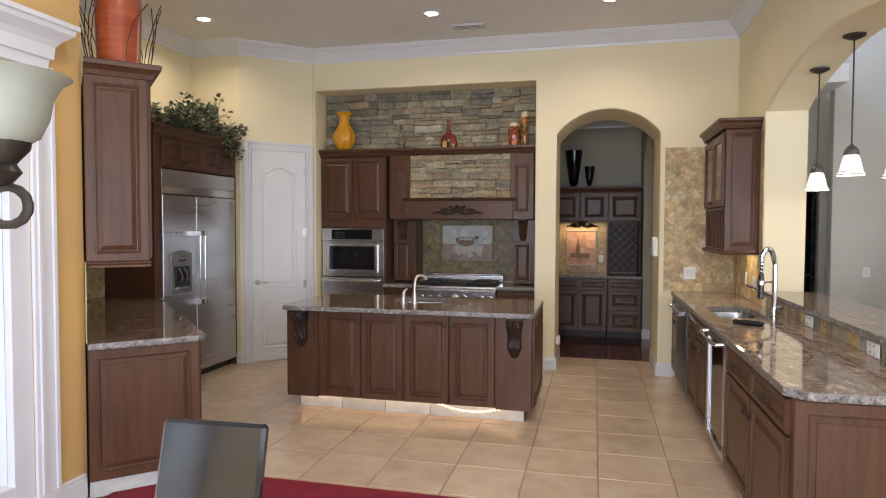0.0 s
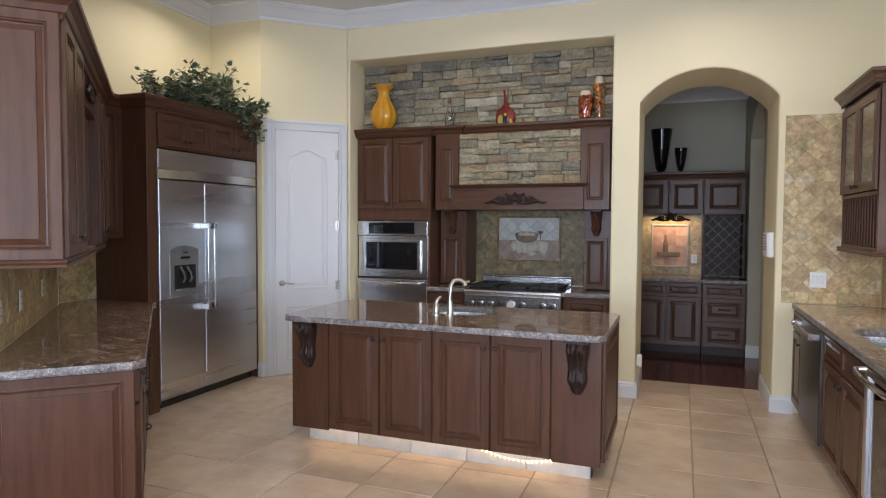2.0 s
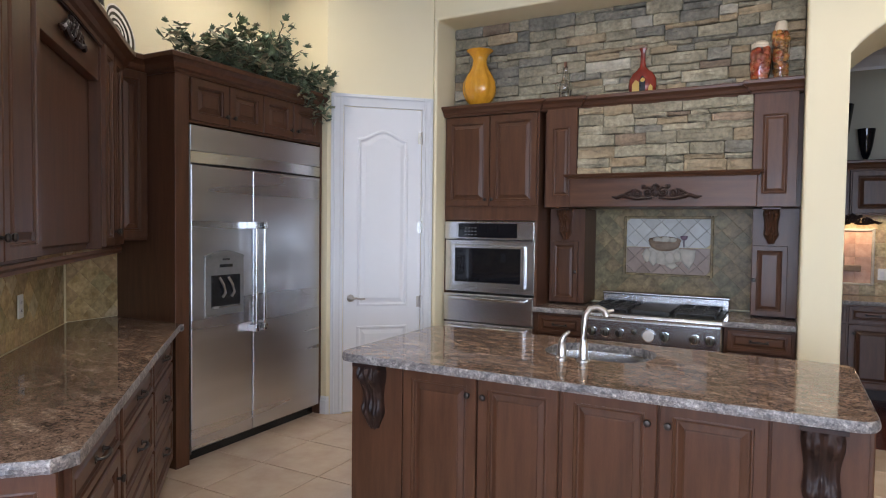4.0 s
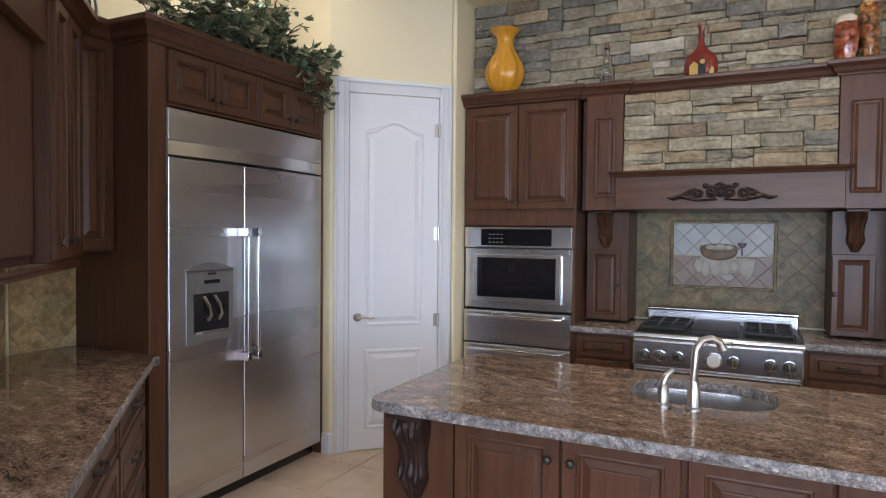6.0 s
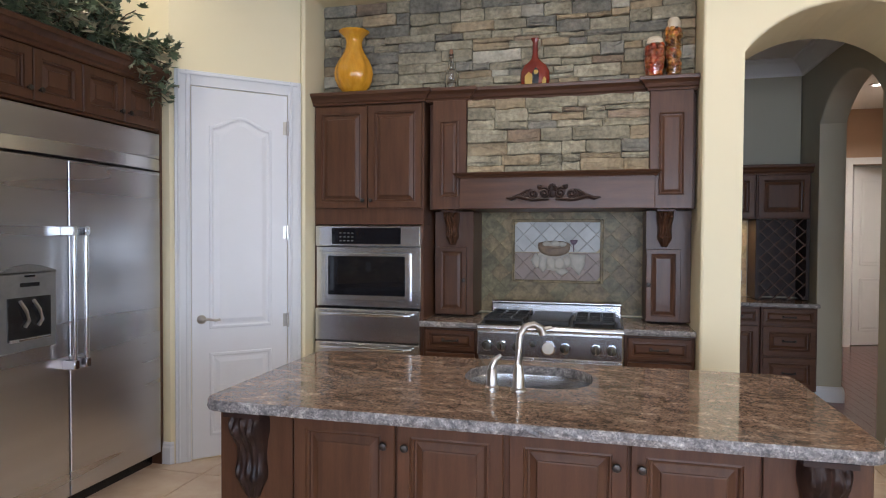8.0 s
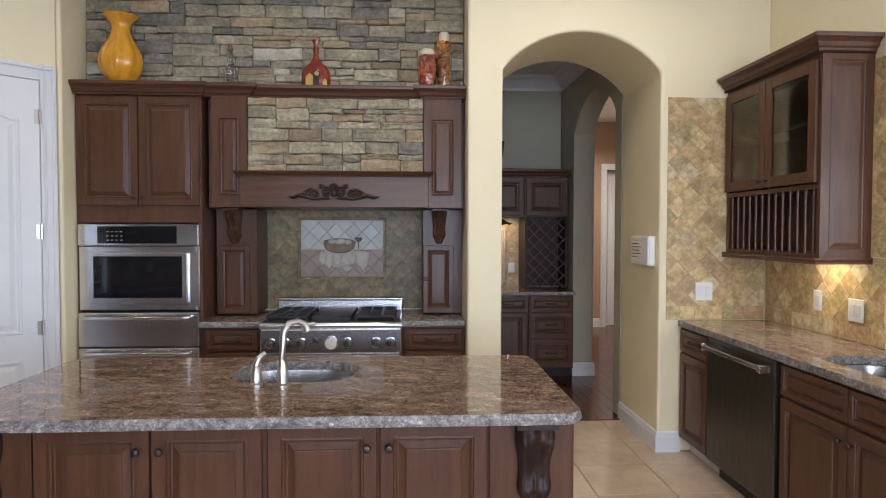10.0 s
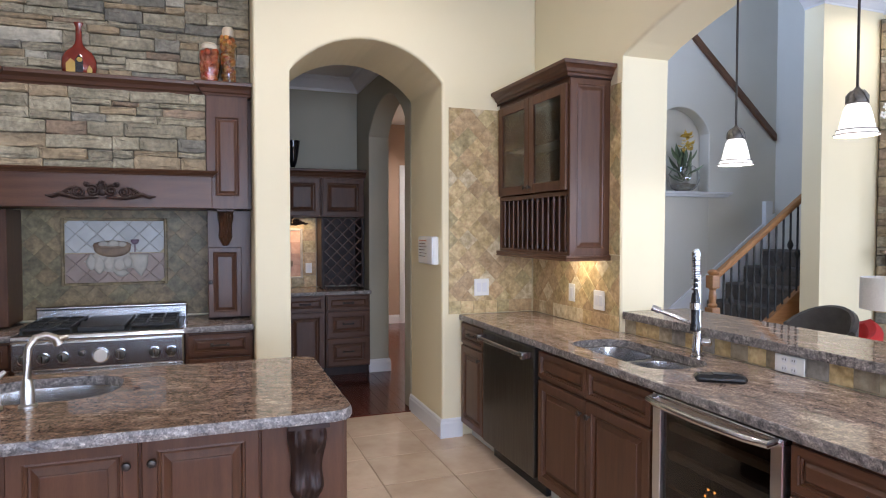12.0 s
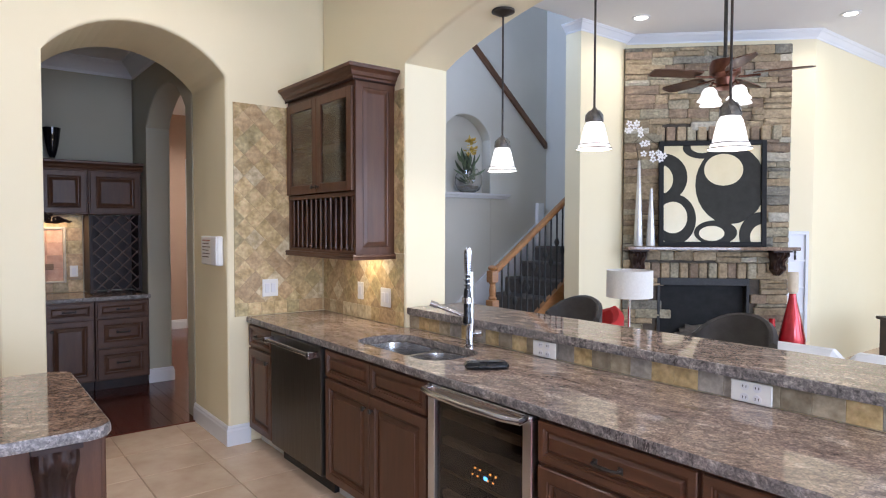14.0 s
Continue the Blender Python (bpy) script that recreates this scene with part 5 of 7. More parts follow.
# ---- stones ----
def stone_wall(parent, m, x0, x1, z0, z1, seed, proud=0.035, unit=0.0172, high=(3, 5), wide=(7, 22), skip=(), tones=(0.04, 0.20, 0.27, 0.44)):
    """Dry-laid stones of mixed heights, fitted one above another, each a piece of its own."""
    rnd = random.Random(seed)
    nx, nz = max(1, round((x1 - x0) / unit)), max(1, round((z1 - z0) / unit))
    ux, uz = (x1 - x0) / nx, (z1 - z0) / nz
    top = [0] * nx

    def put(x, w, zz, hh):
        if any(a < x + w * 0.5 < b and c < zz + hh * 0.5 < e for a, b, c, e in skip):
            return
        p = rnd.uniform(0.65, 1.3) * proud
        r = min(w, hh) * rnd.uniform(0.03, 0.13)
        sway = [rnd.uniform(-0.0055, 0.0055) for _ in range(12)]

        def loop(ins, y, jit):
            a, b, c, e = x + ins, x + w - ins, zz + ins, zz + hh - ins
            k = max(0.0, r - ins * 0.3)
            pts = [(a + k, c), (a + (b - a) * 0.36, c), (a + (b - a) * 0.68, c), (b - k, c), (b, c + k), (b, e - k),
                   (b - k, e), (a + (b - a) * 0.64, e), (a + (b - a) * 0.33, e), (a + k, e), (a, e - k), (a, c + k)]
            return [(px, -y - rnd.uniform(-jit, jit), pz + s_) for (px, pz), s_ in zip(pts, sway)]
        q = G().rings([loop(0.001, 0, 0), loop(0.0015, p * 0.85, 0.002), loop(0.006, p, 0.004), loop(min(hh, w) * 0.30, p * 1.05, 0.006)], m)
        k = rnd.random()
        a, b, c, d = tones
        part("stone", q, STONEPALE if k < a else STONETAN if k < b else STONEBROWN if k < c else STONECOOL if k < d else STONEGREY, parent)

    while min(top) < nz:
        z = min(top)
        i = top.index(z)
        free = 1
        while i + free < nx and top[i + free] == z:
            free += 1
        h = rnd.randint(*high)
        h = nz - z if nz - z - h < high[0] - 1 else h
        h = min(h, nz - z, high[1] + 2)
        w = rnd.randint(wide[0], max(wide[0] + 1, min(wide[1], int(h * 5.2))))
        w = free if free - w < wide[0] - 1 else w
        w = min(w, free)
        if i and top[i - 1] - z in (1, 2, 3, 4, 5, 6, 7) and rnd.random() < 0.7 and top[i - 1] - z >= high[0] - 1:
            h = min(top[i - 1] - z, nz - z)
        for j in range(i, i + w):
            top[j] = z + h
        put(x0 + i * ux, w * ux, z0 + z * uz, h * uz)


stone_wall(bpy.data.objects["stone_backing"], pose(0, 7.345, 0), -3.272, -0.664, 2.494, 3.182, 5)
stone_wall(hood, pose(0, -0.565, 0), 0.289, 1.480, 1.908, 2.408, 14, tones=(0.05, 0.32, 0.40, 0.50))
stone_wall(fp, pose(0, -0.10, 0), 0.0, 1.72, 0.0, 3.48, 23, unit=0.02, high=(3, 5), wide=(7, 22), skip=((0.33, 1.37, -1, 1.0), (0.2, 1.5, 0.98, 1.16), (0.33, 1.41, 2.47, 2.63)), tones=(0.04, 0.50, 0.72, 0.80))
for z, h, n, a in ((0.99, 0.165, 13, 0.2), (2.475, 0.15, 12, 0.335)):
    for k in range(n):
        part("stone", G().box(a + k * 0.09 * 13 / n * 1.11, a + 0.092 + k * 0.09 * 13 / n * 1.11, -0.138 - 0.010 * (k % 3), -0.10, z, z + h, 0.010), (STONETAN, STONEBROWN, STONETAN, STONEGREY)[k % 4], fp)

# ---- wall tiles ----
def clip(poly, x0, x1, z0, z1):
    for ax, lim, sg in ((0, x0, 1), (0, x1, -1), (1, z0, 1), (1, z1, -1)):
        out = []
        for i, p in enumerate(poly):
            q = poly[(i + 1) % len(poly)]
            a, b = sg * (p[ax] - lim), sg * (q[ax] - lim)
            if a >= 0:
                out.append(p)
            if a * b < 0:
                f = a / (a - b)
                out.append((p[0] + (q[0] - p[0]) * f, p[1] + (q[1] - p[1]) * f))
        poly = out
        if len(poly) < 3:
            return []
    return poly


TILERND = random.Random(41)


def tile(parent, m, poly, mt, th=0.0026, gap=0.0006, name="tile"):
    mt = TILERND.choice(mt) if isinstance(mt, tuple) else mt
    cx, cz = sum(p[0] for p in poly) / len(poly), sum(p[1] for p in poly) / len(poly)
    def lp(ins, y):
        r = []
        for p in poly:
            d = max(1e-6, math.hypot(p[0] - cx, p[1] - cz))
            k = max(0.2, 1 - ins * 1.4 / d)
            r.append((cx + (p[0] - cx) * k, -y, cz + (p[1] - cz) * k))
        return r
    part(name, G().rings([lp(gap, 0), lp(gap, th * 0.5), lp(gap + 0.002, th)], m), mt, parent)


def area(poly):
    return abs(sum(p[0] * poly[(i + 1) % len(poly)][1] - poly[(i + 1) % len(poly)][0] * p[1] for i, p in enumerate(poly))) / 2


def diamonds(parent, m, x0, x1, z0, z1, s, mt, skip=None, ox=0.0, oz=0.0, **kw):
    n, k = int((x1 - x0) / s) + 3, int((z1 - z0) / s * 2) + 4
    for j in range(-2, k):
        for i in range(-2, n):
            cx, cz = x0 + ox + i * s + (s / 2 if j % 2 else 0), z0 + oz + j * s / 2
            if skip and skip[0] < cx < skip[1] and skip[2] < cz < skip[3]:
                continue
            p = clip([(cx - s / 2, cz), (cx, cz - s / 2), (cx + s / 2, cz), (cx, cz + s / 2)], x0, x1, z0, z1)
            if p and area(p) > 0.0006:
                tile(parent, m, p, mt, **kw)


def squares(parent, m, x0, x1, z0, z1, s, mt):
    n = max(1, round((x1 - x0) / s))
    w = (x1 - x0) / n
    for i in range(n):
        tile(parent, m, [(x0 + i * w, z0), (x0 + (i + 1) * w, z0), (x0 + (i + 1) * w, z1), (x0 + i * w, z1)], mt)


TILEBED = material("tan_grout", (0.44, 0.35, 0.20), (0.54, 0.44, 0.27), 25, 0.9, bump=0.3)
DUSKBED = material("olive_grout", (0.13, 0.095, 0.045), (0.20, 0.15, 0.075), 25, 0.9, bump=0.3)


def splash(label, m, x0, x1, z0, z1, bed=None):
    o = thing("backsplash", m, label, "backsplash", kind="structure")
    part("grout", G().box(x0, x1, -0.004, -0.0005, z0, z1, 0), bed or TILEBED, o)
    return o


o = splash("tumbled golden slate tiles set on the diagonal", pose(0, YW, 0), 0.695, XR - 0.002, 0.907, 2.41)
squares(o, pose(0, -0.004, 0), 0.695, 1.375, 0.907, 1.0, 0.10, MIXED)
diamonds(o, pose(0, -0.004, 0), 0.695, 1.375, 1.0, 2.41, 0.15, MIXED)
o = splash("tumbled golden slate tiles behind the sink counter", pose(XR, 7.0, 0, 0, 0, -90), 0.012, 1.095, 0.907, 1.37)
squares(o, pose(0, -0.004, 0), 0.012, 1.095, 0.907, 1.0, 0.10, MIXED)
diamonds(o, pose(0, -0.004, 0), 0.012, 1.095, 1.0, 1.34, 0.15, MIXED)
o = splash("narrow strip of slate tiles beside the wall cabinet", pose(XR, 7.0, 0, 0, 0, -90), 0.985, 1.095, 1.375, 2.41)
diamonds(o, pose(0, -0.004, 0), 0.985, 1.095, 1.375, 2.41, 0.15, MIXED)
o = splash("row of slate tiles under the raised bar", pose(1.43, 5.9, 0, 0, 0, -90), 0.0, 3.0, 0.907, 0.985)
rnb = random.Random(3)
BARTILE = material("taupe_slate", (0.25, 0.20, 0.13), (0.46, 0.40, 0.29), 18.0, 0.45, rand=0.2, bump=0.35, bscale=45, fine=0.35)
BARGREY = material("grey_slate", (0.25, 0.23, 0.20), (0.46, 0.43, 0.38), 18.0, 0.45, rand=0.2, bump=0.35, bscale=45, fine=0.35)
for k in range(29):
    squares(o, pose(0, -0.004, 0), k * 0.1034, (k + 1) * 0.1034, 0.907, 0.988, 0.10, rnb.choice([BARTILE, BARTILE, BARGREY, BARGREY, SLATE]))
p = diag(4.10, 0.122)
o = splash("slate tiles along the diagonal counter", pose(p.x, p.y, 0, 0, 0, 135), 0.0, 2.40, 0.907, 1.37)
squares(o, pose(0, -0.004, 0), 0.0, 2.40, 0.907, 1.0, 0.10, MIXED)
diamonds(o, pose(0, -0.004, 0), 0.0, 2.40, 1.0, 1.36, 0.15, MIXED)
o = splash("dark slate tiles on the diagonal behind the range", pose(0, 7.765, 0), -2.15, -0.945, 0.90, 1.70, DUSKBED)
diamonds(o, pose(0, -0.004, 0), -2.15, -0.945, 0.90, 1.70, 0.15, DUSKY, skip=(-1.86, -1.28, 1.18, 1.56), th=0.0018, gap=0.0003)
# mural set into it
mu = thing("tile_mural", pose(-1.569, 7.752, 1.13), "marble tile mural of a bowl and cloth in a carved frame", "tile mural")
part("backing", G().box(-0.335, 0.335, 0.0, 0.010, 0.0, 0.48, 0), TILEBED, mu)
for a, b, c, d in ((-0.34, -0.32, 0, 0.48), (0.32, 0.34, 0, 0.48), (-0.32, 0.32, 0, 0.02), (-0.32, 0.32, 0.46, 0.48)):
    part("frame", G().box(a, b, -0.016, 0.0, c, d, 0.005), SLATED, mu)
diamonds(mu, pose(0, 0, 0), -0.318, 0.318, 0.02, 0.228, 0.135, MURALR, th=0.008)
diamonds(mu, pose(0, 0, 0), -0.318, 0.318, 0.232, 0.46, 0.135, MURALW, th=0.008)
BOWL = material("brown_relief_stone", (0.16, 0.10, 0.06), (0.26, 0.18, 0.11), 20, 0.5, bump=0.3)
CLOTH = material("cream_relief_stone", (0.42, 0.38, 0.31), (0.55, 0.50, 0.42), 16, 0.5, bump=0.3)
PLUM = material("plum_glass_stone", (0.09, 0.045, 0.07), (0.14, 0.07, 0.10), 20, 0.4)


def relief(poly, mt, y0, y1, sub=None):
    """One flat carved piece of the picture, softly rounded towards its middle."""
    cx, cz = sum(p[0] for p in poly) / len(poly), sum(p[1] for p in poly) / len(poly)
    lp = [[(cx + (p[0] - cx) * k, -y, cz + (p[1] - cz) * k) for p in poly] for k, y in ((1.0, y0), (0.96, y1 - 0.003), (0.86, y1), (0.4, y1 + 0.002))]
    return part("relief", G().rings(lp), mt, mu, "", True)


def round_poly(cx, cz, rx, rz, n=18, wob=0.0, a0=0.0, a1=360.0):
    return [(cx + rx * (1 + wob * math.sin(i * 2.1)) * math.cos(radians(a0 + (a1 - a0) * i / n)), cz + rz * (1 + wob * math.cos(i * 1.7)) * math.sin(radians(a0 + (a1 - a0) * i / n))) for i in range(n + (a1 - a0 < 360))]


relief(round_poly(-0.02, 0.17, 0.17, 0.075, 20, 0.10), CLOTH, 0.006, 0.012)
relief([(0.10, 0.225), (0.215, 0.215), (0.205, 0.13), (0.165, 0.055), (0.125, 0.10), (0.09, 0.16)], CLOTH, 0.006, 0.013)
relief([(-0.02, 0.10), (0.06, 0.115), (0.09, 0.085), (0.04, 0.055), (0.0, 0.07)], CLOTH, 0.006, 0.014)
for cx, cz, rx, rz in ((-0.155, 0.165, 0.032, 0.055), (-0.105, 0.145, 0.036, 0.062), (-0.045, 0.155, 0.040, 0.050), (0.02, 0.150, 0.044, 0.048), (0.075, 0.165, 0.034, 0.045)):
    relief(round_poly(cx, cz, rx, rz, 14, 0.08), CLOTH, 0.010, 0.017)
relief(round_poly(-0.02, 0.262, 0.118, 0.062, 16, 0.0, 180, 360) + [(0.098, 0.285), (-0.138, 0.305)], BOWL, 0.012, 0.020)
relief(round_poly(-0.02, 0.285, 0.125, 0.034, 20), BOWL, 0.014, 0.022)
relief(round_poly(-0.02, 0.290, 0.100, 0.022, 18), CLOTH, 0.016, 0.023)
for cx, cz, rx in ((-0.075, 0.296, 0.034), (-0.01, 0.300, 0.038), (0.045, 0.292, 0.030)):
    relief(round_poly(cx, cz, rx, 0.020, 12, 0.06), CLOTH, 0.018, 0.027)
relief(round_poly(0.125, 0.325, 0.028, 0.036, 12, 0.0, 180, 360), PLUM, 0.008, 0.016)
relief([(0.121, 0.29), (0.129, 0.29), (0.129, 0.235), (0.121, 0.235)], PLUM, 0.008, 0.012)

# ---- carved ornaments ----
def ornament(name, label, m, w=0.56, h=0.13):
    t = thing(name, m, label, "ornament")
    q = G()
    f, v = w / 0.60, h / 0.12
    for s_ in (-1, 1):
        for cx, cz, rr, th, sp in ((0.050, 0.052, 0.036, 0.0105, 1), (0.122, 0.045, 0.034, 0.0100, -1), (0.078, 0.092, 0.016, 0.0070, -1), (0.178, 0.036, 0.020, 0.0080, 1)):
            q.tube([(s_ * f * (cx + rr * (1 - i / 21) * math.cos(i * 0.62 * sp + 1.0)), -0.012 - 0.0004 * i, v * (cz + rr * (1 - i / 21) * math.sin(i * 0.62 * sp + 1.0))) for i in range(19)], th, 6)
        q.tube([(s_ * f * x, -y, v * z) for x, y, z in ((0.02, 0.008, 0.012), (0.07, 0.012, 0.010), (0.13, 0.012, 0.006), (0.185, 0.012, 0.020), (0.225, 0.012, 0.030), (0.262, 0.010, 0.014), (0.30, 0.006, 0.022))], 0.013, 6, None, [0.7, 1, 1, 1.2, 1.2, 1.1, 0.3])
        q.tube([(s_ * f * x, -y, v * z) for x, y, z in ((0.135, 0.010, 0.078), (0.165, 0.014, 0.064), (0.20, 0.012, 0.044), (0.232, 0.010, 0.026))], 0.010, 6, None, [0.4, 1.1, 1, 0.4])
        for k in range(4):
            q.tube([(s_ * f * (0.215 + 0.02 * k), -0.010, v * (0.026 - 0.003 * k)), (s_ * f * (0.232 + 0.02 * k), -0.014, v * (0.044 - 0.008 * k))], 0.006, 5, None, [1, 0.4])
    q.lathe([(0.030, 0), (0.026, 0.014), (0.010, 0.022)], 12, pose(0, -0.002, v * 0.050, 90))
    for k in range(7):
        a = (k - 3) * 0.42
        q.tube([(0, -0.012, v * 0.060), (0.026 * math.sin(a), -0.018, v * 0.060 + 0.034 * math.cos(a)), (0.038 * math.sin(a), -0.008, v * 0.060 + 0.056 * math.cos(a))], 0.010, 6, None, [0.8, 1, 0.3])
    part("carving", q, CARVED, t, "", True)


ornament("carved_ornament", "dark carved scroll ornament on the hood mantel", pose(-1.556, 7.102, 1.715), 0.61, 0.12)
p = diag(5.40, 0.452)
ornament("carved_ornament", "dark carved scroll ornament on the wall cabinet valance", pose(p.x, p.y, 2.29, 0, 0, 135), 0.40, 0.11)

# ---- butler's pantry cabinets ----
bx = -0.62
cabinet("base_cabinet", "dark cherry pantry base with drawers over doors", pose(bx, 9.745, 0), 0.78, 0.85, 0.58,
        [("drawer", 0.01, 0.385, 0.69, 0.84, 0.2, 0.765), ("drawer", 0.395, 0.77, 0.69, 0.84, 0.58, 0.765), ("door", 0.01, 0.385, 0.11, 0.68, 0.34, 0.6), ("door", 0.395, 0.77, 0.11, 0.68, 0.44, 0.6)], toe=0.1, toemat=CARVED)
cabinet("drawer_cabinet", "dark cherry pantry drawer stack", pose(bx + 0.79, 9.745, 0), 0.46, 0.85, 0.58,
        [("drawer", 0.01, 0.45, 0.69, 0.84, 0.23, 0.765), ("drawer", 0.01, 0.45, 0.41, 0.68, 0.23, 0.55), ("drawer", 0.01, 0.45, 0.11, 0.40, 0.23, 0.26)], toe=0.1, toemat=CARVED)
worktop("pantry_worktop", "brown granite worktop in the serving pantry", [(bx - 0.3, 9.12), (0.64, 9.12), (0.64, 9.745), (bx - 0.3, 9.745)], 0.852, 0.89, (), 17)
for x0, w in ((bx, 0.39), (bx + 0.395, 0.39), (bx + 0.79, 0.46)):
    cabinet("wall_cabinet", "dark cherry pantry wall cabinet", pose(x0, 9.745, 1.655), w, 0.42, 0.33, [("door", 0.01, w - 0.01, 0.01, 0.41, None, 0)], "wall cabinet")
t = thing("cabinet_crown", pose(0, 0, 0), "dark crown moulding over the pantry cabinets", "moulding")
part("cornice", G().moulding(CABCROWN, [(bx - 0.1, 9.41, 2.075), (0.635, 9.41, 2.075), (0.635, 9.74, 2.075)]).box(bx, 0.635, 9.41, 9.745, 2.07, 2.085), WOODM, t)
ornament("carved_ornament", "dark carved ornament under the pantry cabinets", pose(-0.2, 9.405, 1.57), 0.46, 0.10)
wr = thing("wine_rack", pose(bx + 0.79, 9.745, 0.90), "dark lattice wine rack in the pantry", "wine rack")
part("body", G().box(0, 0.03, -0.33, 0, 0, 0.75).box(0.43, 0.46, -0.33, 0, 0, 0.75).box(0.03, 0.43, -0.02, 0, 0, 0.75), CARVED, wr)
for k in range(-3, 7):
    for s in (1, -1):
        a, b = [], []
        z0 = k * 0.125
        pts = clip([(0.03, z0 - 0.007), (0.43, z0 + 0.4 - 0.007), (0.43, z0 + 0.4 + 0.007), (0.03, z0 + 0.007)] if s > 0 else [(0.03, z0 + 0.4 - 0.007), (0.43, z0 - 0.007), (0.43, z0 + 0.007), (0.03, z0 + 0.4 + 0.007)], 0.03, 0.43, 0.0, 0.75)
        if pts:
            part("lattice", G().prism(pts, "y", -0.324 - 0.004 * s, -0.300 - 0.004 * s), WOOD, wr)
o = splash("warm slate tiles behind the pantry counter", pose(0, 9.748, 0), -0.62, 0.16, 0.892, 1.655)
for j in range(6):
    squares(o, pose(0, -0.004, 0), -0.62, 0.16, 0.892 + j * 0.127, 1.015 + j * 0.127, 0.13, (SLATE, SLATEROSE, SLATEOLIVE))
pm = thing("tile_mural", pose(-0.21, 9.735, 0.99), "framed red clay tile picture of a wine still life", "tile mural")
TERRA = material("terracotta_tile", (0.44, 0.21, 0.13), (0.66, 0.42, 0.29), 8, 0.4, rand=0.15, fine=0.3, bscale=14)
for j in range(4):
    squares(pm, pose(0, 0, 0), -0.20, 0.20, 0.02 + j * 0.125, 0.145 + j * 0.125, 0.133, TERRA)
for a, b, c, d in ((-0.225, -0.20, 0, 0.545), (0.20, 0.225, 0, 0.545), (-0.20, 0.20, 0, 0.02), (-0.20, 0.20, 0.52, 0.545)):
    part("frame", G().box(a, b, -0.018, 0.0, c, d, 0.004), CLOTH, pm)
part("relief", G().lathe([(0.03, 0.0), (0.034, 0.01), (0.03, 0.14), (0.012, 0.18), (0.012, 0.24)], 10, pose(-0.05, -0.006, 0.16) @ Matrix.Diagonal((1, 0.3, 1, 1))), BOWL, pm, "", True)
part("relief", G().box(-0.15, 0.12, -0.016, -0.006, 0.13, 0.19, 0.008), BOWL, pm)
hd = thing("door_3", pose(2.02, 12.55, 0), "white hallway door standing ajar in its casing", "door", kind="structure")
hl = pose(0.045, 0.06, 0, 0, 0, 22)
hleaf = part("leaf", G().box(0.0, 0.50, -0.022, 0.022, 0.01, 2.44, 0.003, hl), DOORW, hd)
for z0, z1 in ((1.10, 2.28), (0.20, 0.92)):
    part("panel", G().panel(0.10, 0.42, z0, z1, -0.022, [(0, 0), (0.006, 0.008), (0.03, 0.004), (0.05, 0.009), (0.055, 0.010)], hl), DOORW, hleaf)
for z in (0.35, 1.25, 2.15):
    part("hinge", G().tube([(0.024, 0.03, z - 0.06), (0.024, 0.03, z + 0.06)], 0.012, 8), NICKEL, hd, "nickel hinge")
part("casing", G().box(-0.09, 0.0, -0.075, -0.051, 0, 2.55).box(0.0, 0.525, -0.075, -0.051, 2.46, 2.55).box(-0.072, -0.055, -0.085, -0.075, 0, 2.53), WHITE, hd)
for nm, x, y, h, r in (("vase", -0.33, 9.60, 0.62, 0.13), ("vase", -0.10, 9.58, 0.38, 0.075)):
    t = thing(nm, pose(x, y, 2.086), "tall flared black and clear glass vase", "vase")
    part("foot", G().lathe([(r * 0.55, 0), (r * 0.55, 0.02), (r * 0.3, 0.03), (r * 0.28, 0.10)], 18), SMOKE, t, "", True)
    part("bowl", G().lathe([(r * 0.28, 0.10), (r * 0.5, 0.14), (r * 0.75, h * 0.6), (r, h), (r * 0.94, h), (r * 0.68, h * 0.6), (r * 0.3, 0.15)], 18), BLACKGLASS, t, "black glass bowl", True)

# ---- vases on the crown shelf ----
def pot(name, label, category, m, prof, mt, seg=24):
    t = thing(name, m, label, category)
    part("body", G().lathe(prof, seg), mt, t, "", True)
    return t


AMBER = material("amber_glass", (0.60, 0.25, 0.012), (0.75, 0.37, 0.03), 6, 0.10, stretch=(6, 6, 0.4), coat=0.5)
t = thing("vase", pose(-2.985, 7.20, 2.493), "ribbed amber-yellow glass vase with flared neck", "vase")
lp = []
for r, z in ((0.062, 0), (0.072, 0.008), (0.082, 0.020), (0.108, 0.055), (0.130, 0.105), (0.137, 0.145), (0.131, 0.190), (0.110, 0.240), (0.080, 0.290), (0.062, 0.335), (0.056, 0.370), (0.064, 0.405), (0.088, 0.432), (0.107, 0.446), (0.110, 0.452), (0.098, 0.449), (0.060, 0.420), (0.046, 0.380)):
    rib = 0.05 if 0.03 < z < 0.33 else 0.0
    lp.append([(r * (1 + rib * math.cos(i * math.pi * 2 * 9 / 54)) * math.cos(2 * math.pi * i / 54), r * (1 + rib * math.cos(i * math.pi * 2 * 9 / 54)) * math.sin(2 * math.pi * i / 54), z) for i in range(54)])
part("body", G().rings(lp, None, True, True), AMBER, t, "", True)
t = thing("bottle", pose(-2.277, 7.25, 2.493), "clear glass decanter bottle with cork", "bottle")
part("body", G().lathe([(0.04, 0), (0.044, 0.01), (0.044, 0.10), (0.035, 0.14), (0.018, 0.17), (0.016, 0.25), (0.02, 0.255), (0.016, 0.26), (0.012, 0.25), (0.03, 0.13), (0.038, 0.10), (0.036, 0.012)], 18), CLEAR, t, "", True)
part("stopper", G().lathe([(0.012, 0.255), (0.014, 0.28), (0.01, 0.295)], 12), material("cork", (0.16, 0.07, 0.04), (0.24, 0.12, 0.07), 30, 0.7), t, "", True)
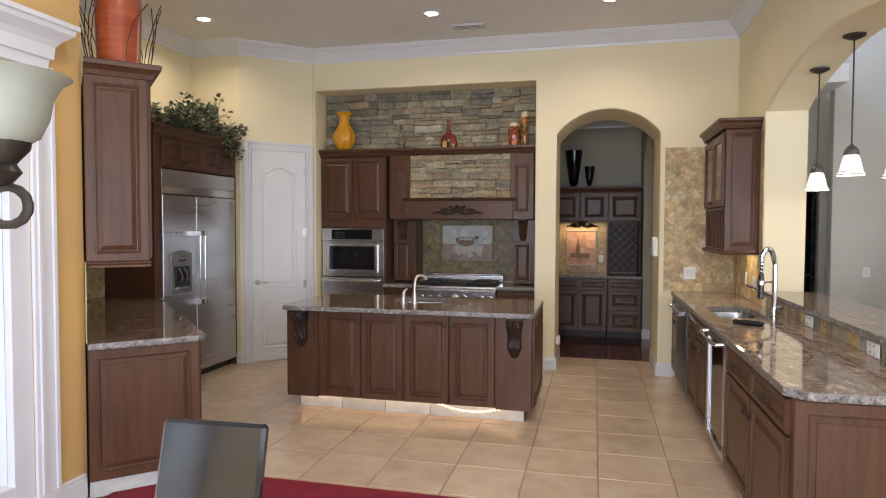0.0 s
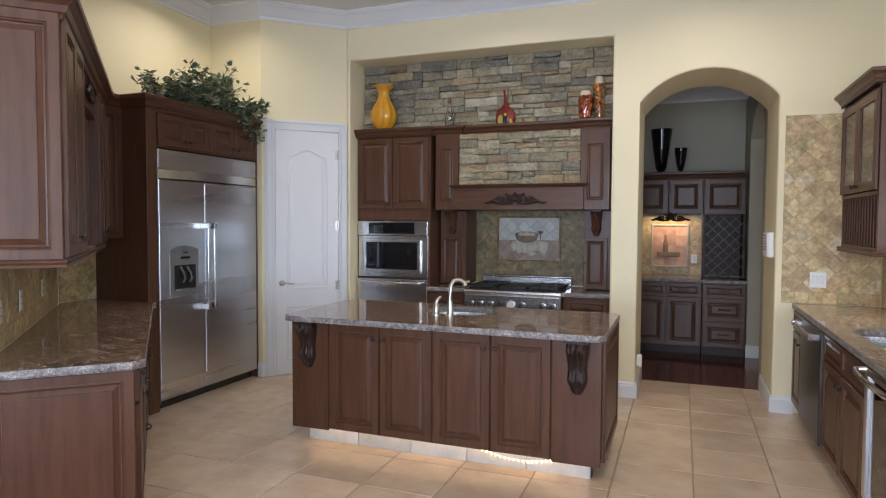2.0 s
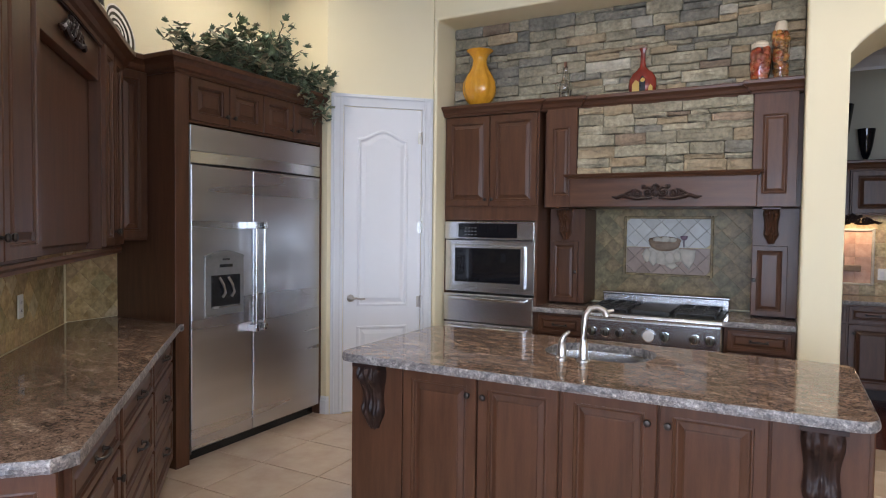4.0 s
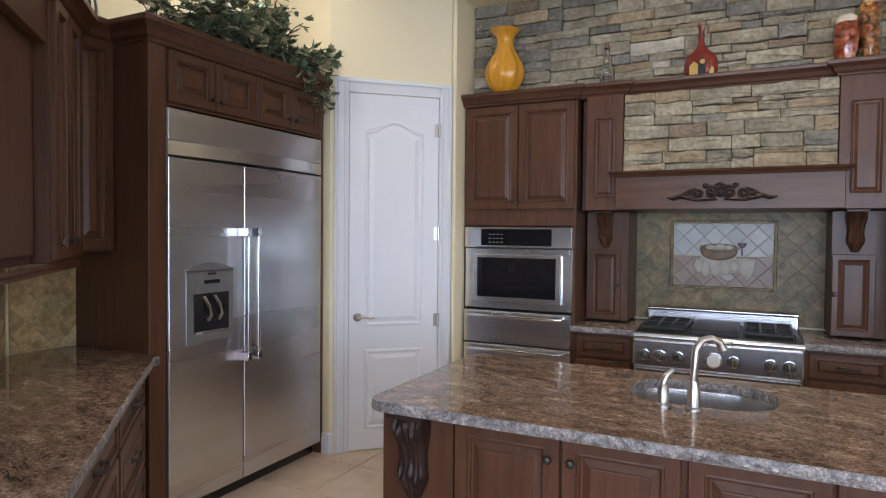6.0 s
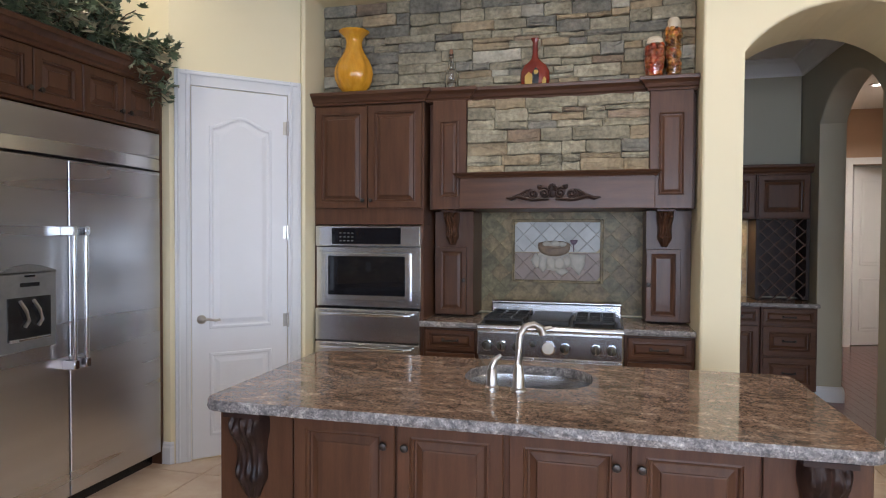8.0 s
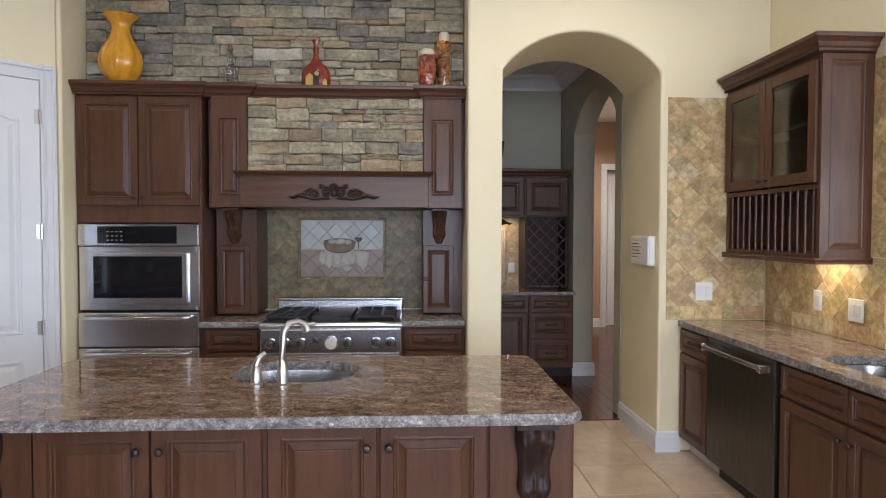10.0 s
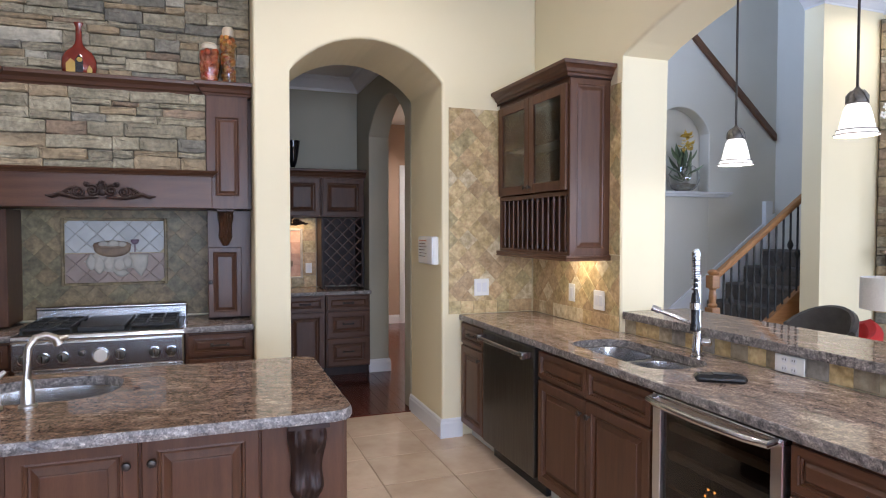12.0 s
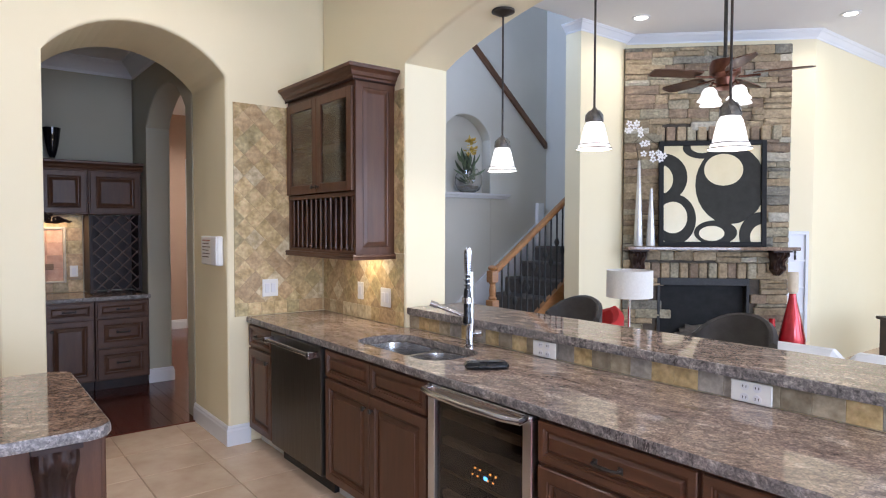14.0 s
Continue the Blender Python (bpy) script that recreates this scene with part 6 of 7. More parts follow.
REDG = material("oxblood_glaze", (0.13, 0.012, 0.008), (0.24, 0.03, 0.015), 5, 0.12, coat=0.6)
t = thing("bottle_vase", pose(-1.69, 7.23, 2.493), "dark red ceramic bottle vase with painted discs", "vase")
sq = Matrix.Diagonal((1, 0.55, 1, 1))
part("body", G().lathe([(0.084, 0), (0.092, 0.006), (0.101, 0.05), (0.097, 0.10), (0.078, 0.14), (0.046, 0.165), (0.024, 0.19), (0.018, 0.22), (0.017, 0.30), (0.027, 0.318), (0.027, 0.326), (0.018, 0.328)], 28, sq), REDG, t, "", True)
YGLAZE = material("ochre_glaze", (0.42, 0.26, 0.06), (0.50, 0.33, 0.09), 8, 0.2)
for mt, x0, x1, z0, z1 in ((YGLAZE, -0.062, -0.012, 0.006, 0.070), (BLACK, -0.012, 0.030, 0.006, 0.095), (YGLAZE, 0.052, 0.080, 0.004, 0.035)):
    part("painted_patch", G().prism([(x0, z0), (x1, z0), (x1, z1), (x0 + (x1 - x0) * 0.5, z1 + 0.02), (x0, z1 - 0.01)], "y", -0.0575, -0.03), mt, t)
part("disc", G().lathe([(0.016, 0.0), (0.015, 0.003), (0.004, 0.004)], 16, pose(0.012, -0.0575, 0.085, 90)), YGLAZE, t, "", True)
PICKLE = material("mixed_pickles", (0.50, 0.07, 0.02), (0.66, 0.40, 0.07), 26, 0.3, island=0.4)
PICKLER = material("red_pickles", (0.58, 0.025, 0.012), (0.66, 0.20, 0.04), 22, 0.25, island=0.35)
CREAM = material("cream_cloth", (0.62, 0.52, 0.38), (0.70, 0.60, 0.45), 30, 0.8)
for x, r, h, yy in ((-0.925, 0.066, 0.27, 7.20), (-0.805, 0.052, 0.40, 7.24)):
    t = thing("preserve_jar", pose(x, yy, 2.493), "glass jar of red and yellow preserved vegetables with cloth cap", "jar")
    q = G()
    rn = random.Random(int(r * 1000))
    for k in range(70):
        a, zz = rn.uniform(0, 6.28), rn.uniform(0.02, h * 0.8)
        rr = rn.uniform(0.017, 0.026)
        q.lathe([(rr * 0.3, -rr), (rr * 0.9, -rr * 0.5), (rr, 0), (rr * 0.8, rr * 0.6), (rr * 0.2, rr)], 7, pose(math.cos(a) * r * 0.60 * (0.72 + 0.28 * min(1, zz / (h * 0.45))), math.sin(a) * r * 0.60 * (0.72 + 0.28 * min(1, zz / (h * 0.45))), zz))
    part("filling", q, PICKLER if r > 0.06 else PICKLE, t, "red and yellow vegetables", True)
    part("jar", G().lathe([(r * 0.74, 0), (r * 0.80, 0.01), (r * 0.98, h * 0.32), (r * 1.06, h * 0.58), (r * 1.0, h * 0.74), (r * 0.7, h * 0.84), (r * 0.66, h * 0.84), (r * 0.95, h * 0.73), (r * 1.01, h * 0.58), (r * 0.93, h * 0.32), (r * 0.74, 0.015)], 24), CLEAR, t, "", True)
    part("cap", G().lathe([(r * 0.78, h * 0.82), (r * 0.82, h * 0.86), (r * 0.74, h * 0.89), (r * 0.78, h * 0.93), (r * 0.55, h * 0.985), (r * 0.1, h)], 16), CREAM, t, "cream cloth cap", True)

# ---- things on the left cabinets ----
URN = material("brick_red_glaze", (0.30, 0.045, 0.015), (0.44, 0.10, 0.035), 3, 0.15, stretch=(1, 1, 9), coat=0.6)
p = diag(4.36, 0.33)
pot("floor_urn", "tall brick-red glazed cylinder vase", "vase", pose(p.x, p.y, 2.525), [(0.11, 0), (0.125, 0.01), (0.125, 0.05), (0.122, 0.06), (0.13, 0.30), (0.13, 0.55), (0.115, 0.58), (0.105, 0.58), (0.118, 0.54), (0.11, 0.05)], URN)
tw = thing("dried_twigs", pose(p.x, p.y, 2.53), "thin dried curly twigs beside the red vase", "twigs")
rn = random.Random(9)
for k in range(14):
    a = rn.uniform(0, 6.28)
    q = G().tube([(0.17 * math.cos(a), 0.17 * math.sin(a), 0.0), (0.19 * math.cos(a), 0.19 * math.sin(a), 0.12), (0.21 * math.cos(a + 0.2), 0.21 * math.sin(a + 0.2), 0.26), (0.24 * math.cos(a + 0.5), 0.24 * math.sin(a + 0.5), 0.36 + 0.1 * rn.random())], 0.003, 5)
    part("twig", q, CARVED, tw, "", True)
STRIPE = bpy.data.materials.new("black_white_stripes")
STRIPE.use_nodes = True
nt = STRIPE.node_tree
co_, wv, rp = nt.nodes.new("ShaderNodeTexCoord"), nt.nodes.new("ShaderNodeTexWave"), nt.nodes.new("ShaderNodeValToRGB")
wv.wave_type, wv.rings_direction = "RINGS", "Z"
wv.inputs["Scale"].default_value, wv.inputs["Distortion"].default_value = 9.0, 0.4
rp.color_ramp.interpolation = "CONSTANT"
rp.color_ramp.elements[0].color, rp.color_ramp.elements[1].color, rp.color_ramp.elements[1].position = (0.02, 0.015, 0.015, 1), (0.72, 0.68, 0.62, 1), 0.5
nt.links.new(co_.outputs["Object"], wv.inputs["Vector"])
nt.links.new(wv.outputs["Fac"], rp.inputs[0])
nt.links.new(rp.outputs[0], nt.nodes["Principled BSDF"].inputs["Base Color"])
nt.nodes["Principled BSDF"].inputs["Roughness"].default_value = 0.25
pl = thing("decorative_plate", pose(-4.33, 4.93, 2.665, 78, 0, 118), "round plate with black and white rings on edge", "plate")
part("dish", G().lathe([(0.02, -0.012), (0.09, -0.010), (0.155, 0.012), (0.16, 0.016), (0.155, 0.018), (0.09, -0.002), (0.02, -0.004)], 32), STRIPE, pl, "", True)
p = diag(6.25, 0.33)
pot("striped_vase", "tall bottle vase with black and white stripes", "vase", pose(p.x, p.y, 2.525), [(0.06, 0), (0.075, 0.02), (0.085, 0.12), (0.075, 0.24), (0.04, 0.34), (0.022, 0.42), (0.03, 0.48), (0.02, 0.482)], STRIPE)

# ---- ivy over the refrigerator ----
def foliage_material(name, c1, c2):
    return material(name, c1, c2, 12, 0.5, island=0.5, fine=0.2)


LEAF = foliage_material("ivy_leaf", (0.085, 0.125, 0.068), (0.19, 0.235, 0.14))
LEAFP = foliage_material("pale_leaf", (0.26, 0.25, 0.15), (0.46, 0.41, 0.27))
STEM = material("brown_stem", (0.06, 0.04, 0.02), (0.10, 0.07, 0.04), 20, 0.8)


def leaf(q, p, d, s, rn, lobes=True):
    """One folded, lobed leaf at p pointing along d."""
    d = d.normalized()
    a = d.cross(Vector((rn.uniform(-0.4, 0.4), rn.uniform(-0.4, 0.4), 1))).normalized()
    n = a.cross(d)
    out = [(0, 0), (0.28, 0.10), (0.50, 0.38), (0.27, 0.48), (0.30, 0.78), (0.10, 0.72), (0, 1.05)] if lobes else [(0, 0), (0.10, 0.2), (0.13, 0.5), (0.08, 0.8), (0, 1.1)]
    mid = [p + d * s * (y * 0.98) - n * s * 0.10 * math.sin(y * 3) for x, y in out]
    for sg in (1, -1):
        side = [p + a * sg * s * x + d * s * y + n * s * (0.14 * x - 0.10 * math.sin(y * 3)) for x, y in out]
        q.add([mid[0], mid[-1], *side[1:-1][::-1]], [list(range(len(side)))])


iv = thing("ivy_arrangement", pose(0, 0, 0), "trailing silk ivy arrangement on top of the refrigerator surround", "plant")
rn = random.Random(21)
lv, pv, sv = G(), G(), G()
for k in range(105):
    y0 = rn.uniform(5.25, 6.34)
    hump = 0.31 * math.exp(-((y0 - 5.80) / 0.42) ** 2) + 0.10
    base = Vector((rn.uniform(-4.25, -4.05), y0, 2.49))
    tip = base + Vector((rn.uniform(0.05, 0.30), rn.uniform(-0.22, 0.22), rn.uniform(0.15, 1.0) * hump))
    if y0 > 6.0 and rn.random() < 0.6:
        tip = Vector((rn.uniform(-3.95, -3.86), rn.uniform(6.05, 6.44), rn.uniform(2.24, 2.58)))
    if y0 < 5.29:
        tip = base + Vector((0.18, -rn.uniform(0.1, 0.35), rn.uniform(0.05, 0.22)))
    ctl = base.lerp(tip, 0.5) + Vector((0.04, 0, 0.12))
    pts = [base * (1 - t) ** 2 + ctl * 2 * t * (1 - t) + tip * t * t for t in (0, 0.25, 0.5, 0.75, 1)]
    sv.tube(pts, 0.003, 4)
    for j in range(25):
        t = rn.uniform(0.15, 1.0)
        q = base * (1 - t) ** 2 + ctl * 2 * t * (1 - t) + tip * t * t
        dr = Vector((rn.uniform(-0.2, 1), rn.uniform(-0.8, 0.8), rn.uniform(-0.6, 0.6)))
        g_ = pv if rn.random() < 0.28 else lv
        leaf(g_, q + Vector((rn.uniform(-0.03, 0.05), rn.uniform(-0.04, 0.04), rn.uniform(-0.02, 0.03))), dr, rn.uniform(0.036, 0.080), rn, rn.random() < 0.75)
for g_, mt, nm in ((lv, LEAF, "leaves"), (pv, LEAFP, "pale_leaves"), (sv, STEM, "stem_tangle")):
    tagged(part(nm, g_, mt, iv), kind="stuff")

# ---- taps and small things on the worktops ----
tp = thing("prep_faucet", pose(-1.54, 5.285, 0.905), "satin nickel gooseneck tap on the island", "faucet")
part("base", G().lathe([(0.03, 0), (0.03, 0.008), (0.022, 0.012), (0.021, 0.07), (0.016, 0.085), (0.015, 0.10)], 16), NICKEL, tp, "", True)
part("spout", G().tube([(0, 0, 0.09), (0, 0, 0.17), (0.004, 0.006, 0.21), (0.022, 0.022, 0.24), (0.05, 0.042, 0.245), (0.075, 0.06, 0.23), (0.085, 0.066, 0.205)], 0.013, 12, None, [1, 1, 1, 1, 1, 1.1, 1.3]), NICKEL, tp, "", True)
part("lever", G().tube([(0.08, 0.06, 0.225), (0.115, 0.075, 0.232)], 0.007, 8), NICKEL, tp, "", True)
sd = thing("soap_dispenser", pose(-1.64, 5.28, 0.905), "satin nickel soap pump on the island", "soap dispenser")
part("base", G().lathe([(0.026, 0), (0.026, 0.01), (0.02, 0.015), (0.02, 0.07), (0.012, 0.08)], 14), NICKEL, sd, "", True)
part("pump", G().tube([(0, 0, 0.065), (0, 0, 0.085), (0.01, 0.006, 0.11), (0.03, 0.02, 0.128)], 0.012, 10, None, [1, 1.2, 0.9, 0.6]), NICKEL, sd, "", True)

fc = thing("spring_faucet", pose(1.30, 5.16, 0.905, 0, 0, 48), "tall chrome spring-neck tap with spray head", "faucet")
part("base", G().lathe([(0.032, 0), (0.032, 0.01), (0.024, 0.016), (0.024, 0.10), (0.019, 0.11), (0.017, 0.40)], 16), CHROME, fc, "", True)
path = [Vector((0, 0, 0.40))] + [Vector((-0.085 + 0.085 * math.cos(radians(a)), 0.01, 0.43 + 0.085 * math.sin(radians(a)))) for a in range(0, 181, 15)] + [Vector((-0.17, 0.01, 0.40)), Vector((-0.17, 0.01, 0.33))]
q = G()
n = 420
for k in range(n):
    t = k / n * (len(path) - 1)
    i = int(t)
    a, b = path[i], path[i + 1]
    c = a.lerp(b, t - i)
    d = (b - a).normalized()
    u = d.cross(Vector((0, 1, 0))).normalized()
    w = d.cross(u)
    ph = k * 0.62
    path_pt = c + u * 0.017 * math.cos(ph) + w * 0.017 * math.sin(ph)
    q.v.append(path_pt)
cs = [q.v[i] for i in range(n)]
part("spring", G().tube(cs, 0.0032, 5), CHROME, fc, "coiled chrome spring", True)
part("hose", G().tube(path, 0.010, 8), BLACK, fc, "", True)
part("spray_head", G().lathe([(0.016, 0.33), (0.02, 0.30), (0.019, 0.20), (0.024, 0.17), (0.024, 0.155), (0.015, 0.15)], 14, pose(-0.17, 0.01, 0)), BLACK, fc, "black spray grip", True)
part("holder", G().tube([(0, 0, 0.27), (-0.08, 0.005, 0.27), (-0.15, 0.01, 0.27)], 0.008, 8).lathe([(0.026, 0.255), (0.026, 0.285)], 14, pose(-0.17, 0.01, 0)), CHROME, fc, "", True)
part("lever", G().lathe([(0.014, 0.018), (0.020, 0.024), (0.020, 0.060), (0.012, 0.066)], 14, pose(0, 0, 0.075, 90)), CHROME, fc, "", True)
part("pot_filler", G().tube([(0, 0.015, 0.16), (0, 0.10, 0.191), (0, 0.172, 0.218), (0, 0.174, 0.219), (0, 0.212, 0.233)], 0.011, 10, None, [1, 1, 1, 1.5, 1.5]), CHROME, fc, "", True)
rm = thing("phone_handset", pose(1.03, 4.73, 0.905, 0, 0, -34), "black handset lying on the sink worktop", "handset")
part("body", G().box(-0.10, 0.10, -0.036, 0.036, 0.0, 0.032, 0.012), BLACK, rm)
part("keypad", G().box(-0.03, 0.07, -0.022, 0.022, 0.032, 0.035, 0.001), BLACKGLASS, rm)


def plate(label, m, w, h, kind, n=1):
    t = thing("switch_plate" if kind == "switch" else "outlet_plate", m, label, "switch" if kind == "switch" else "outlet")
    part("cover", G().box(-w / 2, w / 2, -0.007, 0, -h / 2, h / 2, 0.003), PLASTIC, t)
    for k in range(n):
        cx = (k - (n - 1) / 2) * 0.046 if kind == "switch" else (k - (n - 1) / 2) * 0.046
        if kind == "switch":
            part("rocker", G().box(cx - 0.017, cx + 0.017, -0.011, -0.006, -0.033, 0.033, 0.003), WHITE, t)
        else:
            for s in (-0.02, 0.02):
                rc_ = part("socket", G().lathe([(0.016, 0), (0.016, 0.002)], 14, pose(cx, -0.0065, s, 90)), WHITE, t)
                for e in (-0.006, 0.006):
                    part("slot", G().box(cx + e - 0.0012, cx + e + 0.0012, -0.0095, -0.008, s - 0.004, s + 0.005, 0), BLACK, rc_)
    return t


def onright(y, z, x=XR - 0.013):
    return pose(x, y, z, 0, 0, -90)


plate("white double switch plate on the slate tiles", pose(0.951, YW - 0.013, 1.10), 0.118, 0.125, "switch", 2)
plate("white single switch plate under the wall cabinet", onright(6.42, 1.10), 0.075, 0.12, "switch")
plate("white double switch plate beside the bar", onright(6.10, 1.08), 0.118, 0.125, "switch", 2)
for y in (4.73, 3.72):
    t = plate("white double outlet lying in the tile row under the bar", pose(1.414, y, 0.946, 0, 0, -90), 0.15, 0.078, "outlet", 2)
plate("white outlet on the end of the alcove wall", pose(-0.655, 7.10, 1.08, 0, 0, 90) @ pose(0, 0, 0), 0.07, 0.115, "switch")
plate("white switch plate on the stairwell wall", pose(3.09, NY - 0.001, 1.06), 0.075, 0.12, "switch")
plate("white outlet on the pantry tiles", pose(0.08, 9.733, 1.10), 0.07, 0.11, "switch")
for u in (4.55, 5.05, 5.75):
    p = diag(u, 0.135)
    plate("white outlet on the diagonal slate tiles", pose(p.x, p.y, 1.10, 0, 0, 135), 0.07, 0.115, "outlet")
kp = thing("alarm_keypad", pose(0.643, 7.24, 1.37, 0, 0, -90), "white alarm keypad with printed card in the archway", "keypad")
part("body", G().box(-0.18, 0.18, -0.045, 0, -0.105, 0.105, 0.008), PLASTIC, kp)
part("flap", G().box(0.07, 0.178, -0.055, -0.044, -0.10, 0.10, 0.004), WHITE, kp)
part("card", G().box(-0.16, 0.05, -0.047, -0.0445, -0.08, 0.09, 0.001), PLASTIC, kp)
for k in range(6):
    part("print_line", G().box(-0.14, 0.03 - 0.03 * (k % 2), -0.0485, -0.047, 0.07 - k * 0.024, 0.076 - k * 0.024, 0), BLACK if k else URN, kp)
pg = thing("night_light", pose(-0.425, 7.10, 0.32, 0, 0, 90), "small white plug-in box on the archway side", "outlet")
part("body", G().box(-0.04, 0.04, -0.045, 0, -0.05, 0.05, 0.008), PLASTIC, pg)

o = splash("slate tiles on the short wall beside the refrigerator surround", pose(LX, 4.72, 0, 0, 0, 90), 0.0, 0.33, 0.907, 1.40)
diamonds(o, pose(0, -0.004, 0), 0.0, 0.33, 0.907, 1.40, 0.15, MIXED)

# ---- lamps ----
GLOW = material("lit_diffuser", (0.9, 0.85, 0.75), None, 4, 0.5, emit=((1.0, 0.90, 0.74), 9))
SHADE = material("white_glass_shade", (0.85, 0.84, 0.80), None, 4, 0.3, emit=((1.0, 0.94, 0.85), 0.9))


def recessed(x, y, z, watts):
    t = thing("recessed_light", pose(x, y, z), "small round recessed ceiling light with white trim", "ceiling light", "recessed ceiling lights")
    part("trim", G().lathe([(0.095, 0), (0.095, -0.006), (0.07, -0.010), (0.062, -0.004), (0.062, 0)], 24, None, False, False), WHITE, t, "", True)
    part("diffuser", G().lathe([(0.062, -0.003), (0.02, -0.004)], 20), GLOW, t)
    downlight(x, y, z - 0.02, watts)


# The last two, over the start, are added and never in view.
for x, y in ((-3.85, 5.65), (-1.58, 6.0), (0.10, 5.98), (-1.6, 2.2), (0.1, 2.2)):
    recessed(x, y, CEIL - 0.001, 10)
for x, y in ((4.65, 6.45), (6.16, 5.1)):
    recessed(x, y, CEIL - 0.001, 5)
# Unseen fixture added to brighten the hall wall beyond the pantry.
recessed(1.75, 11.0, 3.199, 34)
ar = thing("recessed_light", pose(0.14, 7.40, 2.868), "small round recessed light in the arch soffit", "ceiling light", "recessed ceiling lights")
part("trim", G().lathe([(0.075, 0.004), (0.075, -0.008), (0.05, -0.012), (0.045, 0.0)], 24), WHITE, ar, "", True)
part("diffuser", G().lathe([(0.045, -0.0125), (0.01, -0.014)], 20), PLASTIC, ar)
vt = thing("ceiling_vent", pose(-1.30, 6.46, CEIL), "white slatted ceiling air vent", "vent")
part("frame", G().box(-0.18, 0.18, -0.08, 0.08, -0.010, -0.001, 0.003), WHITE, vt)
# Every second slat is dark, painting the shaded gaps between the white ones.
for k in range(7):
    part("slat", G().box(-0.16, 0.16, -0.066 + k * 0.02, -0.054 + k * 0.02, -0.016, -0.010, 0.001), MORTAR if k % 2 else WHITE, vt)

PEWTER = material("aged_pewter", (0.13, 0.125, 0.115), (0.26, 0.25, 0.235), 40, 0.4, metal=0.9, bump=0.3, bscale=90)
for y, dz in ((5.22, -0.031), (4.58, 0.030), (3.908, -0.033)):
    zt = 2.565 + 0.25 - (4.045 - math.sqrt(4.045 ** 2 - (y - 4.5) ** 2))
    m = pose(1.585, y, dz)
    zt -= dz
    t = thing("pendant_lamp", m, "dark bronze pendant with lit white bell shade over the bar", "pendant lamp", "pendants over the bar")
    part("canopy", G().lathe([(0.065, zt), (0.065, zt - 0.012), (0.045, zt - 0.022), (0.014, zt - 0.035)], 20), BRONZE, t, "", True)
    part("rod", G().tube([(0, 0, 2.07), (0, 0, zt - 0.03)], 0.0055, 8), BRONZE, t, "", True)
    q = G().lathe([(0.008, 2.088), (0.014, 2.078), (0.020, 2.074), (0.034, 2.060), (0.041, 2.040), (0.043, 2.022), (0.040, 2.018)], 20)
    part("fitter", q, PEWTER, t, "ornate pewter cap", True)
    for a in range(6):
        part("fitter_leaf", G().tube([(0.022 * math.cos(a * 1.047), 0.022 * math.sin(a * 1.047), 2.074), (0.040 * math.cos(a * 1.047 + 0.3), 0.040 * math.sin(a * 1.047 + 0.3), 2.052), (0.045 * math.cos(a * 1.047 + 0.6), 0.045 * math.sin(a * 1.047 + 0.6), 2.022)], 0.003, 5), PEWTER, t, "", True)
    part("shade", G().lathe([(0.034, 2.025), (0.048, 2.0), (0.058, 1.96), (0.066, 1.92), (0.080, 1.893), (0.083, 1.888), (0.078, 1.890), (0.062, 1.92), (0.054, 1.96), (0.044, 1.998), (0.03, 2.02)], 28, None, False, False), SHADE, t, "lit white glass bell shade", True)
    part("band", G().lathe([(0.0840, 1.889), (0.0850, 1.8915), (0.0840, 1.894), (0.082, 1.8915)], 28, None, False, False), PEWTER, t)
    part("band", G().lathe([(0.0745, 1.909), (0.0755, 1.911), (0.0738, 1.913), (0.072, 1.911)], 28, None, False, False), PEWTER, t)
    lp_ = new("pendant_bulb", bpy.data.lights.new("pendant_bulb", "POINT"))
    lp_.data.energy, lp_.data.color, lp_.data.shadow_soft_size = 3.5, (1.0, 0.88, 0.70), 0.03
    lp_.location = (1.585, y, 1.90 + dz)

# warm strips under the cabinets and round the island's toe
def strip(x, y, z, w, h, watts, rz=0, colour=(1.0, 0.66, 0.32)):
    ob = new("strip_lamp", bpy.data.lights.new("strip_lamp", "AREA"))
    ob.data.shape, ob.data.size, ob.data.size_y, ob.data.energy, ob.data.color = "RECTANGLE", w, h, watts, colour
    ob.matrix_world = pose(x, y, z, 0, 0, rz)


strip(1.27, 6.25, 1.350, 0.10, 0.22, 1.4, 0, (1.0, 0.80, 0.52))
strip(-0.22, 9.58, 1.64, 0.5, 0.06, 3.2, 0, (1.0, 0.74, 0.44))
strip(1.16, 4.8, 0.098, 0.03, 2.4, 1.5)
rl = thing("rope_light", pose(0, 0, 0), "string of warm bead lights under the island", "rope light")
BEAD = material("warm_bead", (0.9, 0.6, 0.3), None, 4, 0.4, emit=((1.0, 0.62, 0.28), 14))
q = G()
for k in range(66):
    x = -2.50 + k * 0.0295
    z = 0.112 - (0.055 * math.sin(math.pi * (x + 1.30) / 0.62) if -1.30 < x < -0.68 else 0.0)
    q.lathe([(0.003, -0.006), (0.006, 0), (0.003, 0.006)], 6, pose(x, 5.052, z))
tagged(part("beads", q, BEAD, rl, "glowing warm beads"), kind="stuff")
part("cord", G().tube([(-2.50 + k * 0.04, 5.056, 0.116 - (0.055 * math.sin(math.pi * (-2.50 + k * 0.04 + 1.30) / 0.62) if -1.30 < -2.50 + k * 0.04 < -0.68 else 0.0)) for k in range(49)], 0.003, 5), PLASTIC, rl)
strip(-1.53, 5.03, 0.117, 1.9, 0.02, 0.45)

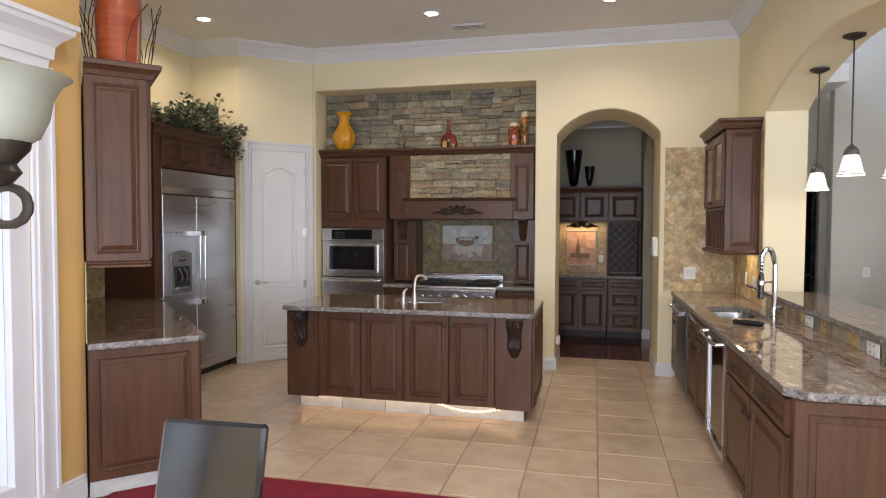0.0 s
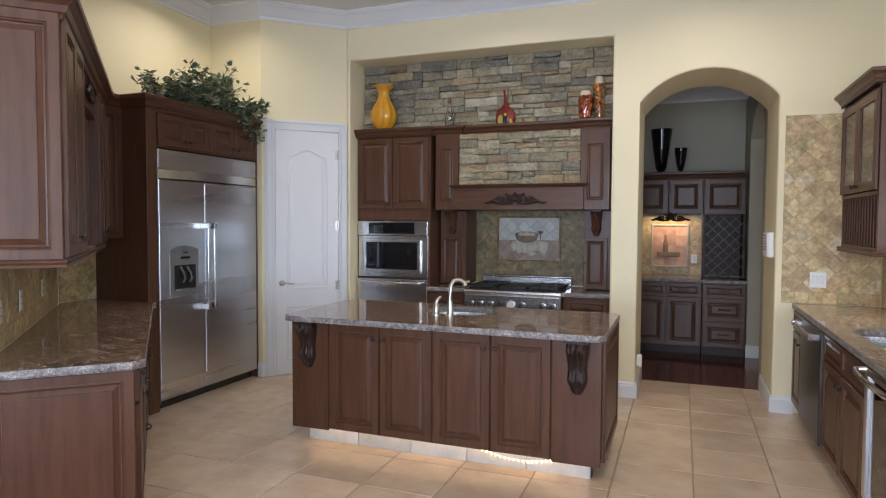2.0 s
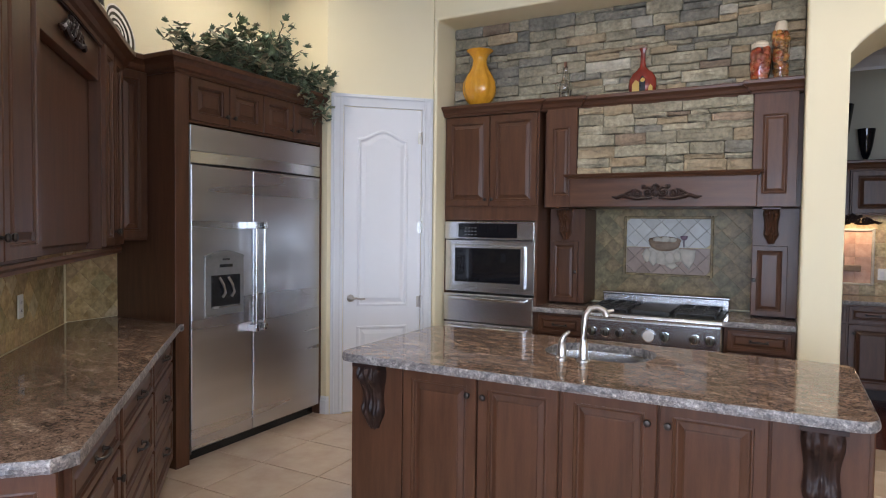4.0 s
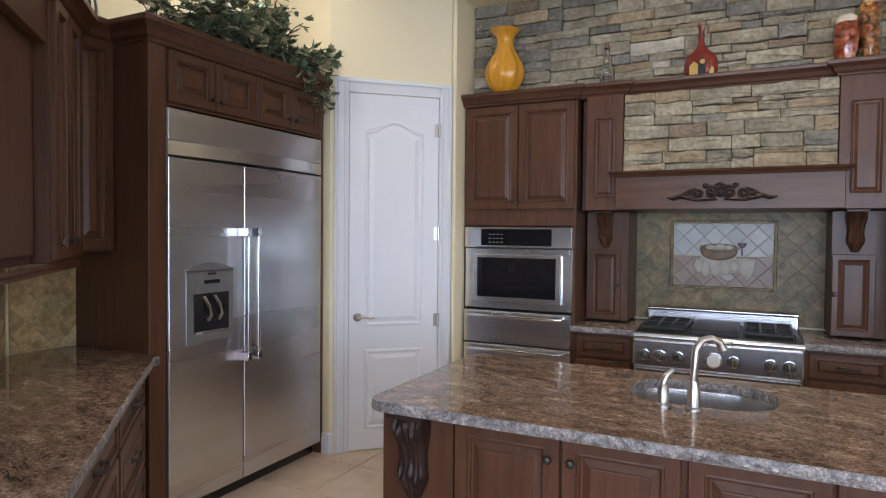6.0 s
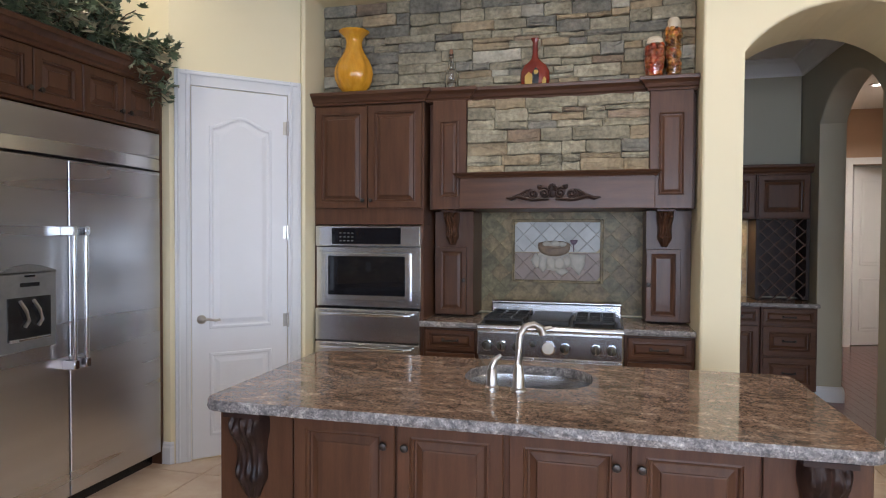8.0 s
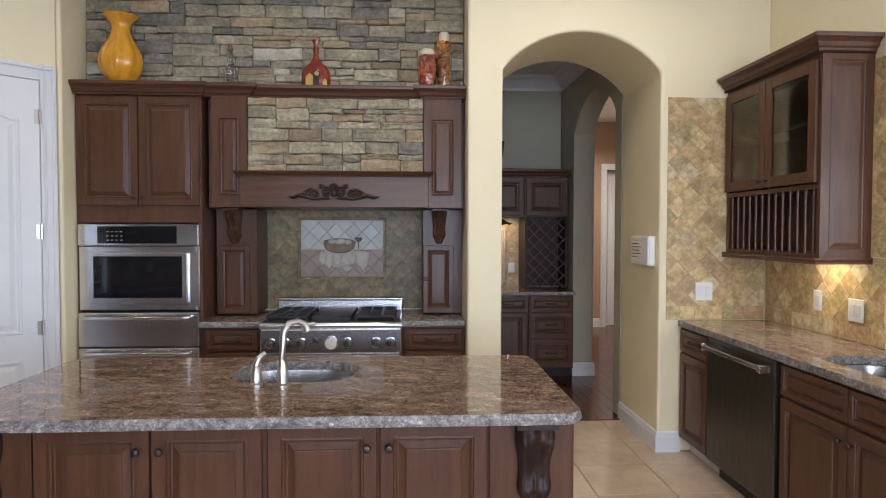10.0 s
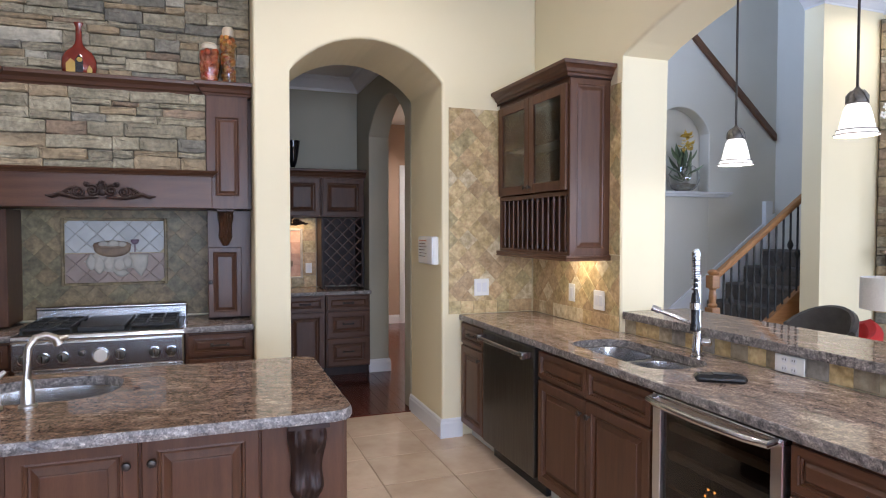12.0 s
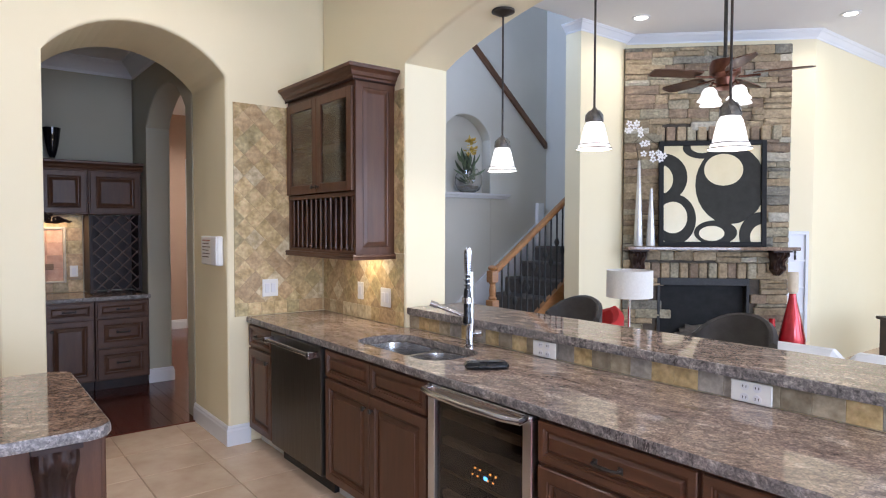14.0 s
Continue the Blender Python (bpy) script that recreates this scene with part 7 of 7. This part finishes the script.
# ---- dining nook things near the start ----
ch = thing("chandelier", pose(-1.05, 0.45, 0), "bronze chandelier with frosted glass bowl shades", "chandelier")
part("rod", G().tube([(0, 0, 1.62), (0, 0, CEIL - 0.001)], 0.012, 8), BRONZE, ch)
part("hub", G().lathe([(0.01, 1.50), (0.035, 1.54), (0.02, 1.58), (0.045, 1.64), (0.02, 1.70), (0.012, 1.8)], 14), BRONZE, ch, "", True)
FROST = material("frosted_glass", (0.30, 0.32, 0.27), (0.37, 0.39, 0.33), 5, 0.35)
for a in (24.7, 144.7, 264.7):
    mm = pose(0, 0, 0, 0, 0, a)
    ax = 0.388
    am = part("arm", G().tube([(0.02, 0, 1.60), (0.12, 0, 1.54), (0.26, 0, 1.53), (0.35, 0, 1.58), (ax, 0, 1.64)], 0.008, 8, mm).tube([(0.396 + 0.023 * math.cos(k * 0.5), 0, 1.605 + 0.023 * math.sin(k * 0.5)) for k in range(14)], 0.006, 6, mm), BRONZE, ch, "curled bronze arm", True)
    part("cup", G().lathe([(0.012, 1.63), (0.024, 1.645), (0.018, 1.655), (0.032, 1.672), (0.034, 1.682)], 16, mm @ pose(ax, 0, 0)), BRONZE, am, "", True)
    part("shade", G().lathe([(0.026, 1.676), (0.043, 1.687), (0.053, 1.71), (0.057, 1.733), (0.067, 1.752), (0.078, 1.760), (0.075, 1.761), (0.063, 1.754), (0.051, 1.733), (0.047, 1.71), (0.034, 1.691)], 28, mm @ pose(ax, 0, 0)), FROST, am, "frosted glass bowl shade", True)
LEATHER = material("glossy_black_leather", (0.010, 0.011, 0.013), (0.018, 0.019, 0.022), 14, 0.10, bump=0.10, bscale=9, coat=0.4)
dc = thing("dining_chair", pose(-1.365, 1.98, 0, 0, 0, 3), "dining chair with glossy black leather back", "chair")
part("backrest", G().box(-0.205, 0.205, -0.02, 0.03, 0.42, 0.870, 0.014, pose(0, -0.136, 0.014, -14, 0, 0)), LEATHER, dc)
part("seat", G().box(-0.22, 0.22, -0.45, 0.0, 0.41, 0.47, 0.02), LEATHER, dc)
for x in (-0.19, 0.19):
    for y in (-0.42, -0.03):
        part("leg", G().box(x - 0.02, x + 0.02, y - 0.02, y + 0.02, 0, 0.415, 0.003), CARVED, dc)
REDRUG = material("crimson_rug", (0.20, 0.008, 0.022), (0.28, 0.014, 0.034), 8, 0.95, bump=0.6, bscale=400)
ru = thing("area_rug", pose(-1.4, 2.1, 0), "plain crimson area rug on the tile floor", "rug")
part("carpet", G().box(-1.35, 1.35, -1.42, 1.42, 0.001, 0.014, 0.005), REDRUG, ru)

# ---- family room things ----
ap = thing("framed_painting", fm @ pose(0.905, -0.205, 1.336, -2.2), "black-framed abstract painting of dark ovals on cream", "painting")
AW, AH = 1.10, 1.13
part("canvas", G().box(-AW / 2 + 0.04, AW / 2 - 0.04, -0.012, 0.0, 0.04, AH - 0.04, 0), material("cream_canvas", (0.70, 0.60, 0.36), (0.74, 0.64, 0.40), 6, 0.25), ap)
for a, b, c, d in ((-AW / 2, -AW / 2 + 0.05, 0, AH), (AW / 2 - 0.05, AW / 2, 0, AH), (-AW / 2 + 0.05, AW / 2 - 0.05, 0, 0.05), (-AW / 2 + 0.05, AW / 2 - 0.05, AH - 0.05, AH)):
    part("frame", G().box(a, b, -0.04, 0.0, c, d, 0.004), MATTE, ap)
INK = material("charcoal_paint", (0.022, 0.021, 0.016), (0.035, 0.033, 0.026), 10, 0.55, spec=0.2)
AXL, AXR, AZL, AZR = -AW / 2 + 0.05, AW / 2 - 0.05, 0.05, AH - 0.05
for k, (cx, cz, rx, rz, mt) in enumerate(((0.19, 0.66, 0.36, 0.42, INK), (0.12, 0.82, 0.20, 0.17, None), (-0.50, 0.74, 0.25, 0.26, INK), (-0.54, 0.72, 0.14, 0.16, None), (-0.38, 0.29, 0.22, 0.27, INK), (-0.40, 0.31, 0.15, 0.17, None),
                                          (-0.10, 1.06, 0.20, 0.12, INK), (-0.10, 1.07, 0.12, 0.07, None), (0.04, 0.15, 0.22, 0.13, INK), (0.0, 0.14, 0.13, 0.08, None), (0.52, 0.12, 0.24, 0.25, INK), (0.52, 0.10, 0.13, 0.14, None))):
    poly = clip([(cx + rx * math.cos(2 * math.pi * i / 28), cz + rz * math.sin(2 * math.pi * i / 28)) for i in range(28)], AXL, AXR, AZL, AZR)
    part("painted_oval", G().prism(poly, "y", -0.0125 - 0.0006 * (k + 1), -0.012), mt or bpy.data.materials["cream_canvas"], ap)
SILVER = material("silvered_ceramic", (0.55, 0.54, 0.52), (0.66, 0.65, 0.63), 10, 0.25, metal=0.4)
for x, h in ((0.14, 0.92), (0.27, 0.62)):
    pot("cone_vase", "slender tapering silver-white vase on the mantel", "vase", fm @ pose(x, -0.24, 1.336), [(0.045, 0), (0.048, 0.01), (0.04, h * 0.3), (0.022, h * 0.75), (0.014, h), (0.010, h)], SILVER, 16)
orc = thing("orchid_spray", fm @ pose(0.14, -0.24, 1.336), "white orchid blossoms on a thin stem", "flowers")
part("stem", G().tube([(0, 0, 0.90), (-0.05, -0.02, 1.12), (0.03, -0.03, 1.20), (0.18, -0.05, 1.08), (0.25, -0.05, 0.92)], 0.004, 5), STEM, orc, "", True)
PETAL = material("white_petal", (0.80, 0.78, 0.76), (0.86, 0.84, 0.82), 12, 0.5)
rn = random.Random(2)
for k in range(16):
    t = k / 15
    c = Vector((-0.16 + 0.40 * t + rn.uniform(-0.05, 0.05), -0.06, 1.20 + 0.10 * math.sin(t * 7) - 0.30 * t * t + rn.uniform(-0.04, 0.04)))
    q = G()
    for a in range(5):
        d = Vector((math.cos(a * 1.257 + k), -0.25, math.sin(a * 1.257 + k)))
        leaf(q, c, d, 0.042, rn, False)
        q.lathe([(0.010, 0), (0.013, 0.003), (0.003, 0.006)], 7, Matrix.Translation(c + d * 0.022) @ pose(0, 0, 0, 90, 0, 0))
    part("blossom", q, PETAL, orc, "", True)
METRED = material("metallic_red_lacquer", (0.35, 0.01, 0.015), (0.50, 0.02, 0.03), 8, 0.16, metal=0.5, coat=0.6)
for x, y, s, h in ((1.62, -0.50, 1.0, 1.09), (1.42, -0.52, 0.8, 0.62)):
    v = thing("floor_vase", fm @ pose(x, y, 0), "tall metallic red bottle vase with pale neck", "vase")
    part("body", G().lathe([(0.06, 0), (0.075, 0.02), (0.12 * s, h * 0.22), (0.125 * s, h * 0.38), (0.08 * s, h * 0.58), (0.04, h * 0.74), (0.032, h * 0.80)], 22), METRED, v, "", True)
    part("neck", G().lathe([(0.034, h * 0.80), (0.05, h * 0.82), (0.05, h), (0.03, h)], 16), CREAM, v, "", True) if s == 1.0 else part("neck", G().lathe([(0.032, h * 0.80), (0.03, h), (0.02, h)], 14), METRED, v, "", True)

fan = thing("ceiling_fan", pose(3.68, 5.05, -0.045), "copper ceiling fan with wooden blades and lit glass shades", "ceiling fan")
COPPER = material("aged_copper", (0.11, 0.045, 0.03), (0.20, 0.085, 0.055), 14, 0.35, metal=0.9)
part("rod", G().tube([(0, 0, 2.80), (0, 0, CEIL + 0.044)], 0.014, 8), BRONZE, fan)
part("motor", G().lathe([(0.02, 2.84), (0.10, 2.82), (0.115, 2.78), (0.11, 2.72), (0.07, 2.69), (0.06, 2.64), (0.075, 2.62), (0.03, 2.60)], 22), COPPER, fan, "", True)
for k in range(5):
    mm = pose(0, 0, 2.70, 0, 0, k * 72 - 66)
    bl = part("blade", G().rings([[(x, -w, z0) , (x, w, z0 + 0.02), (x, w, z0 + 0.028), (x, -w, z0 + 0.008)] for x, w, z0 in ((0.19, 0.045, 0), (0.25, 0.06, 0), (0.44, 0.07, 0), (0.54, 0.068, 0), (0.58, 0.045, 0))], mm, True, True), WOODM, fan, "reddish wooden blade")
    part("bracket", G().box(0.09, 0.24, -0.018, 0.018, -0.012, 0.0, 0.003, mm), COPPER, bl)
for k in range(4):
    mm = pose(0, 0, 0, 0, 0, k * 90 - 20)
    part("lamp_arm", G().tube([(0.05, 0, 2.63), (0.11, 0, 2.65), (0.14, 0, 2.61)], 0.008, 6, mm), COPPER, fan, "", True)
    part("shade", G().lathe([(0.03, 2.61), (0.05, 2.59), (0.06, 2.55), (0.088, 2.515), (0.08, 2.516), (0.052, 2.55), (0.04, 2.59)], 18, mm @ pose(0.14, 0, 0), False, False), SHADE, fan, "lit white glass shade", True)
part("pull_chain", G().tube([(0.03, -0.02, 2.60), (0.03, -0.02, 2.36)], 0.002, 4), COPPER, fan)

lm = thing("floor_lamp", pose(3.40, 5.66, 0), "slim chrome lamp with white drum shade", "lamp")
part("base", G().lathe([(0.13, 0), (0.13, 0.015), (0.02, 0.03)], 22), CHROME, lm, "", True)
part("stem", G().tube([(0, 0, 0.02), (0, 0, 1.05)], 0.011, 10), CHROME, lm, "", True)
part("shade", G().lathe([(0.18, 0.985), (0.18, 1.20), (0.176, 1.20), (0.176, 0.985)], 30, None, False, False), material("white_linen", (0.72, 0.70, 0.66), (0.78, 0.76, 0.72), 60, 0.85, bump=0.3), lm, "white linen drum shade", True)
STOOL = material("dark_grey_leather", (0.035, 0.032, 0.032), (0.055, 0.051, 0.05), 16, 0.45, bump=0.1, spec=0.3)
bs = thing("bar_stool", pose(2.2, 5.27, 0, 0, 0, 90), "bar stool with curved dark grey leather back", "bar stool", "stools at the bar")
lp = []
for i in range(13):
    a = radians(-75 + 150 * i / 12)
    top = 1.10 - 0.11 * (abs(i - 6) / 6) ** 2
    for_ = [(0.225 * math.sin(a), -0.225 * math.cos(a) + 0.02, 0.80), (0.19 * math.sin(a), -0.19 * math.cos(a) + 0.02, 0.80), (0.195 * math.sin(a), -0.195 * math.cos(a) + 0.02, top - 0.01), (0.21 * math.sin(a), -0.21 * math.cos(a) + 0.02, top), (0.23 * math.sin(a), -0.23 * math.cos(a) + 0.02, top - 0.01)]
    lp.append(for_)
part("backrest", G().rings(lp, None, True, True), STOOL, bs, "curved leather back", True)
part("seat", G().lathe([(0.19, 0.72), (0.215, 0.74), (0.215, 0.79), (0.19, 0.81), (0.05, 0.815)], 24), STOOL, bs, "", True)
part("column", G().tube([(0, 0, 0.02), (0, 0, 0.73)], 0.03, 12), CHROME, bs, "", True)
part("foot", G().lathe([(0.21, 0), (0.21, 0.012), (0.04, 0.03)], 24), CHROME, bs, "", True)
part("foot_ring", G().tube([(0.15 * math.cos(k * 0.4488), 0.15 * math.sin(k * 0.4488), 0.28) for k in range(15)], 0.010, 8), CHROME, bs, "", True)
copy_thing(bs, pose(2.2, 4.22, 0, 0, 0, 90))
LINEN = material("white_upholstery", (0.74, 0.73, 0.72), (0.80, 0.79, 0.78), 9, 0.9, bump=0.3, bscale=200)
so = thing("sofa", pose(3.62, 4.55, 0, 0, 0, 90), "white upholstered sofa with loose back cushions", "sofa")
part("base", G().box(-1.0, 1.0, -0.95, -0.05, 0.08, 0.42, 0.03), LINEN, so)
part("back", G().box(-1.0, 1.0, -0.20, 0.02, 0.40, 0.66, 0.06), LINEN, so)
for x in (-1.02, 0.86):
    part("arm", G().box(x, x + 0.18, -0.95, 0.02, 0.08, 0.60, 0.05), LINEN, so)
for x in (-0.82, -0.27, 0.28):
    part("back_cushion", G().box(x, x + 0.54, -0.36, -0.16, 0.45, 0.71, 0.07), LINEN, so)
    part("seat_cushion", G().box(x, x + 0.54, -0.93, -0.34, 0.42, 0.52, 0.04), LINEN, so)
for x in (-0.9, 0.9):
    for y in (-0.85, -0.05):
        part("foot", G().box(x - 0.03, x + 0.03, y - 0.03, y + 0.03, 0, 0.085), CARVED, so)
REDF = material("red_upholstery", (0.42, 0.012, 0.014), (0.52, 0.02, 0.02), 9, 0.7, bump=0.2)
rc2 = thing("armchair", pose(3.02, 5.95, 0, 0, 0, 60), "red upholstered armchair with rounded back", "armchair")
part("backrest", G().rings([[((0.36 + o) * math.sin(a), (-0.36 - o) * math.cos(a), z) for o, z in ((0, 0.35), (0.05, 0.35), (0.06, 0.88 - 0.12 * abs(math.sin(a))), (0.02, 0.91 - 0.12 * abs(math.sin(a))), (-0.02, 0.88 - 0.12 * abs(math.sin(a))))] for a in [radians(-80 + 160 * i / 14) for i in range(15)]], None, True, True), REDF, rc2, "", True)
part("seat", G().lathe([(0.30, 0.25), (0.34, 0.27), (0.34, 0.42), (0.30, 0.46), (0.05, 0.47)], 24), REDF, rc2, "", True)
for a in range(4):
    part("leg", G().tube([(0.25 * math.cos(a * 1.571 + 0.78), 0.25 * math.sin(a * 1.571 + 0.78), 0.26), (0.29 * math.cos(a * 1.571 + 0.78), 0.29 * math.sin(a * 1.571 + 0.78), 0.0)], 0.016, 8), CHROME, rc2)
cn = thing("media_console", pose(6.55, 4.75, 0, 0, 0, -45), "dark wooden console against the family room wall", "console")
part("body", G().box(-0.05, 1.2, -0.22, 0.22, 0.0, 0.60), CARVED, cn)
part("top", G().box(-0.08, 1.22, -0.25, 0.25, 0.60, 0.63, 0.005), CARVED, cn)
for x in (0.0, 0.6):
    part("door", G().panel(x, x + 0.56, 0.08, 0.58, -0.22, RAISED), CARVED, cn)
cb = thing("black_bowl", pose(6.70, 4.62, 0.63), "black footed bowl on the dark console", "bowl")
part("body", G().lathe([(0.05, 0), (0.02, 0.03), (0.02, 0.13), (0.10, 0.20), (0.16, 0.26), (0.155, 0.265), (0.09, 0.21), (0.02, 0.15)], 20), BLACK, cb, "", True)
ns = thing("niche_shelves", fm @ pose(1.745, 0, 0), "narrow white recessed shelf niche beside the fireplace", "shelves", kind="structure")
part("frame", G().box(0.0, 0.03, -0.03, 0.0, 0.30, 1.50).box(0.19, 0.22, -0.03, 0.0, 0.30, 1.50).box(0.03, 0.19, -0.03, 0.0, 1.46, 1.50).box(0.03, 0.19, -0.03, 0.0, 0.30, 0.34), WHITE, ns)
part("back", G().box(0.03, 0.19, -0.004, 0.0, 0.34, 1.46), DOORW, ns)
for z in (0.60, 0.88, 1.17):
    part("shelf", G().box(0.03, 0.19, -0.026, -0.004, z, z + 0.02), WHITE, ns)
for z in (0.62, 0.90, 1.19):
    k = thing("trinket", fm @ pose(1.745 + 0.09, -0.014, z), "small dark figurine shape on the niche shelf", "ornament")
    part("body", G().lathe([(0.010, 0), (0.011, 0.03), (0.006, 0.06), (0.010, 0.09), (0.003, 0.12)], 10), BRONZE, k, "", True)

fb = thing("fish_bowl_vase", pose(4.0, NY + 0.01, 1.942), "round glass bowl with yellow flowers and grass in the niche", "vase")
part("bowl", G().lathe([(0.07, 0), (0.13, 0.04), (0.165, 0.12), (0.16, 0.20), (0.11, 0.28), (0.105, 0.28), (0.153, 0.20), (0.158, 0.12), (0.125, 0.045), (0.065, 0.008)], 26), CLEAR, fb, "", True)
part("pebbles", G().lathe([(0.06, 0.01), (0.12, 0.045), (0.14, 0.08), (0.05, 0.09)], 18), STONEPALE, fb, "", True)
rn = random.Random(6)
gl, yl = G(), G()
for k in range(34):
    d = Vector((rn.uniform(-1, 1), rn.uniform(-0.5, 0.2), rn.uniform(0.2, 1.4)))
    leaf(gl, Vector((rn.uniform(-0.06, 0.06), 0, rn.uniform(0.10, 0.34))), d, rn.uniform(0.12, 0.26), rn, False)
for k in range(40):
    d = Vector((rn.uniform(-1, 1), rn.uniform(-1, 0.3), rn.uniform(-0.4, 1)))
    leaf(yl, Vector((rn.uniform(-0.06, 0.08), -0.02, rn.uniform(0.44, 0.62))), d, rn.uniform(0.04, 0.075), rn, True)
part("leaves", gl, LEAF, fb, "grassy green leaves")
part("blossoms", yl, material("yellow_petal", (0.62, 0.42, 0.06), (0.72, 0.52, 0.12), 10, 0.6, island=0.2), fb, "yellow silk blossoms")

# ---- floor pieces ----
fl = bpy.data.objects["floor"]
S, X0, Y0 = 0.457, 0.025, 6.32
TILE = G().box(0.0035, S - 0.0035, 0.0035, S - 0.0035, -0.012, 0.0, 0.003).mesh("floor_tile")
rest = G()
for i in range(-11, 23):
    for j in range(-21, 2):
        x, y = X0 + i * S, Y0 + j * S
        if x > 10 or (y > 6.8 and (x < -0.5 or x > 0.6)):
            continue
        if x < 1.2 and y > 2.5:
            if x < LX - 0.3 or (x + y) < -0.5:
                continue
            ob = part("floor_tile", TILE, FLOORTILE, fl)
            ob.location = (x, y, 0)
        else:
            rest.box(x + 0.002, x + S - 0.002, y + 0.002, y + S - 0.002, -0.012, 0.0, 0.003)
tagged(part("outer_tiles", rest, FLOORTILE, fl), kind="stuff")
for i, (x0, x1) in enumerate(((-0.43, 0.025), (0.025, 0.482), (0.482, 0.645))):
    part("floor_tile", G().box(x0 + 0.002, x1 - 0.002, 7.236, 7.725, -0.012, 0.0, 0.003), FLOORTILE, fl)
wf = struct("floor_butler", G().box(-1.6, 2.6, 7.73, 15.2, -0.02, -0.003, 0), CARVED, "dark mahogany plank floor of the serving pantry", "floor")
rn = random.Random(8)
for k in range(46):
    x = -1.6 + k * 0.09
    y = 7.73
    while y < 13.0:
        n = min(rn.uniform(0.9, 2.2), 13.0 - y)
        part("plank", G().box(x + 0.0006, x + 0.0894, y + 0.0006, y + n - 0.0006, -0.012, 0.002, 0.001), PLANK, wf)
        y += n
part("threshold", G().box(-0.43, 0.645, 7.712, 7.74, 0.0, 0.008, 0.003), PLANK, wf)
